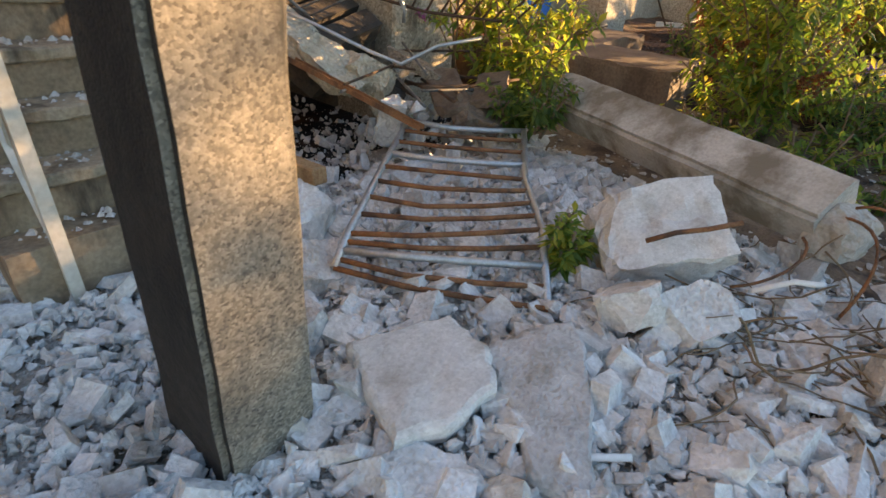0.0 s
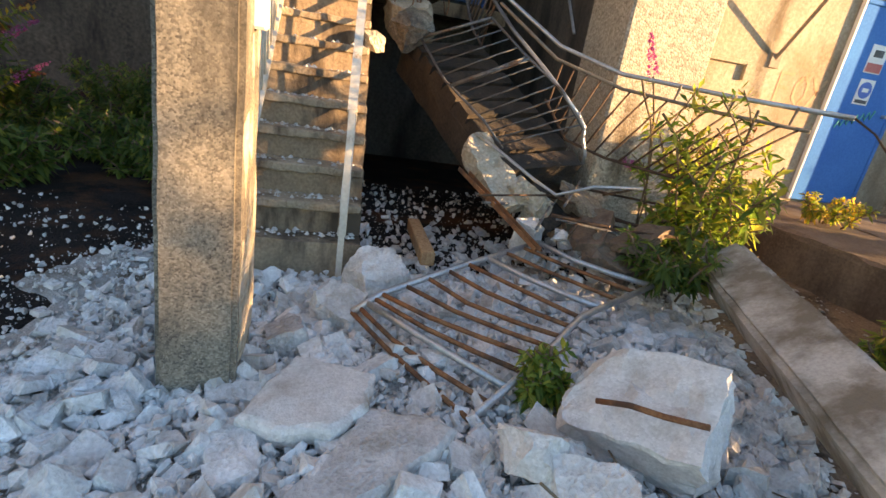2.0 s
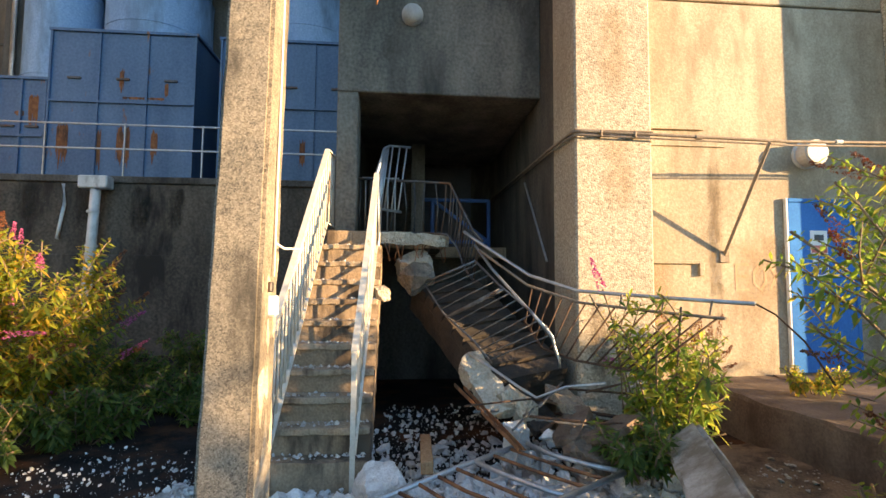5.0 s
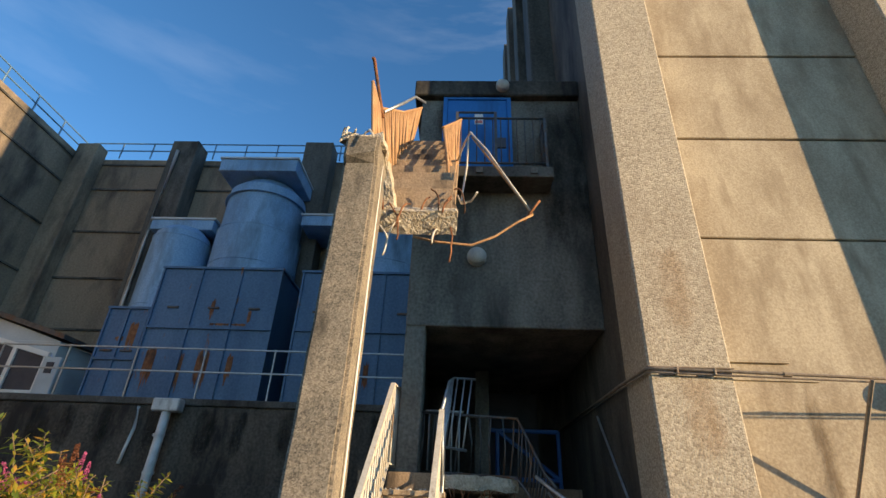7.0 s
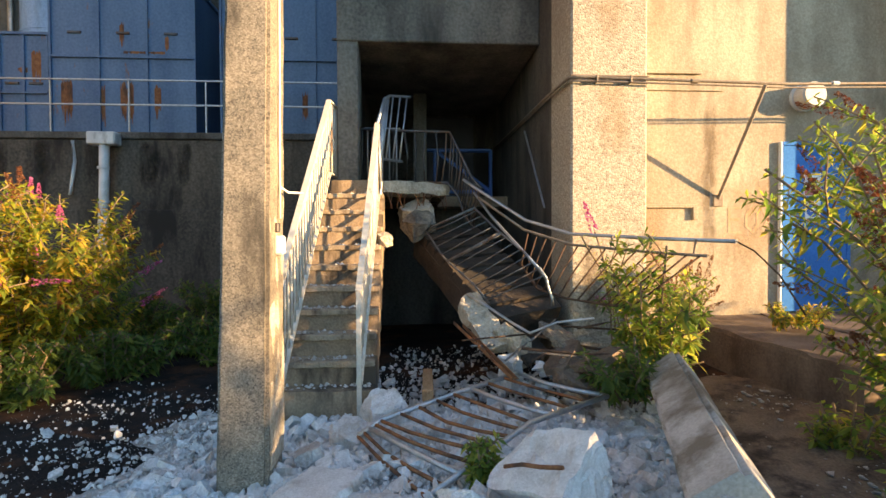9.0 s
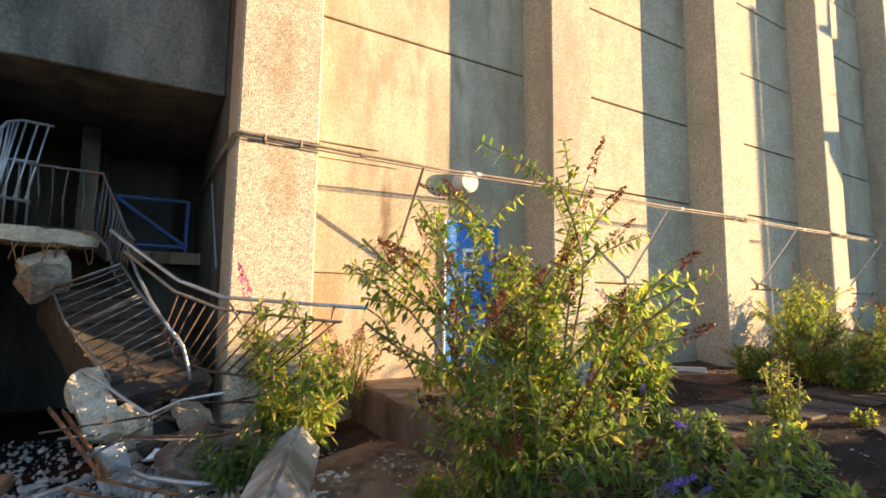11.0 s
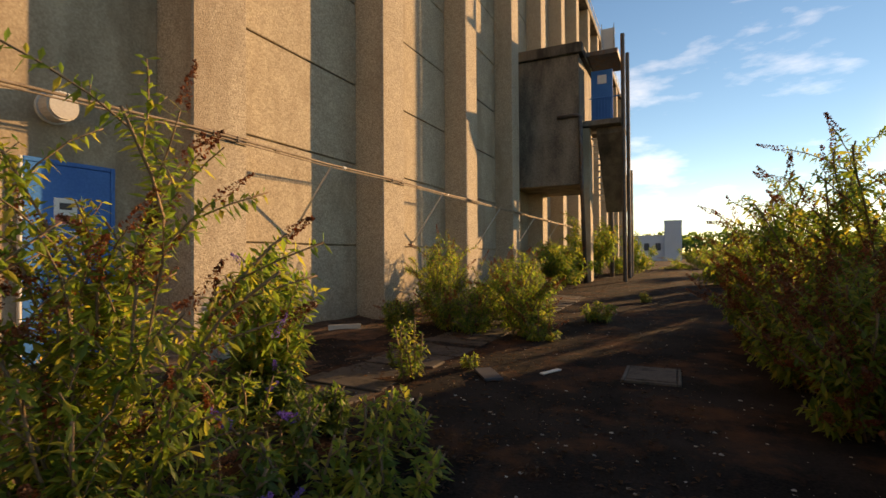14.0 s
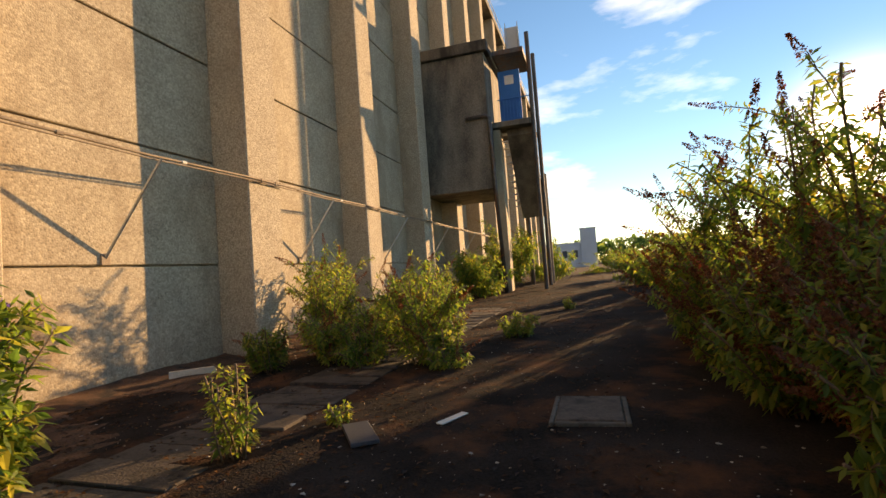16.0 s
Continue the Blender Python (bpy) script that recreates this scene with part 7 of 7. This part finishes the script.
def rubble():
    e = thing("rubble_pile", "pile of pale broken concrete rubble and grit", "rubble")
    rng = random.Random(15)
    temps = []
    for _ in range(14):
        temps.append(mesh_of("stone", stone_template(rng), RUBBLE))
    bed, xs, ys = [], [-4.9 + 0.07 * i for i in range(117)], [-2.2 + 0.07 * i for i in range(100)]
    for y in ys:
        for x in xs:
            bed.append((x, y, bed_z(x, y)))
    w = len(xs)
    me = bpy.data.meshes.new("dust_bed")
    me.from_pydata(bed, [], [(j * w + i, j * w + i + 1, (j + 1) * w + i + 1, (j + 1) * w + i) for j in range(len(ys) - 1) for i in range(w - 1)])
    me.materials.append(DUST)
    tagged(new("dust_bed", me), kind="stuff").parent = e
    n = 0
    spots = []
    while n < 300:
        heap = n >= 225
        x, y = (rng.gauss(-1.75, 0.32), rng.gauss(2.95, 0.30)) if heap else (rng.uniform(-2.6, 2.2), rng.uniform(-0.4, 4.2))
        if not heap and rng.random() > rubble_density(x, y):
            continue
        s = (0.034 + 0.085 * rng.random() ** 2.0) * (0.85 if x < -0.7 else 1) * (0.7 if y < 0.3 else 1)
        if not heap and any((x - a) ** 2 + (y - b) ** 2 < (s + r) ** 2 * 0.6 for a, b, r in spots):
            continue
        spots.append((x, y, s))
        rise = 0.42 * math.exp(-((x + 1.75) / 0.42) ** 2 - ((y - 2.95) / 0.40) ** 2) * rng.random() ** 0.5 if heap else 0.0
        ob = new("stone", temps[rng.randrange(14)])
        ob.parent = e
        ob.matrix_basis = pose(x, y, lie_z(x, y) + rise + s * 0.35, rng.uniform(0, 360), rng.uniform(0, 360), rng.uniform(0, 360)) @ Matrix.Diagonal((s * rng.uniform(0.8, 1.4), s, s * rng.uniform(0.7, 1.0), 1))
        n += 1
    # the small stuff, one mesh
    tv = []
    for _ in range(10):
        b = stone_template(rng, 11)
        b.verts.index_update()
        tv.append((np.array([v.co for v in b.verts]), [[v.index for v in f.verts] for f in b.faces]))
        b.free()
    V, F, off, m = [], [], 0, 0
    tries = 0
    while m < 46000 and tries < 400000:
        tries += 1
        x, y = rng.uniform(-4.6, 3.0), rng.uniform(-2.6, 4.6)
        dn = rubble_density(x, y)
        thin = 0.11 * min(1, max(0, 1.3 - math.hypot((x + 0.4) / 2.4, (y + 0.3) / 1.8) + 0.5 * noise.noise(Vector((x, y, 2)))))
        if 1.4 < y < 3.3 and x < -1.6:
            thin = 0.07
        if rng.random() > max(dn, thin):
            continue
        s = 0.005 + 0.040 * rng.random() ** 4.2
        if y < 0.4 and x < -0.2 and dn < 0.5:
            s *= 0.6
        pts, fs = tv[rng.randrange(10)]
        R = np.array(Euler((rng.uniform(0, 6.28), rng.uniform(0, 6.28), rng.uniform(0, 6.28))).to_matrix())
        q = pts @ R.T * s + np.array((x, y, lie_z(x, y) + s * rng.uniform(0.1, 0.9) + 0.02 * dn * rng.random()))
        V.append(q)
        F.extend([[i + off for i in f] for f in fs])
        off += len(pts)
        m += 1
    # flat broken pieces lying through the pile
    shards = []
    for _ in range(8):
        b = bmesh.new()
        for u in (-1, 1):
            for v in (-1, 1):
                for w in (-1, 1):
                    b.verts.new((u * rng.uniform(0.6, 1.1), v * rng.uniform(0.45, 0.85), w * rng.uniform(0.22, 0.42)))
        for _ in range(4):
            a = rng.uniform(0, 6.28)
            b.verts.new((math.cos(a) * 1.05, math.sin(a) * 0.8, rng.uniform(-0.25, 0.25)))
        r = bmesh.ops.convex_hull(b, input=b.verts)
        bmesh.ops.delete(b, geom=[g for g in r["geom_interior"] if isinstance(g, bmesh.types.BMVert)], context="VERTS")
        b.verts.index_update()
        shards.append((np.array([v.co for v in b.verts]), [[v.index for v in f.verts] for f in b.faces]))
        b.free()
    m = 0
    while m < 2600:
        x, y = rng.uniform(-3.4, 2.6), rng.uniform(-1.4, 4.3)
        dn = rubble_density(x, y)
        if rng.random() > dn ** 1.4:
            continue
        s = 0.022 + 0.062 * rng.random() ** 2.2
        if y < 0.4 and dn < 0.55:
            s *= 0.6
        pts, fs = shards[rng.randrange(8)]
        R = np.array(Euler((rng.gauss(0, 0.45), rng.gauss(0, 0.45), rng.uniform(0, 6.28))).to_matrix())
        V.append(pts @ R.T * s + np.array((x, y, lie_z(x, y) + s * rng.uniform(0.15, 0.55) + 0.02 * dn)))
        F.extend([[i + off for i in f] for f in fs])
        off += len(pts)
        m += 1
    me = bpy.data.meshes.new("grit")
    me.from_pydata(np.concatenate(V).tolist(), [], F)
    me.materials.append(RUBBLE)
    g = new("grit", me)
    g.parent = e
    tagged(g, kind="stuff")
    # scraps scattered over the yard
    V, F, off = [], [], 0
    for _ in range(1700):
        x, y = rng.uniform(-2.3, 4.2), rng.uniform(4.0, 9) if rng.random() < 0.45 else rng.uniform(4.2, 22)
        s = 0.004 + (0.03 if y < 6 else 0.016) * rng.random() ** 4
        pts, fs = tv[rng.randrange(10)]
        V.append(pts * s * np.array((1, 1, 0.5)) + np.array((x, y, ground_z(x, y) + s * 0.3)))
        F.extend([[i + off for i in f] for f in fs])
        off += len(pts)
    for _ in range(1500):
        x, y = rng.uniform(-1.6, 1.5), rng.uniform(3.1, 5.3)
        if y < 3.45 - 0.40 * (x + 1.05) or rng.random() > 0.35 + 0.9 * noise.noise(Vector((x * 2, y * 2, 5))):
            continue
        s = 0.006 + 0.035 * rng.random() ** 3.5
        pts, fs = tv[rng.randrange(10)]
        V.append(pts * s * np.array((1, 1, 0.7)) + np.array((x, y, max(soil_z(x, y), ground_z(x, y)) + s * 0.3)))
        F.extend([[i + off for i in f] for f in fs])
        off += len(pts)
    me = bpy.data.meshes.new("yard_grit")
    me.from_pydata(np.concatenate(V).tolist(), [], F)
    me.materials.append(DUST)
    tagged(new("yard_grit", me), "pale grit scattered over the yard", "grit", kind="stuff")
    V, F, off = [], [], 0
    for _ in range(15000):
        x, y = (-2.6 + 5.6 * rng.random() ** 1.6, 6.5 + 30 * rng.random() ** 1.6) if rng.random() < 0.75 else (rng.uniform(-1.6, 1.6), rng.uniform(3.6, 7.0))
        s = rng.uniform(0.012, 0.034)
        z = ground_z(x, y)
        b = len(V)
        a = rng.uniform(0, 6.28)
        c, t = math.cos(a) * s, math.sin(a) * s
        V.extend([(x - c, y - t, z + 0.01), (x + t * 0.4, y - c * 0.4, z + 0.02), (x + c, y + t, z + 0.012), (x - t * 0.4, y + c * 0.4, z + 0.015)])
        F.append((b, b + 1, b + 2, b + 3))
    me = bpy.data.meshes.new("dead_leaves")
    me.from_pydata(V, [], F)
    me.materials.append(DEADLEAF)
    tagged(new("dead_leaves", me), "brown dead leaves gathered along the wall foot", "leaves", kind="stuff")


rubble()
